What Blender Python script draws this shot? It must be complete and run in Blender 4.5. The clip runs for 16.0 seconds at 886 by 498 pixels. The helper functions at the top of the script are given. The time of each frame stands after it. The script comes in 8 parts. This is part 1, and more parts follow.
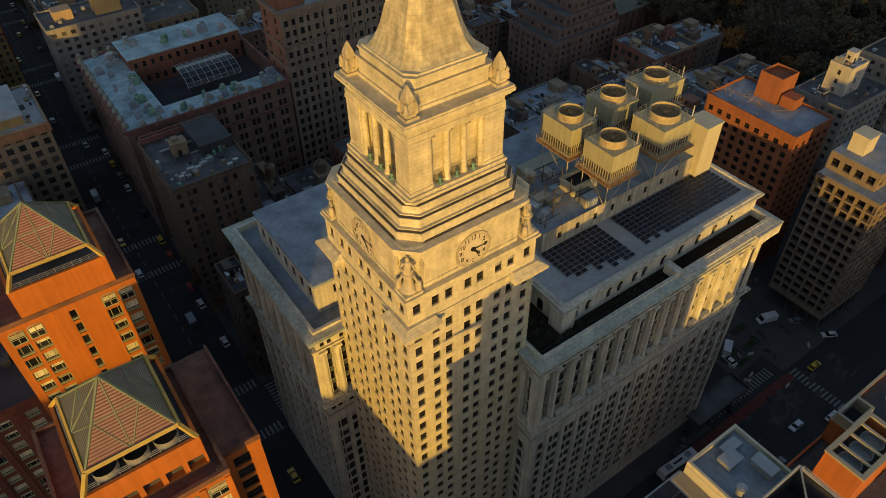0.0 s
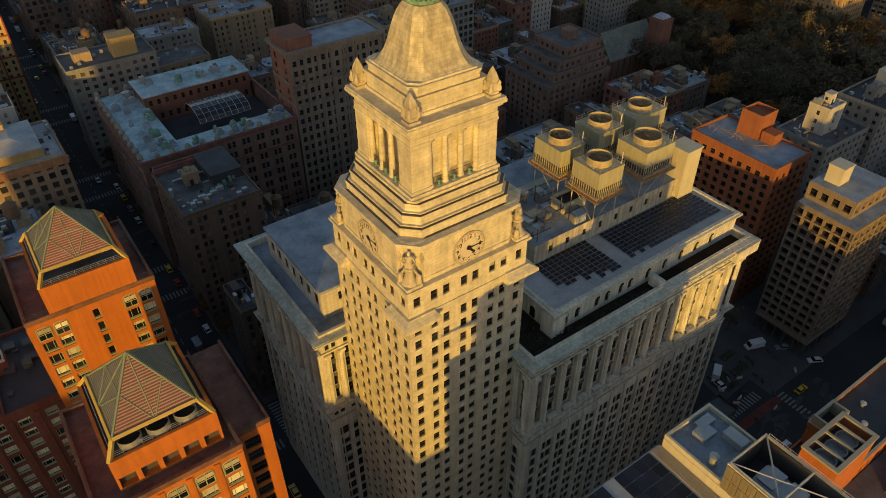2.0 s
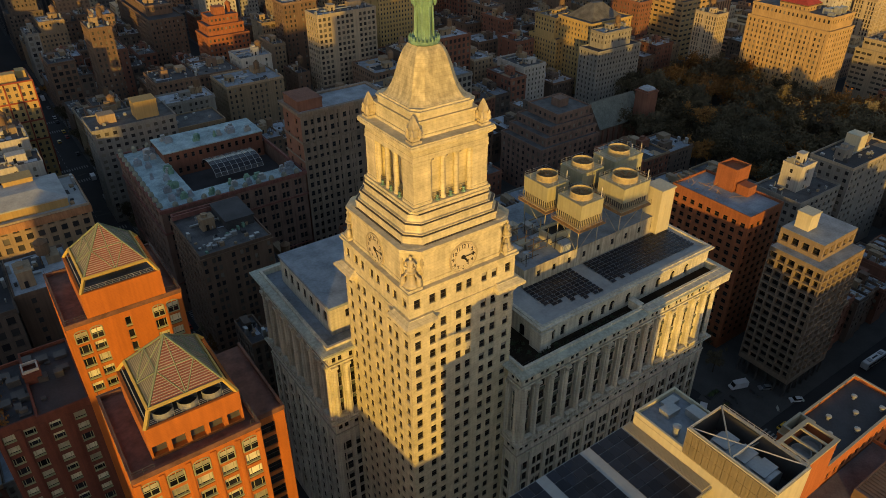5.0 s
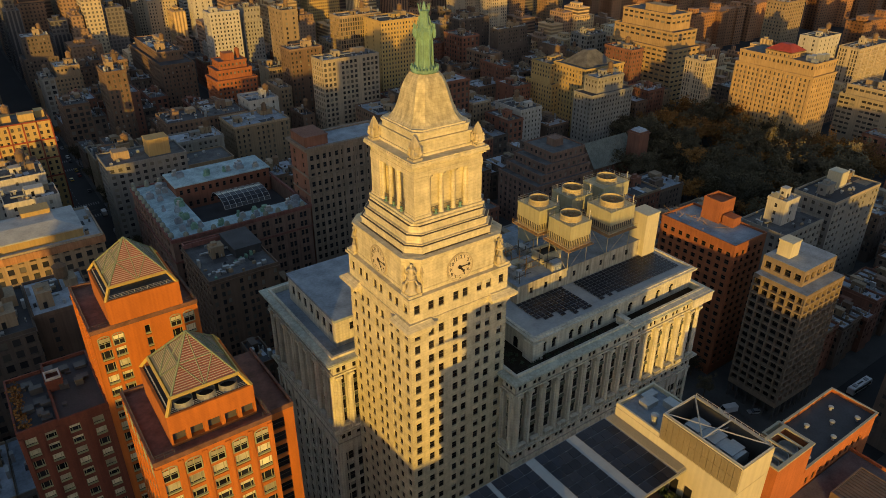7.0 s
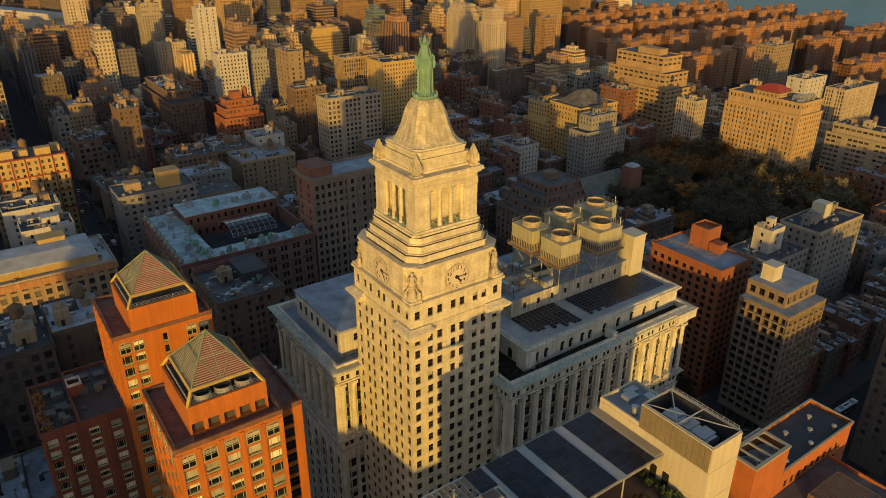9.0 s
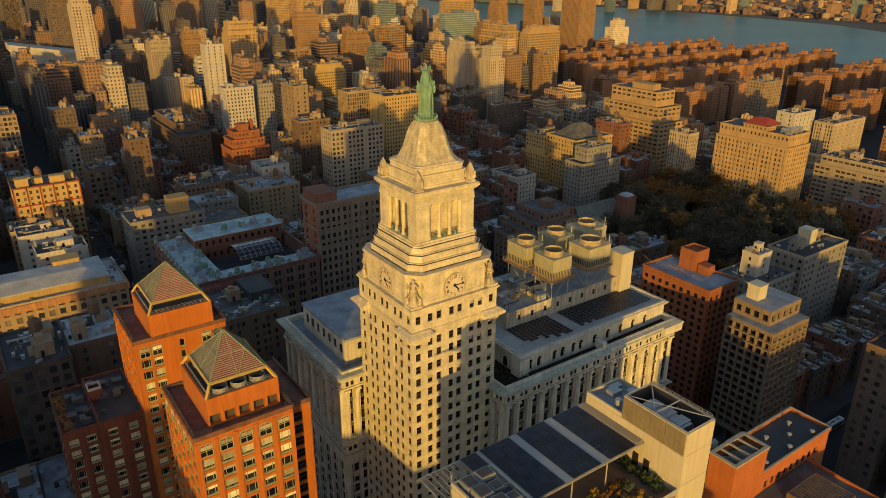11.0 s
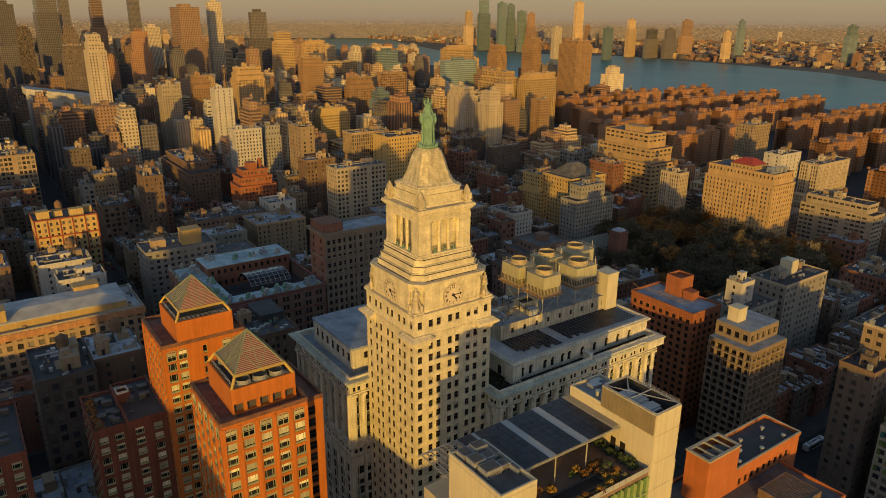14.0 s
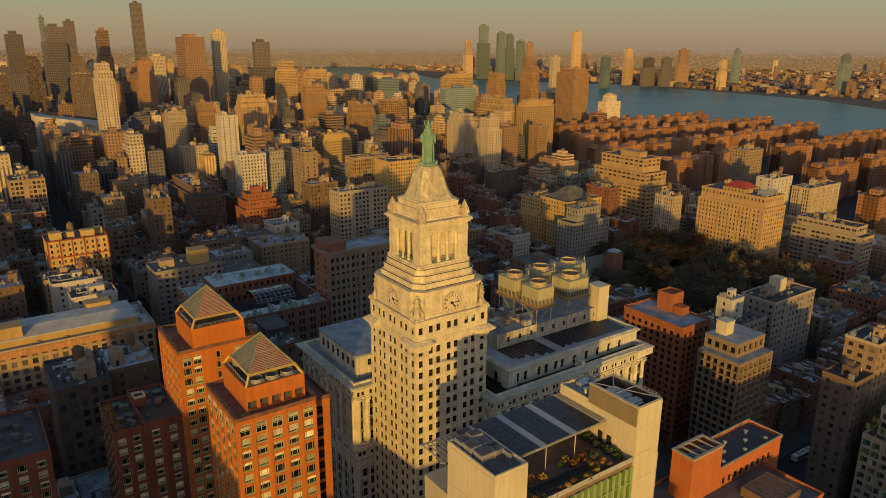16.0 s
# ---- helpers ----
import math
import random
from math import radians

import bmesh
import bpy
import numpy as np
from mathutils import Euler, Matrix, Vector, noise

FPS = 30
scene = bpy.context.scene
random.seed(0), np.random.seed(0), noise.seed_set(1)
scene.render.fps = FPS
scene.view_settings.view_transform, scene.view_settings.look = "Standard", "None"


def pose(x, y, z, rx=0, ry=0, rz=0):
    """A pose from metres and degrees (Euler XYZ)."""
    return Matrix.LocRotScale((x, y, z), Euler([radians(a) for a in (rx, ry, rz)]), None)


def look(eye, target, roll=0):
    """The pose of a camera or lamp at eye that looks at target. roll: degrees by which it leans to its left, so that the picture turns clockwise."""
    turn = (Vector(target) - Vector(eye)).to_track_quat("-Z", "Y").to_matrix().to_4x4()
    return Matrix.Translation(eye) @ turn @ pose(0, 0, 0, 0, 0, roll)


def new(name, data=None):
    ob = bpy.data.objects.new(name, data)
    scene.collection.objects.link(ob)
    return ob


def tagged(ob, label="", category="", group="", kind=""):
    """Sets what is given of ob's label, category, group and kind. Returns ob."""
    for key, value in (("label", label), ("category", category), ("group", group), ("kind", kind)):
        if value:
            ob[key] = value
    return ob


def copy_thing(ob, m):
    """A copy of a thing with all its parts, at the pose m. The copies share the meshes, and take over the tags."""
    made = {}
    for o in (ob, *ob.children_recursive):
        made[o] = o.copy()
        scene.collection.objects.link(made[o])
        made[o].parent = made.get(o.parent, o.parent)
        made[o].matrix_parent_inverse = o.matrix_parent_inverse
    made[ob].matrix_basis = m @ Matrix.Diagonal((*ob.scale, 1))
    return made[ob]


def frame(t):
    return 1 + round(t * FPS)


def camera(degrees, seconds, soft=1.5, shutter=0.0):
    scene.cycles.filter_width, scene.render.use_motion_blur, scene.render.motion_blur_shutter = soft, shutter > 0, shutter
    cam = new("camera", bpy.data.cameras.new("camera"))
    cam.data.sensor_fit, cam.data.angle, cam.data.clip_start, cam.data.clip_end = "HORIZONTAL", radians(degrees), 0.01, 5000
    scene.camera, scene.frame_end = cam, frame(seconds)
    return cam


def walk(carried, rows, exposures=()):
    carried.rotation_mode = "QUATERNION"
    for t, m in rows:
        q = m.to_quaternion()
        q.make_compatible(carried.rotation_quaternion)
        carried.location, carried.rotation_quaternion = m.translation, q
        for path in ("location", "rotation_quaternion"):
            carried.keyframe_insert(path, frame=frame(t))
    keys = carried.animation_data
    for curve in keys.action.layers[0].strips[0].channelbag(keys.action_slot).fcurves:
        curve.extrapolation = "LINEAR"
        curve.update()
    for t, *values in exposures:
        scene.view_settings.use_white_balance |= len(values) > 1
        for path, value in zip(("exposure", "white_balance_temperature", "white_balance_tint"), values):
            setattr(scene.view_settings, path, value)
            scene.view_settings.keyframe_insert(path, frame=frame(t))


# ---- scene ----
cam = camera(64.4, 16.0, soft=0.85)
PATH = [
    (0, (-44.162, -66.994, 164.813), (-2.041, -6.668, 97.089), -0.91),
    (0.5, (-45.853, -69.389, 164.863), (-2.972, -8.116, 98.479), -0.79),
    (1, (-47.55, -71.797, 164.867), (-3.92, -9.575, 99.868), -0.68),
    (1.5, (-49.249, -74.218, 164.836), (-4.887, -11.052, 101.259), -0.58),
    (2, (-50.95, -76.656, 164.782), (-5.875, -12.557, 102.656), -0.49),
    (2.5, (-52.651, -79.111, 164.712), (-6.886, -14.097, 104.06), -0.41),
    (3, (-54.352, -81.584, 164.635), (-7.92, -15.675, 105.472), -0.33),
    (3.5, (-56.052, -84.074, 164.555), (-8.981, -17.297, 106.891), -0.26),
    (4, (-57.751, -86.58, 164.478), (-10.068, -18.965, 108.313), -0.20),
    (4.5, (-59.45, -89.103, 164.406), (-11.185, -20.681, 109.736), -0.15),
    (5, (-61.149, -91.641, 164.34), (-12.33, -22.446, 111.155), -0.10),
    (5.5, (-62.849, -94.192, 164.284), (-13.506, -24.259, 112.567), -0.06),
    (6, (-64.55, -96.754, 164.235), (-14.712, -26.12, 113.966), -0.02),
    (6.5, (-66.254, -99.326, 164.195), (-15.951, -28.028, 115.347), 0.02),
    (7, (-67.96, -101.906, 164.161), (-17.22, -29.98, 116.705), 0.05),
    (7.5, (-69.671, -104.492, 164.132), (-18.522, -31.974, 118.035), 0.09),
    (8, (-71.387, -107.082, 164.107), (-19.855, -34.008, 119.333), 0.12),
    (8.5, (-73.109, -109.674, 164.083), (-21.22, -36.078, 120.595), 0.15),
    (9, (-74.838, -112.266, 164.058), (-22.616, -38.182, 121.816), 0.18),
    (9.5, (-76.574, -114.858, 164.031), (-24.042, -40.317, 122.995), 0.21),
    (10, (-78.318, -117.449, 163.999), (-25.497, -42.48, 124.128), 0.24),
    (10.5, (-80.07, -120.037, 163.961), (-26.98, -44.669, 125.216), 0.27),
    (11, (-81.831, -122.622, 163.915), (-28.49, -46.881, 126.258), 0.30),
    (11.5, (-83.599, -125.205, 163.863), (-30.025, -49.114, 127.257), 0.33),
    (12, (-85.374, -127.786, 163.803), (-31.582, -51.367, 128.214), 0.36),
    (12.5, (-87.155, -130.368, 163.737), (-33.16, -53.64, 129.134), 0.38),
    (13, (-88.941, -132.951, 163.668), (-34.755, -55.932, 130.024), 0.41),
    (13.5, (-90.73, -135.539, 163.598), (-36.363, -58.243, 130.892), 0.43),
    (14, (-92.518, -138.136, 163.532), (-37.982, -60.576, 131.746), 0.44),
    (14.5, (-94.304, -140.746, 163.476), (-39.607, -62.933, 132.6), 0.45),
    (15, (-96.083, -143.374, 163.438), (-41.232, -65.316, 133.466), 0.44),
    (15.5, (-97.852, -146.027, 163.426), (-42.854, -67.73, 134.362), 0.42),
    (16, (-99.605, -148.713, 163.452), (-44.465, -70.181, 135.305), 0.38),
]
walk(cam, [(t, look(eye, target, roll)) for t, eye, target, roll in PATH], [(0.0, 0.88, 7600, 10), (4.0, 0.9, 7600, 10), (8.0, 0.95, 7600, 10), (12.0, 0.93, 7600, 10), (16.0, 0.76, 7600, 13)])

# ---- world, sun ----
SUN_EL = 4.9
SUN_AZ = (-0.6126, -0.7904)           # horizontal direction towards the sun
world = bpy.data.worlds.new("world")
scene.world = world
world.use_nodes = True
wn = world.node_tree
sky = wn.nodes.new("ShaderNodeTexSky")
sky.sky_type = "NISHITA"
sky.sun_disc = False
sky.sun_elevation = radians(SUN_EL)
sky.sun_rotation = math.atan2(SUN_AZ[0], SUN_AZ[1])
sky.altitude = 100
sky.air_density = 1.0
sky.dust_density = 0.6
sky.ozone_density = 2.0
tint = wn.nodes.new("ShaderNodeVectorMath")
tint.operation = "MULTIPLY"
tint.inputs[1].default_value = (1.07, 0.955, 1.0)
wn.links.new(sky.outputs[0], tint.inputs[0])
wn.links.new(tint.outputs[0], wn.nodes["Background"].inputs[0])
wn.nodes["Background"].inputs[1].default_value = 0.15

sun = new("sun", bpy.data.lights.new("sun", "SUN"))
sun.data.energy = 2.2
sun.data.color = (1.0, 0.615, 0.13)
sun.data.angle = radians(0.6)
sun.matrix_world = look((SUN_AZ[0] * 100, SUN_AZ[1] * 100, 100 * math.tan(radians(SUN_EL))), (0, 0, 0))

# ---- materials ----
MATS = {}


def material(name, color, rough=0.8, var=0.15, scale=0.35, fine=3.0, bump=0.2, metal=0.0, rand=0.0, course=None, streak=0.0, spec=0.35, coat=0.0):
    """Principled surface with stains at a large scale, grain at a small one, optional masonry courses and a per-object tint."""
    m = bpy.data.materials.new(name)
    m.use_nodes = True
    nt = m.node_tree
    N, L = nt.nodes, nt.links
    b = N["Principled BSDF"]
    b.inputs["Roughness"].default_value = rough
    b.inputs["Metallic"].default_value = metal
    b.inputs["Specular IOR Level"].default_value = spec
    b.inputs["Coat Weight"].default_value = coat
    geo = N.new("ShaderNodeNewGeometry")
    big = N.new("ShaderNodeTexNoise")
    big.inputs["Scale"].default_value = scale
    big.inputs["Detail"].default_value = 4
    L.new(geo.outputs["Position"], big.inputs["Vector"])
    small = N.new("ShaderNodeTexNoise")
    small.inputs["Scale"].default_value = fine
    small.inputs["Detail"].default_value = 3
    L.new(geo.outputs["Position"], small.inputs["Vector"])
    mix = N.new("ShaderNodeMath")
    mix.operation = "MULTIPLY_ADD"
    L.new(big.outputs[0], mix.inputs[0])
    mix.inputs[1].default_value = 1.4
    half = N.new("ShaderNodeMath")
    half.operation = "MULTIPLY"
    L.new(small.outputs[0], half.inputs[0])
    half.inputs[1].default_value = 0.6
    L.new(half.outputs[0], mix.inputs[2])
    val = N.new("ShaderNodeMapRange")
    val.inputs[1].default_value, val.inputs[2].default_value = 0.55, 1.45
    val.inputs[3].default_value, val.inputs[4].default_value = 1 - var, 1 + var
    L.new(mix.outputs[0], val.inputs[0])
    last = val.outputs[0]
    if streak:
        mp = N.new("ShaderNodeMapping")
        mp.inputs["Scale"].default_value = (1.4, 1.4, 0.08)
        L.new(geo.outputs["Position"], mp.inputs["Vector"])
        st = N.new("ShaderNodeTexNoise")
        st.inputs["Scale"].default_value = 1.0
        L.new(mp.outputs[0], st.inputs["Vector"])
        sr = N.new("ShaderNodeMapRange")
        sr.inputs[1].default_value, sr.inputs[2].default_value = 0.35, 0.65
        sr.inputs[3].default_value, sr.inputs[4].default_value = 1 - streak, 1 + streak * 0.4
        L.new(st.outputs[0], sr.inputs[0])
        mu = N.new("ShaderNodeMath")
        mu.operation = "MULTIPLY"
        L.new(last, mu.inputs[0])
        L.new(sr.outputs[0], mu.inputs[1])
        last = mu.outputs[0]
    if rand:
        oi = N.new("ShaderNodeObjectInfo")
        rr = N.new("ShaderNodeMapRange")
        rr.inputs[3].default_value, rr.inputs[4].default_value = 1 - rand, 1 + rand
        L.new(oi.outputs["Random"], rr.inputs[0])
        mu = N.new("ShaderNodeMath")
        mu.operation = "MULTIPLY"
        L.new(last, mu.inputs[0])
        L.new(rr.outputs[0], mu.inputs[1])
        last = mu.outputs[0]
    col = N.new("ShaderNodeVectorMath")
    col.operation = "SCALE"
    col.inputs[0].default_value = color
    L.new(last, col.inputs["Scale"])
    L.new(col.outputs[0], b.inputs["Base Color"])
    bp = N.new("ShaderNodeBump")
    bp.inputs["Strength"].default_value = bump
    bp.inputs["Distance"].default_value = 0.05
    height = small.outputs[0]
    if course:
        sep = N.new("ShaderNodeSeparateXYZ")
        L.new(geo.outputs["Position"], sep.inputs[0])
        dv = N.new("ShaderNodeMath")
        dv.operation = "DIVIDE"
        L.new(sep.outputs[2], dv.inputs[0])
        dv.inputs[1].default_value = course
        fr = N.new("ShaderNodeMath")
        fr.operation = "FRACT"
        L.new(dv.outputs[0], fr.inputs[0])
        gt = N.new("ShaderNodeMapRange")
        gt.inputs[1].default_value, gt.inputs[2].default_value = 0.0, 0.12
        L.new(fr.outputs[0], gt.inputs[0])
        ad = N.new("ShaderNodeMath")
        ad.operation = "MULTIPLY_ADD"
        L.new(small.outputs[0], ad.inputs[0])
        ad.inputs[1].default_value = 0.25
        L.new(gt.outputs[0], ad.inputs[2])
        height = ad.outputs[0]
        jn = N.new("ShaderNodeMapRange")
        jn.inputs[3].default_value, jn.inputs[4].default_value = 0.72, 1.0
        L.new(gt.outputs[0], jn.inputs[0])
        jm = N.new("ShaderNodeVectorMath")
        jm.operation = "SCALE"
        L.new(col.outputs[0], jm.inputs[0])
        L.new(jn.outputs[0], jm.inputs["Scale"])
        L.new(jm.outputs[0], b.inputs["Base Color"])
    L.new(height, bp.inputs["Height"])
    L.new(bp.outputs[0], b.inputs["Normal"])
    MATS[name] = m
    return m


def pane_material(name):
    """Dark panes, each with its own blind, curtain or plain glass."""
    m = bpy.data.materials.new(name)
    m.use_nodes = True
    N, L = m.node_tree.nodes, m.node_tree.links
    p = N["Principled BSDF"]
    p.inputs["Roughness"].default_value = 0.12
    geo = N.new("ShaderNodeNewGeometry")
    ramp = N.new("ShaderNodeValToRGB")
    ramp.color_ramp.interpolation = "CONSTANT"
    stops = [(0.0, (0.032, 0.032, 0.034)), (0.3, (0.058, 0.057, 0.057)), (0.55, (0.092, 0.085, 0.072)), (0.76, (0.15, 0.135, 0.108)), (0.92, (0.22, 0.20, 0.165))]
    for k, (x, c) in enumerate(stops):
        e = ramp.color_ramp.elements[k] if k < 2 else ramp.color_ramp.elements.new(x)
        e.position = x
        e.color = (*c, 1)
    L.new(geo.outputs["Random Per Island"], ramp.inputs[0])
    L.new(ramp.outputs[0], p.inputs["Base Color"])
    return m


def window_wall(name, color, pitch_u=3.2, pitch_z=3.3, fill=(0.45, 0.55), rough=0.85, rand=0.25, glass=(0.03, 0.035, 0.045), mixed=True):
    """Far facade: wall with rows of dark glossy windows by height and run along the wall; tops stay plain."""
    m = bpy.data.materials.new(name)
    m.use_nodes = True
    nt = m.node_tree
    N, L = nt.nodes, nt.links
    b = N["Principled BSDF"]
    geo = N.new("ShaderNodeNewGeometry")
    pos = N.new("ShaderNodeSeparateXYZ")
    L.new(geo.outputs["Position"], pos.inputs[0])
    nor = N.new("ShaderNodeSeparateXYZ")
    L.new(geo.outputs["Normal"], nor.inputs[0])

    def op(kind, a, c=None, d=None):
        n = N.new("ShaderNodeMath")
        n.operation = kind
        for k, v in enumerate((a, c, d)):
            if v is None:
                continue
            if isinstance(v, (int, float)):
                n.inputs[k].default_value = v
            else:
                L.new(v, n.inputs[k])
        return n.outputs[0]

    ax = op("ABSOLUTE", nor.outputs[0])
    side = op("GREATER_THAN", ax, 0.5)
    run = op("ADD", op("MULTIPLY", pos.outputs[1], side), op("MULTIPLY", pos.outputs[0], op("SUBTRACT", 1.0, side)))
    fu = op("ABSOLUTE", op("SUBTRACT", op("FRACT", op("DIVIDE", run, pitch_u)), 0.5))
    fz = op("ABSOLUTE", op("SUBTRACT", op("FRACT", op("DIVIDE", pos.outputs[2], pitch_z)), 0.5))
    oi = N.new("ShaderNodeObjectInfo")
    isl = op("FRACT", op("ADD", geo.outputs["Random Per Island"], oi.outputs["Random"]))
    kind = op("FRACT", op("MULTIPLY", isl, 7.31))
    upright = op("LESS_THAN", kind, 0.12 if mixed else -1.0)          # glazed strips from foot to head
    banded = op("GREATER_THAN", kind, 0.88 if mixed else 2.0)        # ribbon windows
    in_u = op("MAXIMUM", op("LESS_THAN", fu, fill[0] / 2), banded)
    in_z = op("MAXIMUM", op("LESS_THAN", fz, fill[1] / 2), upright)
    win = op("MULTIPLY", in_u, in_z)
    win = op("MULTIPLY", win, op("LESS_THAN", op("ABSOLUTE", nor.outputs[2]), 0.5))
    noi = N.new("ShaderNodeTexNoise")
    noi.inputs["Scale"].default_value = 0.15
    L.new(geo.outputs["Position"], noi.inputs["Vector"])
    tint = op("MULTIPLY", op("ADD", 1 - rand, op("MULTIPLY", isl, 2 * rand)), op("ADD", 0.75, op("MULTIPLY", noi.outputs[0], 0.5)))
    sc = N.new("ShaderNodeVectorMath")
    sc.operation = "SCALE"
    sc.inputs[0].default_value = color
    L.new(tint, sc.inputs["Scale"])
    mx = N.new("ShaderNodeMix")
    mx.data_type = "RGBA"
    # glass tint held back so that distance haze is in the colour
    L.new(op("MULTIPLY", win, op("ADD", 0.4, op("MULTIPLY", op("FRACT", op("MULTIPLY", isl, 13.7)), 0.45))), mx.inputs[0])
    L.new(sc.outputs[0], mx.inputs[6])
    mx.inputs[7].default_value = (*glass, 1)
    L.new(mx.outputs[2], b.inputs["Base Color"])
    L.new(op("SUBTRACT", rough, op("MULTIPLY", win, rough - 0.12)), b.inputs["Roughness"])
    bp = N.new("ShaderNodeBump")
    bp.inputs["Strength"].default_value = 0.6
    bp.inputs["Distance"].default_value = 0.2
    L.new(op("SUBTRACT", 1.0, win), bp.inputs["Height"])
    L.new(bp.outputs[0], b.inputs["Normal"])
    MATS[name] = m
    return m


LIME = material("limestone", (0.55, 0.495, 0.345), 0.85, 0.3, 0.35, 1.4, 0.4, course=0.62, streak=0.1)
LIMEW = material("grey limestone", (0.56, 0.53, 0.435), 0.85, 0.28, 0.25, 2.2, 0.4, course=0.8, streak=0.22)
ROOFST = material("stained roof stone", (0.47, 0.42, 0.28), 0.85, 0.34, 0.7, 2.4, 0.4, course=0.58, streak=0.25)
LIME2 = material("limestone dark", (0.44, 0.385, 0.27), 0.85, 0.28, 0.45, 2.4, 0.35, streak=0.2)
COPPER = material("verdigris", (0.16, 0.30, 0.22), 0.65, 0.3, 0.8, 4, 0.3, streak=0.2)
ZBRICK = material("orange brick", (0.42, 0.128, 0.028), 0.85, 0.14, 0.2, 2.5, 0.25, course=0.3, streak=0.12)
ZTERR = material("terrace tiles", (0.15, 0.072, 0.05), 0.8, 0.55, 0.45, 1.6, 0.3)
YELLOW = material("yellow painted steel", (0.42, 0.30, 0.08), 0.5, 0.15, 0.6, 4, 0.1)
GREENST = material("green painted steel", (0.17, 0.21, 0.13), 0.5, 0.12, 0.6, 4, 0.1)
LOUVRE = material("red brown louvres", (0.20, 0.065, 0.05), 0.55, 0.15, 0.6, 4, 0.1, rand=0.2)
SASH = material("sage window frames", (0.27, 0.285, 0.17), 0.6, 0.1, 0.6, 4, 0.1)
BRONZE = material("dark bronze frames", (0.06, 0.05, 0.04), 0.5, 0.2, 0.6, 4, 0.1)
GLASS = material("window glass", (0.016, 0.017, 0.02), 0.12, 0.3, 0.3, 0.6, 0.02, rand=0.6, spec=0.35)
PANES = pane_material("house panes")
BLIND = material("drawn blinds", (0.34, 0.33, 0.28), 0.6, 0.25, 0.5, 2, 0.05, rand=0.35)
GREENGL = material("green tinted glass", (0.10, 0.17, 0.06), 0.08, 0.3, 0.2, 1, 0.02, rand=0.3, spec=0.7)
ROOFBL = material("pale roof membrane", (0.225, 0.265, 0.30), 0.75, 0.5, 0.22, 1.6, 0.3)
ROOFGR = material("grey gravel roof", (0.10, 0.10, 0.10), 0.9, 0.55, 0.25, 2.5, 0.4)
ROOFPA = material("silver coated roof", (0.34, 0.385, 0.425), 0.7, 0.5, 0.22, 1.8, 0.3)
ROOFTE = material("pale teal roof membrane", (0.29, 0.41, 0.44), 0.75, 0.55, 0.2, 1.6, 0.3)
ROOFWH = material("pale grey roof membrane", (0.34, 0.36, 0.36), 0.7, 0.3, 0.2, 1.5, 0.2)
ROOFDK = material("dark tar roof", (0.055, 0.055, 0.058), 0.8, 0.4, 0.15, 2.0, 0.3)
METAL = material("galvanised metal", (0.38, 0.39, 0.38), 0.45, 0.2, 0.5, 3, 0.1, metal=0.5)
DARKMT = material("dark steel", (0.07, 0.065, 0.06), 0.55, 0.2, 0.6, 3, 0.1)
CREAM = material("cream cladding", (0.52, 0.47, 0.33), 0.6, 0.1, 0.15, 1.5, 0.06, streak=0.08)
SCREEN = material("bronze screen panels", (0.22, 0.18, 0.11), 0.5, 0.15, 0.3, 3, 0.1)
CREAM2 = material("ribbed beige cladding", (0.38, 0.34, 0.24), 0.6, 0.12, 0.2, 2, 0.1)
PV = material("solar cells", (0.016, 0.019, 0.027), 0.38, 0.3, 0.4, 3, 0.02, rand=0.4, spec=0.25)
COOL = material("cooling tower panels", (0.36, 0.34, 0.22), 0.65, 0.12, 0.3, 2, 0.08, streak=0.12)
RUST = material("rusty fan ring", (0.34, 0.20, 0.09), 0.8, 0.3, 0.8, 4, 0.2)
ORANGE = material("orange red brick", (0.42, 0.13, 0.045), 0.85, 0.16, 0.2, 2.2, 0.25, course=0.3, streak=0.1)
BURNT = material("burnt orange brick", (0.29, 0.10, 0.045), 0.85, 0.18, 0.2, 2.2, 0.25, course=0.3, streak=0.12)
ASPHALT = material("asphalt", (0.027, 0.026, 0.026), 0.85, 0.3, 0.06, 1.5, 0.2)
PAVE = material("concrete pavement", (0.065, 0.063, 0.059), 0.9, 0.25, 0.2, 1.5, 0.2)
PAINT = material("white road paint", (0.17, 0.17, 0.165), 0.8, 0.3, 0.8, 4, 0.1)
WATER = material("river water", (0.014, 0.135, 0.14), 0.34, 0.35, 0.004, 0.05, 0.5, spec=0.11)
LAND = material("far ground", (0.11, 0.095, 0.075), 0.95, 0.4, 0.01, 0.08, 0.2)
BARK = material("bark", (0.07, 0.05, 0.035), 0.9, 0.2, 0.8, 5, 0.4)
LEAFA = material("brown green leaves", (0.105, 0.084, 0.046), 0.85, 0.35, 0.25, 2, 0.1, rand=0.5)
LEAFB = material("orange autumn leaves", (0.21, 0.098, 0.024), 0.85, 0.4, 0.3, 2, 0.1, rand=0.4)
LEAFG = material("green shrubs", (0.06, 0.085, 0.03), 0.8, 0.5, 0.4, 3, 0.1)
WHITE = material("white painted masonry", (0.45, 0.42, 0.365), 0.8, 0.12, 0.2, 1.5, 0.1, streak=0.15)
CLOCKF = material("clock dial glass", (0.56, 0.49, 0.36), 0.5, 0.1, 0.4, 2, 0.05)
BLACK = material("blackened iron", (0.02, 0.019, 0.018), 0.5, 0.2, 0.6, 3, 0.05)
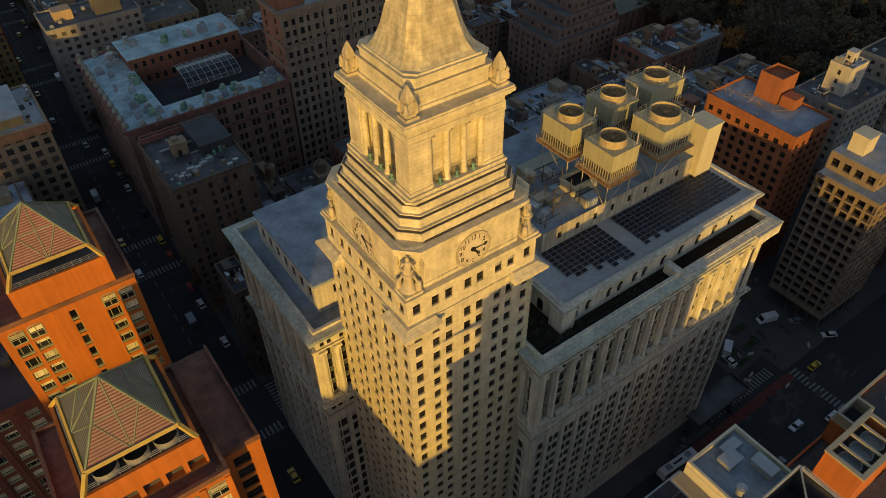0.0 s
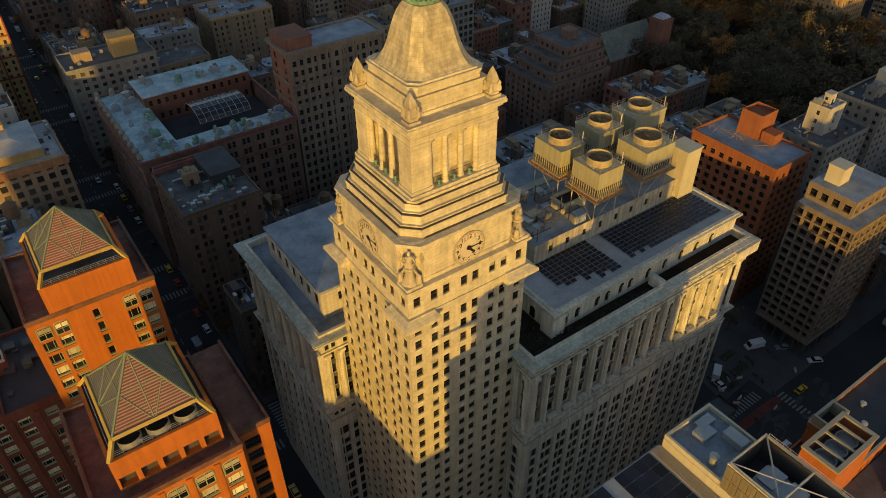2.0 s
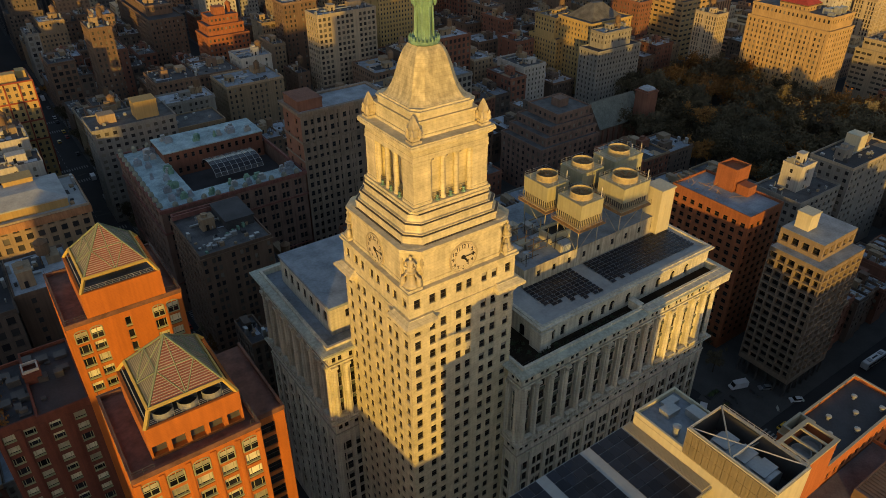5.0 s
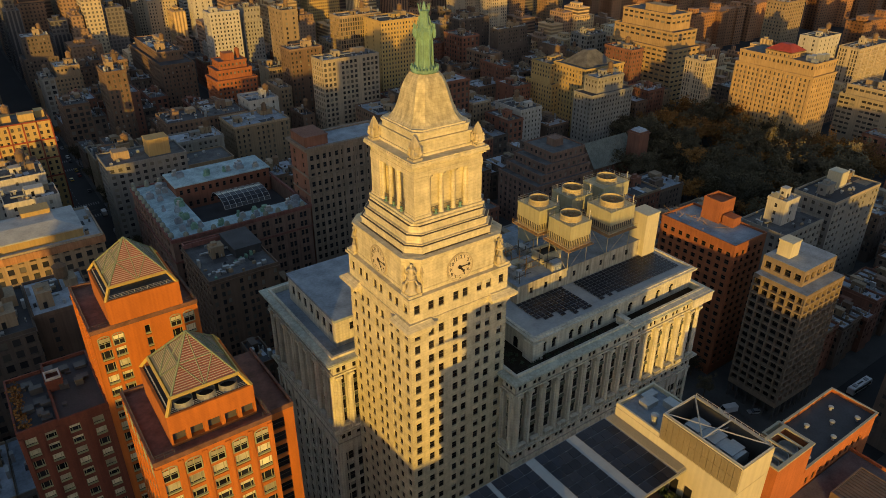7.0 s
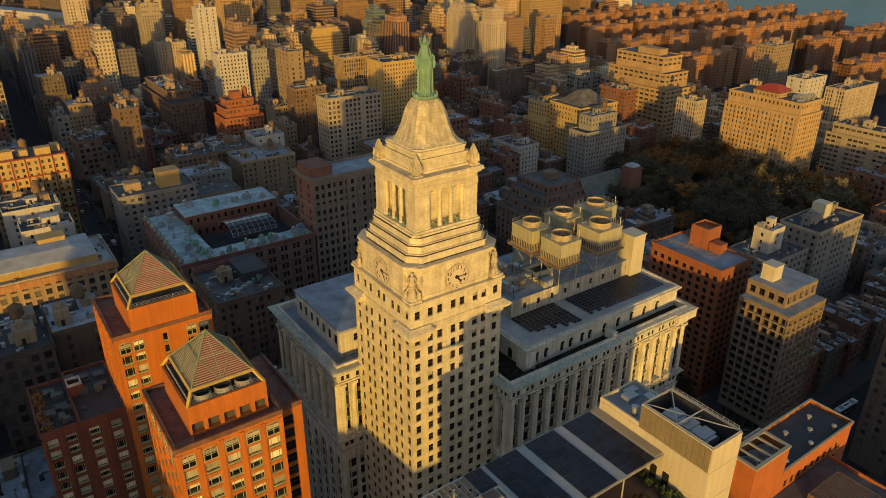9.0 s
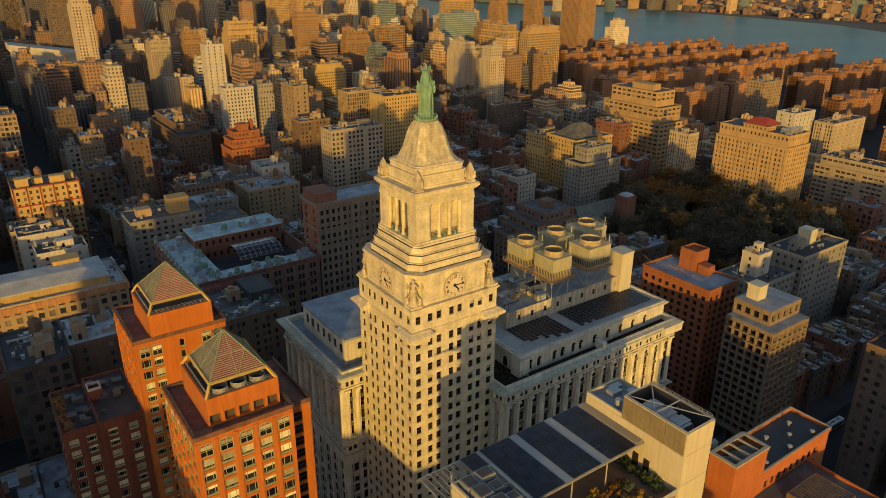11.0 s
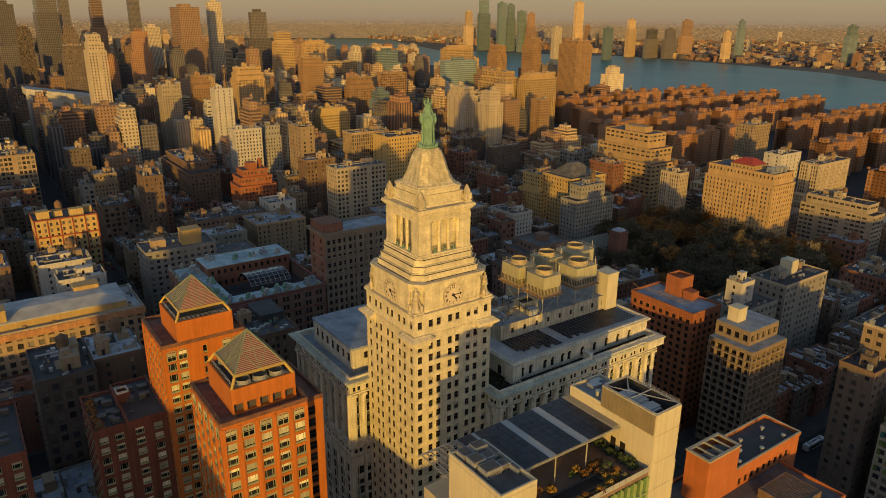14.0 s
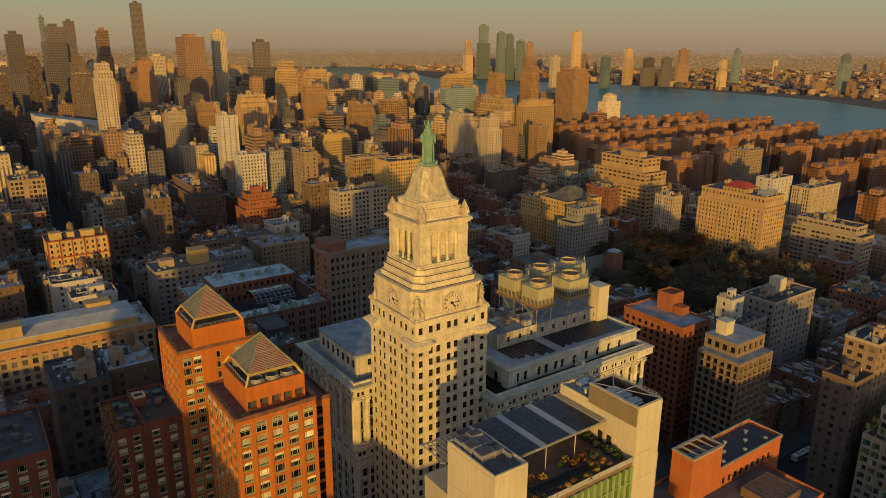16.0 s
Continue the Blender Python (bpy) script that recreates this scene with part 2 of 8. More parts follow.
CARS = [material("car paint %s" % n, c, 0.3, 0.05, 0.5, 2, 0.0, spec=0.5, coat=0.5) for n, c in
        (("white", (0.6, 0.6, 0.6)), ("grey", (0.18, 0.19, 0.2)), ("black", (0.02, 0.02, 0.022)), ("red", (0.35, 0.03, 0.02)), ("yellow", (0.6, 0.36, 0.02)))]
RUBBER = material("tyre rubber", (0.02, 0.02, 0.02), 0.9, 0.1, 0.6, 3, 0.1)
WALLS = {
    "tan": material("tan brick", (0.30, 0.22, 0.14), 0.88, 0.15, 0.15, 2, 0.25, rand=0.2, streak=0.15),
    "pale": material("pale brick", (0.38, 0.315, 0.23), 0.88, 0.13, 0.15, 2, 0.2, rand=0.15, streak=0.15),
    "yellow": material("yellow brick", (0.42, 0.29, 0.12), 0.88, 0.13, 0.15, 2, 0.2, rand=0.12, streak=0.12),
    "red": material("red brick", (0.225, 0.1, 0.065), 0.88, 0.18, 0.15, 2, 0.25, rand=0.2, streak=0.15),
    "brown": material("brown brick", (0.18, 0.116, 0.08), 0.88, 0.18, 0.15, 2, 0.25, rand=0.25, streak=0.15),
    "buff": material("buff brick", (0.40, 0.27, 0.135), 0.88, 0.16, 0.15, 2, 0.2, rand=0.1, streak=0.15),
    "dark": material("dark brick", (0.125, 0.095, 0.075), 0.88, 0.2, 0.15, 2, 0.25, rand=0.25, streak=0.15),
    "rust": material("rust brown brick", (0.285, 0.172, 0.093), 0.88, 0.18, 0.15, 2, 0.2, rand=0.12, streak=0.12),
    "grey": material("grey stone", (0.25, 0.235, 0.205), 0.88, 0.15, 0.15, 2, 0.2, rand=0.2, streak=0.15),
    "white": WHITE,
    "orange": ORANGE,
}
FARW = {
    "tan": window_wall("far tan wall", (0.5, 0.35, 0.19)),
    "red": window_wall("far red wall", (0.33, 0.18, 0.10)),
    "brown": window_wall("far brown wall", (0.28, 0.175, 0.11)),
    "pale": window_wall("far pale wall", (0.52, 0.43, 0.295)),
    "dark": window_wall("far dark wall", (0.135, 0.12, 0.11), fill=(0.6, 0.6)),
    "glass": window_wall("far glass wall", (0.2, 0.26, 0.25), 2.0, 3.6, (0.8, 0.75), 0.4, 0.3, (0.05, 0.075, 0.08)),
    "stuy": window_wall("far brick slab wall", (0.31, 0.155, 0.077), 3.6, 3.0, (0.4, 0.5), mixed=False),
}


# ---- mesh building ----
class MB:
    """Collects faces with material slots."""

    def __init__(self):
        self.v, self.f, self.m = [], [], []

    def face(self, pts, m=0):
        n = len(self.v)
        self.v.extend(pts)
        self.f.append(tuple(range(n, n + len(pts))))
        self.m.append(m)

    def box(self, x0, y0, z0, x1, y1, z1, m=0, bottom=True):
        n = len(self.v)
        self.v += [(x0, y0, z0), (x1, y0, z0), (x1, y1, z0), (x0, y1, z0), (x0, y0, z1), (x1, y0, z1), (x1, y1, z1), (x0, y1, z1)]
        fs = [(0, 1, 5, 4), (1, 2, 6, 5), (2, 3, 7, 6), (3, 0, 4, 7), (4, 5, 6, 7)] + ([(3, 2, 1, 0)] if bottom else [])
        self.f += [tuple(n + k for k in f) for f in fs]
        self.m += [m] * len(fs)

    def rings(self, rings, m=0, cap0=True, cap1=True):
        """Lofts closed rings of equal length, listed upwards, anticlockwise from above."""
        n, k = len(self.v), len(rings[0])
        for r in rings:
            self.v += list(r)
        for a in range(len(rings) - 1):
            for i in range(k):
                j = (i + 1) % k
                self.f.append((n + a * k + i, n + a * k + j, n + (a + 1) * k + j, n + (a + 1) * k + i))
                self.m.append(m)
        if cap1:
            self.f.append(tuple(n + (len(rings) - 1) * k + i for i in range(k)))
            self.m.append(m)
        if cap0:
            self.f.append(tuple(n + i for i in reversed(range(k))))
            self.m.append(m)

    def kerb(self, x0, y0, x1, y1, z0, z1, t, m=0):
        """A closed rectangular kerb of thickness t."""
        n = len(self.v)
        for a, b, c, d in ((x0, y0, 1, 1), (x1, y0, -1, 1), (x1, y1, -1, -1), (x0, y1, 1, -1)):
            self.v += [(a, b, z0), (a, b, z1), (a + c * t, b + d * t, z1), (a + c * t, b + d * t, z0)]
        for i in range(4):
            j = (i + 1) % 4
            for p in range(4):
                q = (p + 1) % 4
                self.f.append((n + i * 4 + p, n + j * 4 + p, n + j * 4 + q, n + i * 4 + q))
                self.m.append(m)

    def stack(self, steps, cx=0.0, cy=0.0, m=0):
        """One body of stacked square stages: half width, corner cut, foot and head of each."""
        rings = []
        for h, c, za, zb in steps:
            for z in (za, zb):
                rings.append([(x, y, z) for x, y in square(h, max(c, 0.02), cx, cy)])
        self.rings(rings, m)

    def prism(self, poly, z0, z1, m=0):
        self.rings([[(x, y, z0) for x, y in poly], [(x, y, z1) for x, y in poly]], m)

    def lathe(self, cx, cy, prof, seg=12, m=0, squash=1.0):
        self.rings([[(cx + r * math.cos(2 * math.pi * i / seg), cy + squash * r * math.sin(2 * math.pi * i / seg), z) for i in range(seg)] for r, z in prof], m)

    def bar(self, a, b, w, m=0, sides=4):
        """A straight bar from a to b, of thickness w."""
        a, b = Vector(a), Vector(b)
        d = (b - a).normalized()
        u = d.orthogonal().normalized()
        s = d.cross(u)
        ring = [(u * math.cos(2 * math.pi * (i + 0.5) / sides) + s * math.sin(2 * math.pi * (i + 0.5) / sides)) * w * 0.7 for i in range(sides)]
        self.rings([[tuple(a + r) for r in ring], [tuple(b + r) for r in ring]], m)

    def add(self, other, shift=0, turn=0.0, at=(0, 0, 0)):
        """Joins another collection, turned about z and moved."""
        n, c, s = len(self.v), math.cos(turn), math.sin(turn)
        self.v += [(x * c - y * s + at[0], x * s + y * c + at[1], z + at[2]) for x, y, z in other.v]
        self.f += [tuple(n + i for i in f) for f in other.f]
        self.m += [m + shift for m in other.m]

    def mesh(self, name, mats, smooth=False):
        me = bpy.data.meshes.new(name)
        me.from_pydata(self.v, [], self.f)
        for mt in mats:
            me.materials.append(mt)
        if len(mats) > 1:
            me.polygons.foreach_set("material_index", self.m)
        if smooth:
            me.polygons.foreach_set("use_smooth", [True] * len(self.f))
        me.update()
        return me


def part(name, mb, mats, parent=None, label="", kind="", smooth=False, at=(0, 0, 0), local=False):
    """Links a mesh as one part; its numbers are the world's unless local."""
    if not isinstance(mats, (list, tuple)):
        mats = [mats]
    ob = new(name, mb.mesh(name, mats, smooth) if isinstance(mb, MB) else mb)
    ob.location = at
    if parent is not None:
        ob.parent = parent
        if parent.data is None and not local:
            ob.location = Vector(at) - parent.location
    return tagged(ob, label, kind=kind)


def thing(name, at, label, category, group="", kind=""):
    ob = new(name)
    ob.location = at
    return tagged(ob, label, category, group, kind)


def square(h, c=0.0, cx=0.0, cy=0.0):
    """A square of half width h with its corners cut by c."""
    if c <= 0:
        return [(cx - h, cy - h), (cx + h, cy - h), (cx + h, cy + h), (cx - h, cy + h)]
    return [(cx - h + c, cy - h), (cx + h - c, cy - h), (cx + h, cy - h + c), (cx + h, cy + h - c), (cx + h - c, cy + h), (cx - h + c, cy + h), (cx - h, cy + h - c), (cx - h, cy - h + c)]


def rect(x0, y0, x1, y1):
    return [(x0, y0), (x1, y0), (x1, y1), (x0, y1)]


FACES = {"s": ((1, 0), (0, -1)), "w": ((0, -1), (-1, 0)), "n": ((-1, 0), (0, 1)), "e": ((0, 1), (1, 0))}


def facade(mb, side, ox, oy, length, z0, z1, cols, rows, depth=0.3, m=0, panes=None):
    """A wall of that length from (ox, oy), run to the right as seen from outside, with openings
    at every column (u0, u1) and row (za, zb), and their reveals. Returns the openings' middles."""
    (ux, uy), (nx, ny) = FACES[side]

    def P(u, z, d=0.0):
        return (ox + ux * u - nx * d, oy + uy * u - ny * d, z)

    out = []
    cols, rows = sorted(cols), sorted(rows)
    z = z0
    for za, zb in rows:
        if za > z:
            mb.face([P(0, z), P(length, z), P(length, za), P(0, za)], m)
        u = 0.0
        for a, b in cols:
            mb.face([P(u, za), P(a, za), P(a, zb), P(u, zb)], m)
            mb.face([P(a, za), P(a, za, depth), P(a, zb, depth), P(a, zb)], m)
            mb.face([P(b, za, depth), P(b, za), P(b, zb), P(b, zb, depth)], m)
            mb.face([P(a, za), P(b, za), P(b, za, depth), P(a, za, depth)], m)
            mb.face([P(a, zb, depth), P(b, zb, depth), P(b, zb), P(a, zb)], m)
            out.append((P((a + b) / 2, (za + zb) / 2, depth), b - a, zb - za, side))
            u = b
        mb.face([P(u, za), P(length, za), P(length, zb), P(u, zb)], m)
        z = zb
    if z1 > z:
        mb.face([P(0, z), P(length, z), P(length, z1), P(0, z1)], m)
    return out


TURN = {"s": 0.0, "e": math.pi / 2, "n": math.pi, "w": -math.pi / 2}
WIN, WINRAW = {}, {}


def window_mesh(w, h, style):
    """One window facing -y, its middle at the origin: frame, bars and panes, a little in front of its back."""
    key = (round(w, 2), round(h, 2), style)
    if key in WIN:
        return WIN[key]
    mb = WINRAW[key] = MB()
    a, b, t = w / 2, h / 2, min(0.09, w * 0.08)
    lo = {"half": 0.0, "blind": -0.1}.get(style, None)
    mb.face([(-a, -0.02, -b), (a, -0.02, -b), (a, -0.02, b), (-a, -0.02, b)], 1)
    for x in (-a, a - t):
        mb.box(x, -0.09, -b, x + t, -0.015, b)
    for z in (-b, -t / 2, b - t):
        mb.box(-a + t, -0.08, z, a - t, -0.015, z + t)
    if style == "wide":
        for x in (-a / 3, a / 3):
            mb.box(x - t / 2, -0.085, -b + t, x + t / 2, -0.015, b - t)
    if lo is not None:
        mb.face([(-a + t, -0.03, b * lo), (a - t, -0.03, b * lo), (a - t, -0.03, b - t), (-a + t, -0.03, b - t)], 2)
    WIN[key] = mb.mesh("window", [BRONZE if style != "wide" else SASH, GLASS, BLIND])
    return WIN[key]


def windows(openings, parent, limit=300, style="plain", rng=None, blinds=0.25, frame=None):
    """A window in every opening; past the limit they are joined into one part."""
    rest = MB()
    base = parent.location if parent.data is None else Vector()
    for k, ((x, y, z), w, h, side) in enumerate(openings):
        st = "half" if rng and rng.random() < blinds and style == "plain" else style
        me = window_mesh(w, h, st)
        if k < limit:
            ob = new("window", me)
            ob.location = Vector((x, y, z)) - base
            ob.rotation_euler = (0, 0, TURN[side])
            ob.parent = parent
        else:
            rest.add(WINRAW[(round(w, 2), round(h, 2), st)], 0, TURN[side], (x, y, z))
    if rest.f:
        part("window_panes", rest, [BRONZE if style != "wide" else SASH, GLASS, BLIND], parent, kind="stuff")


def spread(n, length, w, margin=0.0):
    """n openings of width w, evenly along a wall."""
    step = (length - 2 * margin) / n
    return [(margin + step * (i + 0.5) - w / 2, margin + step * (i + 0.5) + w / 2) for i in range(n)]


def cyl(mb, x, y, z0, z1, r, seg=12, m=0):
    mb.lathe(x, y, [(r, z0), (r, z1)], seg, m)


def rail(mb, pts, h=1.0, w=0.05, posts=2.0, m=0, bars=2):
    for a, b in zip(pts, pts[1:]):
        for k in range(1, bars + 1):
            mb.bar((*a[:2], a[2] + h * k / bars), (*b[:2], b[2] + h * k / bars), w, m)
        n = max(1, int((Vector(b) - Vector(a)).length / posts))
        for i in range(n + 1):
            p = Vector(a).lerp(Vector(b), i / n)
            mb.bar(tuple(p), (p.x, p.y, p.z + h), w, m)

# ---- ground, river, streets ----
def sheet(name, polys, z, mat, label, category):
    mb = MB()
    for p in polys:
        mb.face([(x, y, z) for x, y in p])
    return tagged(part(name, mb, mat), label, category, kind="structure")


mb = MB()
mb.face([(-4900, -4900, 0), (4900, -4900, 0), (4900, 4900, 0), (-4900, 4900, 0)])
tagged(part("ground", mb, LAND), "brownish city ground reaching the horizon", "ground", kind="structure")
sheet("road", [rect(-420, -420, 1150, 1500)], 0.02, ASPHALT, "dark asphalt of the street grid", "road")
NEAR_SHORE = [(1180, -2500), (1177, 388), (1255, 552), (1212, 758), (1158, 1028), (1215, 1500), (1270, 2000), (1330, 2500), (1600, 3400), (2000, 4800)]
FAR_SHORE = [(2050, -2500), (1942, 727), (2117, 996), (2187, 1333), (2238, 1892), (2000, 2300), (1850, 2700), (2150, 3500), (2700, 4800)]
sheet("water", [NEAR_SHORE + FAR_SHORE[::-1]], 0.06, WATER, "blue grey tidal river in evening light", "river")
def speckle(name):
    """Distant low city: thin streaks, far wider than high, fading upwards to imitate haze."""
    m = bpy.data.materials.new(name)
    m.use_nodes = True
    N, L = m.node_tree.nodes, m.node_tree.links
    p = N["Principled BSDF"]
    p.inputs["Roughness"].default_value = 1.0
    p.inputs["Specular IOR Level"].default_value = 0.0
    geo = N.new("ShaderNodeNewGeometry")
    mp = N.new("ShaderNodeMapping")
    mp.inputs["Scale"].default_value = (0.085, 0.085, 0.55)
    L.new(geo.outputs["Position"], mp.inputs["Vector"])
    ns = N.new("ShaderNodeTexNoise")
    ns.inputs["Scale"].default_value = 1.0
    ns.inputs["Detail"].default_value = 4
    ns.inputs["Roughness"].default_value = 0.6
    L.new(mp.outputs[0], ns.inputs["Vector"])
    ramp = N.new("ShaderNodeValToRGB")
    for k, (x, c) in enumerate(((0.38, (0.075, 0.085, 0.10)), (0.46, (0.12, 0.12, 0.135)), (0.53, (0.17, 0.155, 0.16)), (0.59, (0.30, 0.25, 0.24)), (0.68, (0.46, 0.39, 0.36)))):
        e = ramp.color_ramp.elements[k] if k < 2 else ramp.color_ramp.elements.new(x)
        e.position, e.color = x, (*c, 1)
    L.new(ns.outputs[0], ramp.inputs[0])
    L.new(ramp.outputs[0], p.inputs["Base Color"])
    sep = N.new("ShaderNodeSeparateXYZ")
    L.new(geo.outputs["Position"], sep.inputs[0])
    # alpha drops with height, a painted haze edge
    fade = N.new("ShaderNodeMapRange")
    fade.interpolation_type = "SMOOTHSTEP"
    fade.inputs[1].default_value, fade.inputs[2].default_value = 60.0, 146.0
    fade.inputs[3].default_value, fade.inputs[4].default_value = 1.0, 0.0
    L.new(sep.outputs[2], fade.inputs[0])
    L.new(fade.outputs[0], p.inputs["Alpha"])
    return m


def haze_sky(name):
    """Evening haze over the horizon, glowing faintly: warm below, grey green above."""
    m = bpy.data.materials.new(name)
    m.use_nodes = True
    N, L = m.node_tree.nodes, m.node_tree.links
    out = N["Material Output"]
    em = N.new("ShaderNodeEmission")
    geo = N.new("ShaderNodeNewGeometry")
    sep = N.new("ShaderNodeSeparateXYZ")
    L.new(geo.outputs["Position"], sep.inputs[0])
    mr = N.new("ShaderNodeMapRange")
    mr.inputs[1].default_value, mr.inputs[2].default_value = 120.0, 620.0
    L.new(sep.outputs[2], mr.inputs[0])
    ramp = N.new("ShaderNodeValToRGB")
    for k, (x, c) in enumerate(((0.0, (0.175, 0.138, 0.10)), (0.14, (0.195, 0.155, 0.104)), (0.3, (0.205, 0.18, 0.118)), (0.55, (0.19, 0.205, 0.145)), (1.0, (0.17, 0.205, 0.16)))):
        e = ramp.color_ramp.elements[k] if k < 2 else ramp.color_ramp.elements.new(x)
        e.position, e.color = x, (*c, 1)
    L.new(mr.outputs[0], ramp.inputs[0])
    L.new(ramp.outputs[0], em.inputs[0])
    L.new(em.outputs[0], out.inputs[0])
    return m


mb, hz = MB(), MB()
for k in range(256):
    a0, a1 = 2 * math.pi * k / 256, 2 * math.pi * (k + 1) / 256
    h = [150 + 5 * noise.noise((6 * math.cos(a), 6 * math.sin(a), 0)) + 2.5 * noise.noise((40 * math.cos(a), 40 * math.sin(a), 3)) for a in (a0, a1)]
    p = [(4850 * math.cos(a), 4850 * math.sin(a)) for a in (a0, a1)]
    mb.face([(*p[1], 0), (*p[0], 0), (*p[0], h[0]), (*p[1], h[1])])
    if math.cos((a0 + a1) / 2 - 0.95) > 0.25:
        q = [(4880 * math.cos(a), 4880 * math.sin(a)) for a in (a0, a1)]
        hz.face([(*q[1], 0), (*q[0], 0), (*q[0], 620), (*q[1], 620)])
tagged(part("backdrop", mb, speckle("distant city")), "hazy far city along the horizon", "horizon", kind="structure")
tagged(part("backdrop", hz, haze_sky("evening haze")), "warm evening haze above the horizon", "sky", kind="structure")

# blocks between the streets: raised pavements
STREETS = [64 + 79 * k for k in range(-5, 17)]
AVENUES = [(-330, -160), (-142, -41), (-17, 75), (107, 236), (246, 372), (384, 520)]
for y0 in STREETS:
    for x0, x1 in AVENUES:
        ya, yb = (y0, y0 + 61) if y0 > -40 else (y0 - 13, y0 + 47)
        if y0 == 64 - 79:
            ya, yb = -21, 47
        mb = MB()
        mb.box(x0, ya, 0.0, x1, yb, 0.16, bottom=False)
        tagged(part("pavement", mb, PAVE), "grey concrete pavement block with kerb", "pavement", kind="structure")


# ---- the clock tower building ----
con = thing("clock_tower_building", (0, 0, 0), "limestone office tower with clocks, belfry and green lantern", "tower")
HALF = 11.45
ROWZ = [93.6] + [87.75 - 3.17 * k for k in range(26)]
COLC = (-9.85, -6.75, -4.45, -1.1, 1.1, 4.45, 6.75, 9.85)
mb = MB()
op = []
rows = [(z - 0.95, z + 0.95) for z in ROWZ]
for side, (ox, oy) in {"s": (-HALF, -HALF), "w": (-HALF, HALF), "n": (HALF, HALF), "e": (HALF, -HALF)}.items():
    o = facade(mb, side, ox, oy, 2 * HALF, 0, 96.2, [(HALF + c - 0.66, HALF + c + 0.66) for c in COLC], rows, 0.35)
    op += o if side in "sw" else []
    if side in "ne":
        rest = MB()
        for (x, y, z), w, h, sd in o:
            (ux, uy), _ = FACES[sd]
            rest.face([(x - ux * w / 2, y - uy * w / 2, z - h / 2), (x + ux * w / 2, y + uy * w / 2, z - h / 2), (x + ux * w / 2, y + uy * w / 2, z + h / 2), (x - ux * w / 2, y - uy * w / 2, z + h / 2)])
        part("rear_windows", rest, GLASS, con, kind="stuff")
part("shaft", mb, LIME, con, "pale limestone shaft with punched windows")
op.sort(key=lambda o: -o[0][2])
rng = random.Random(3)
windows(op, con, 230, rng=rng, blinds=0.2)
# quoins on the shaft's corners
mb = MB()
for sx in (-1, 1):
    for sy in (-1, 1):
        for k in range(56):
            z = 2 + k * 1.55
            e = 0.07
            x0, x1 = sorted((sx * (HALF + e), sx * (HALF - 0.62)))
            y0, y1 = sorted((sy * (HALF + e), sy * (HALF - 0.62)))
            mb.box(x0, y0, z, x1, y1, z + 1.25)
part("quoining", mb, LIME, con, kind="stuff")
mb = MB()
mb.stack(((HALF + 0.1, 0, 90.2, 90.5), (HALF + 0.22, 0, 90.5, 90.8)))
part("string_course", mb, LIME, con)
mb = MB()
mb.stack(((HALF + 0.2, 0, 95.7, 96.0), (HALF + 0.45, 0, 96.0, 96.45)))
part("string_course", mb, LIME, con)
# corner cornices, wrapping each corner
for sx in (-1, 1):
    for sy in (-1, 1):
        mb = MB()
        rings = []
        for e, za, zb in ((0.3, 87.9, 88.3), (0.45, 88.3, 88.9), (0.7, 88.9, 89.3), (1.25, 89.3, 89.7), (1.65, 89.7, 90.1), (1.6, 90.1, 90.25), (0.5, 90.9, 91.06)):
            a, b = HALF + e, HALF - 4.2 - e * 0.45
            pts = [(a, a), (b, a), (b, HALF - 0.2), (HALF - 0.2, HALF - 0.2), (HALF - 0.2, b), (a, b)]
            pts = [(sx * x, sy * y) for x, y in pts]
            if sx * sy < 0:
                pts = pts[::-1]
            rings += [[(x, y, za) for x, y in pts], [(x, y, zb) for x, y in pts]]
        mb.rings(rings)
        part("corner_cornice", mb, LIME, con)
# clock stage with cut corners
mb = MB()
CL = 10.95
mb.stack(((CL, 2.9, 96.45, 97.0), (CL + 0.12, 2.95, 97.0, 97.25), (CL, 2.9, 97.25, 102.6), (CL + 0.15, 2.6, 102.6, 103.0), (CL + 0.4, 2.6, 103.0, 103.35), (CL + 0.6, 2.6, 103.35, 103.8)))
part("clock_stage", mb, LIME, con)
for sx in (-1, 1):
    for sy in (-1, 1):
        mb = MB()
        qx, qy = sx * (CL - 2.55), sy * (CL - 2.55)
        mb.lathe(qx, qy, [(1.5, 101.2), (1.6, 102.2), (1.75, 102.6), (1.95, 102.75), (2.0, 103.05), (2.25, 103.2), (2.35, 103.84), (2.0, 103.9)], 20)
        part("corner_hood", mb, LIME, con)
        for d in (-1, 1):       # carved drops beside the niche
            mb = MB()
            px, py = sx * (CL - 1.5 + d * 1.2), sy * (CL - 1.5 - d * 1.2)
            mb.lathe(px, py, [(0.1, 97.3), (0.3, 97.9), (0.22, 98.5), (0.36, 99.2), (0.22, 99.9), (0.4, 100.7), (0.3, 101.4), (0.1, 101.9)], 8)
            part("carved_drop", mb, LIME2, con)
mb = MB()
mb.stack(((10.0, 2.3, 103.8, 104.95), (10.15, 2.35, 104.95, 105.3), (9.7, 2.2, 105.3, 105.55), (9.25, 1.9, 105.55, 106.65), (9.4, 1.95, 106.65, 107.0), (8.95, 1.9, 107.0, 107.2),
          (8.5, 1.5, 107.2, 108.2), (8.65, 1.55, 108.2, 108.5), (8.2, 0.9, 108.5, 109.0), (7.9, 0.0, 109.0, 109.5)))
part("stepped_base", mb, LIME, con)
# lead and soot on ledge tops, with grazing-sun dimness added to the colour
LEAD = material("sooty lead flashing", (0.085, 0.075, 0.06), 0.7, 0.25, 0.5, 3, 0.2)
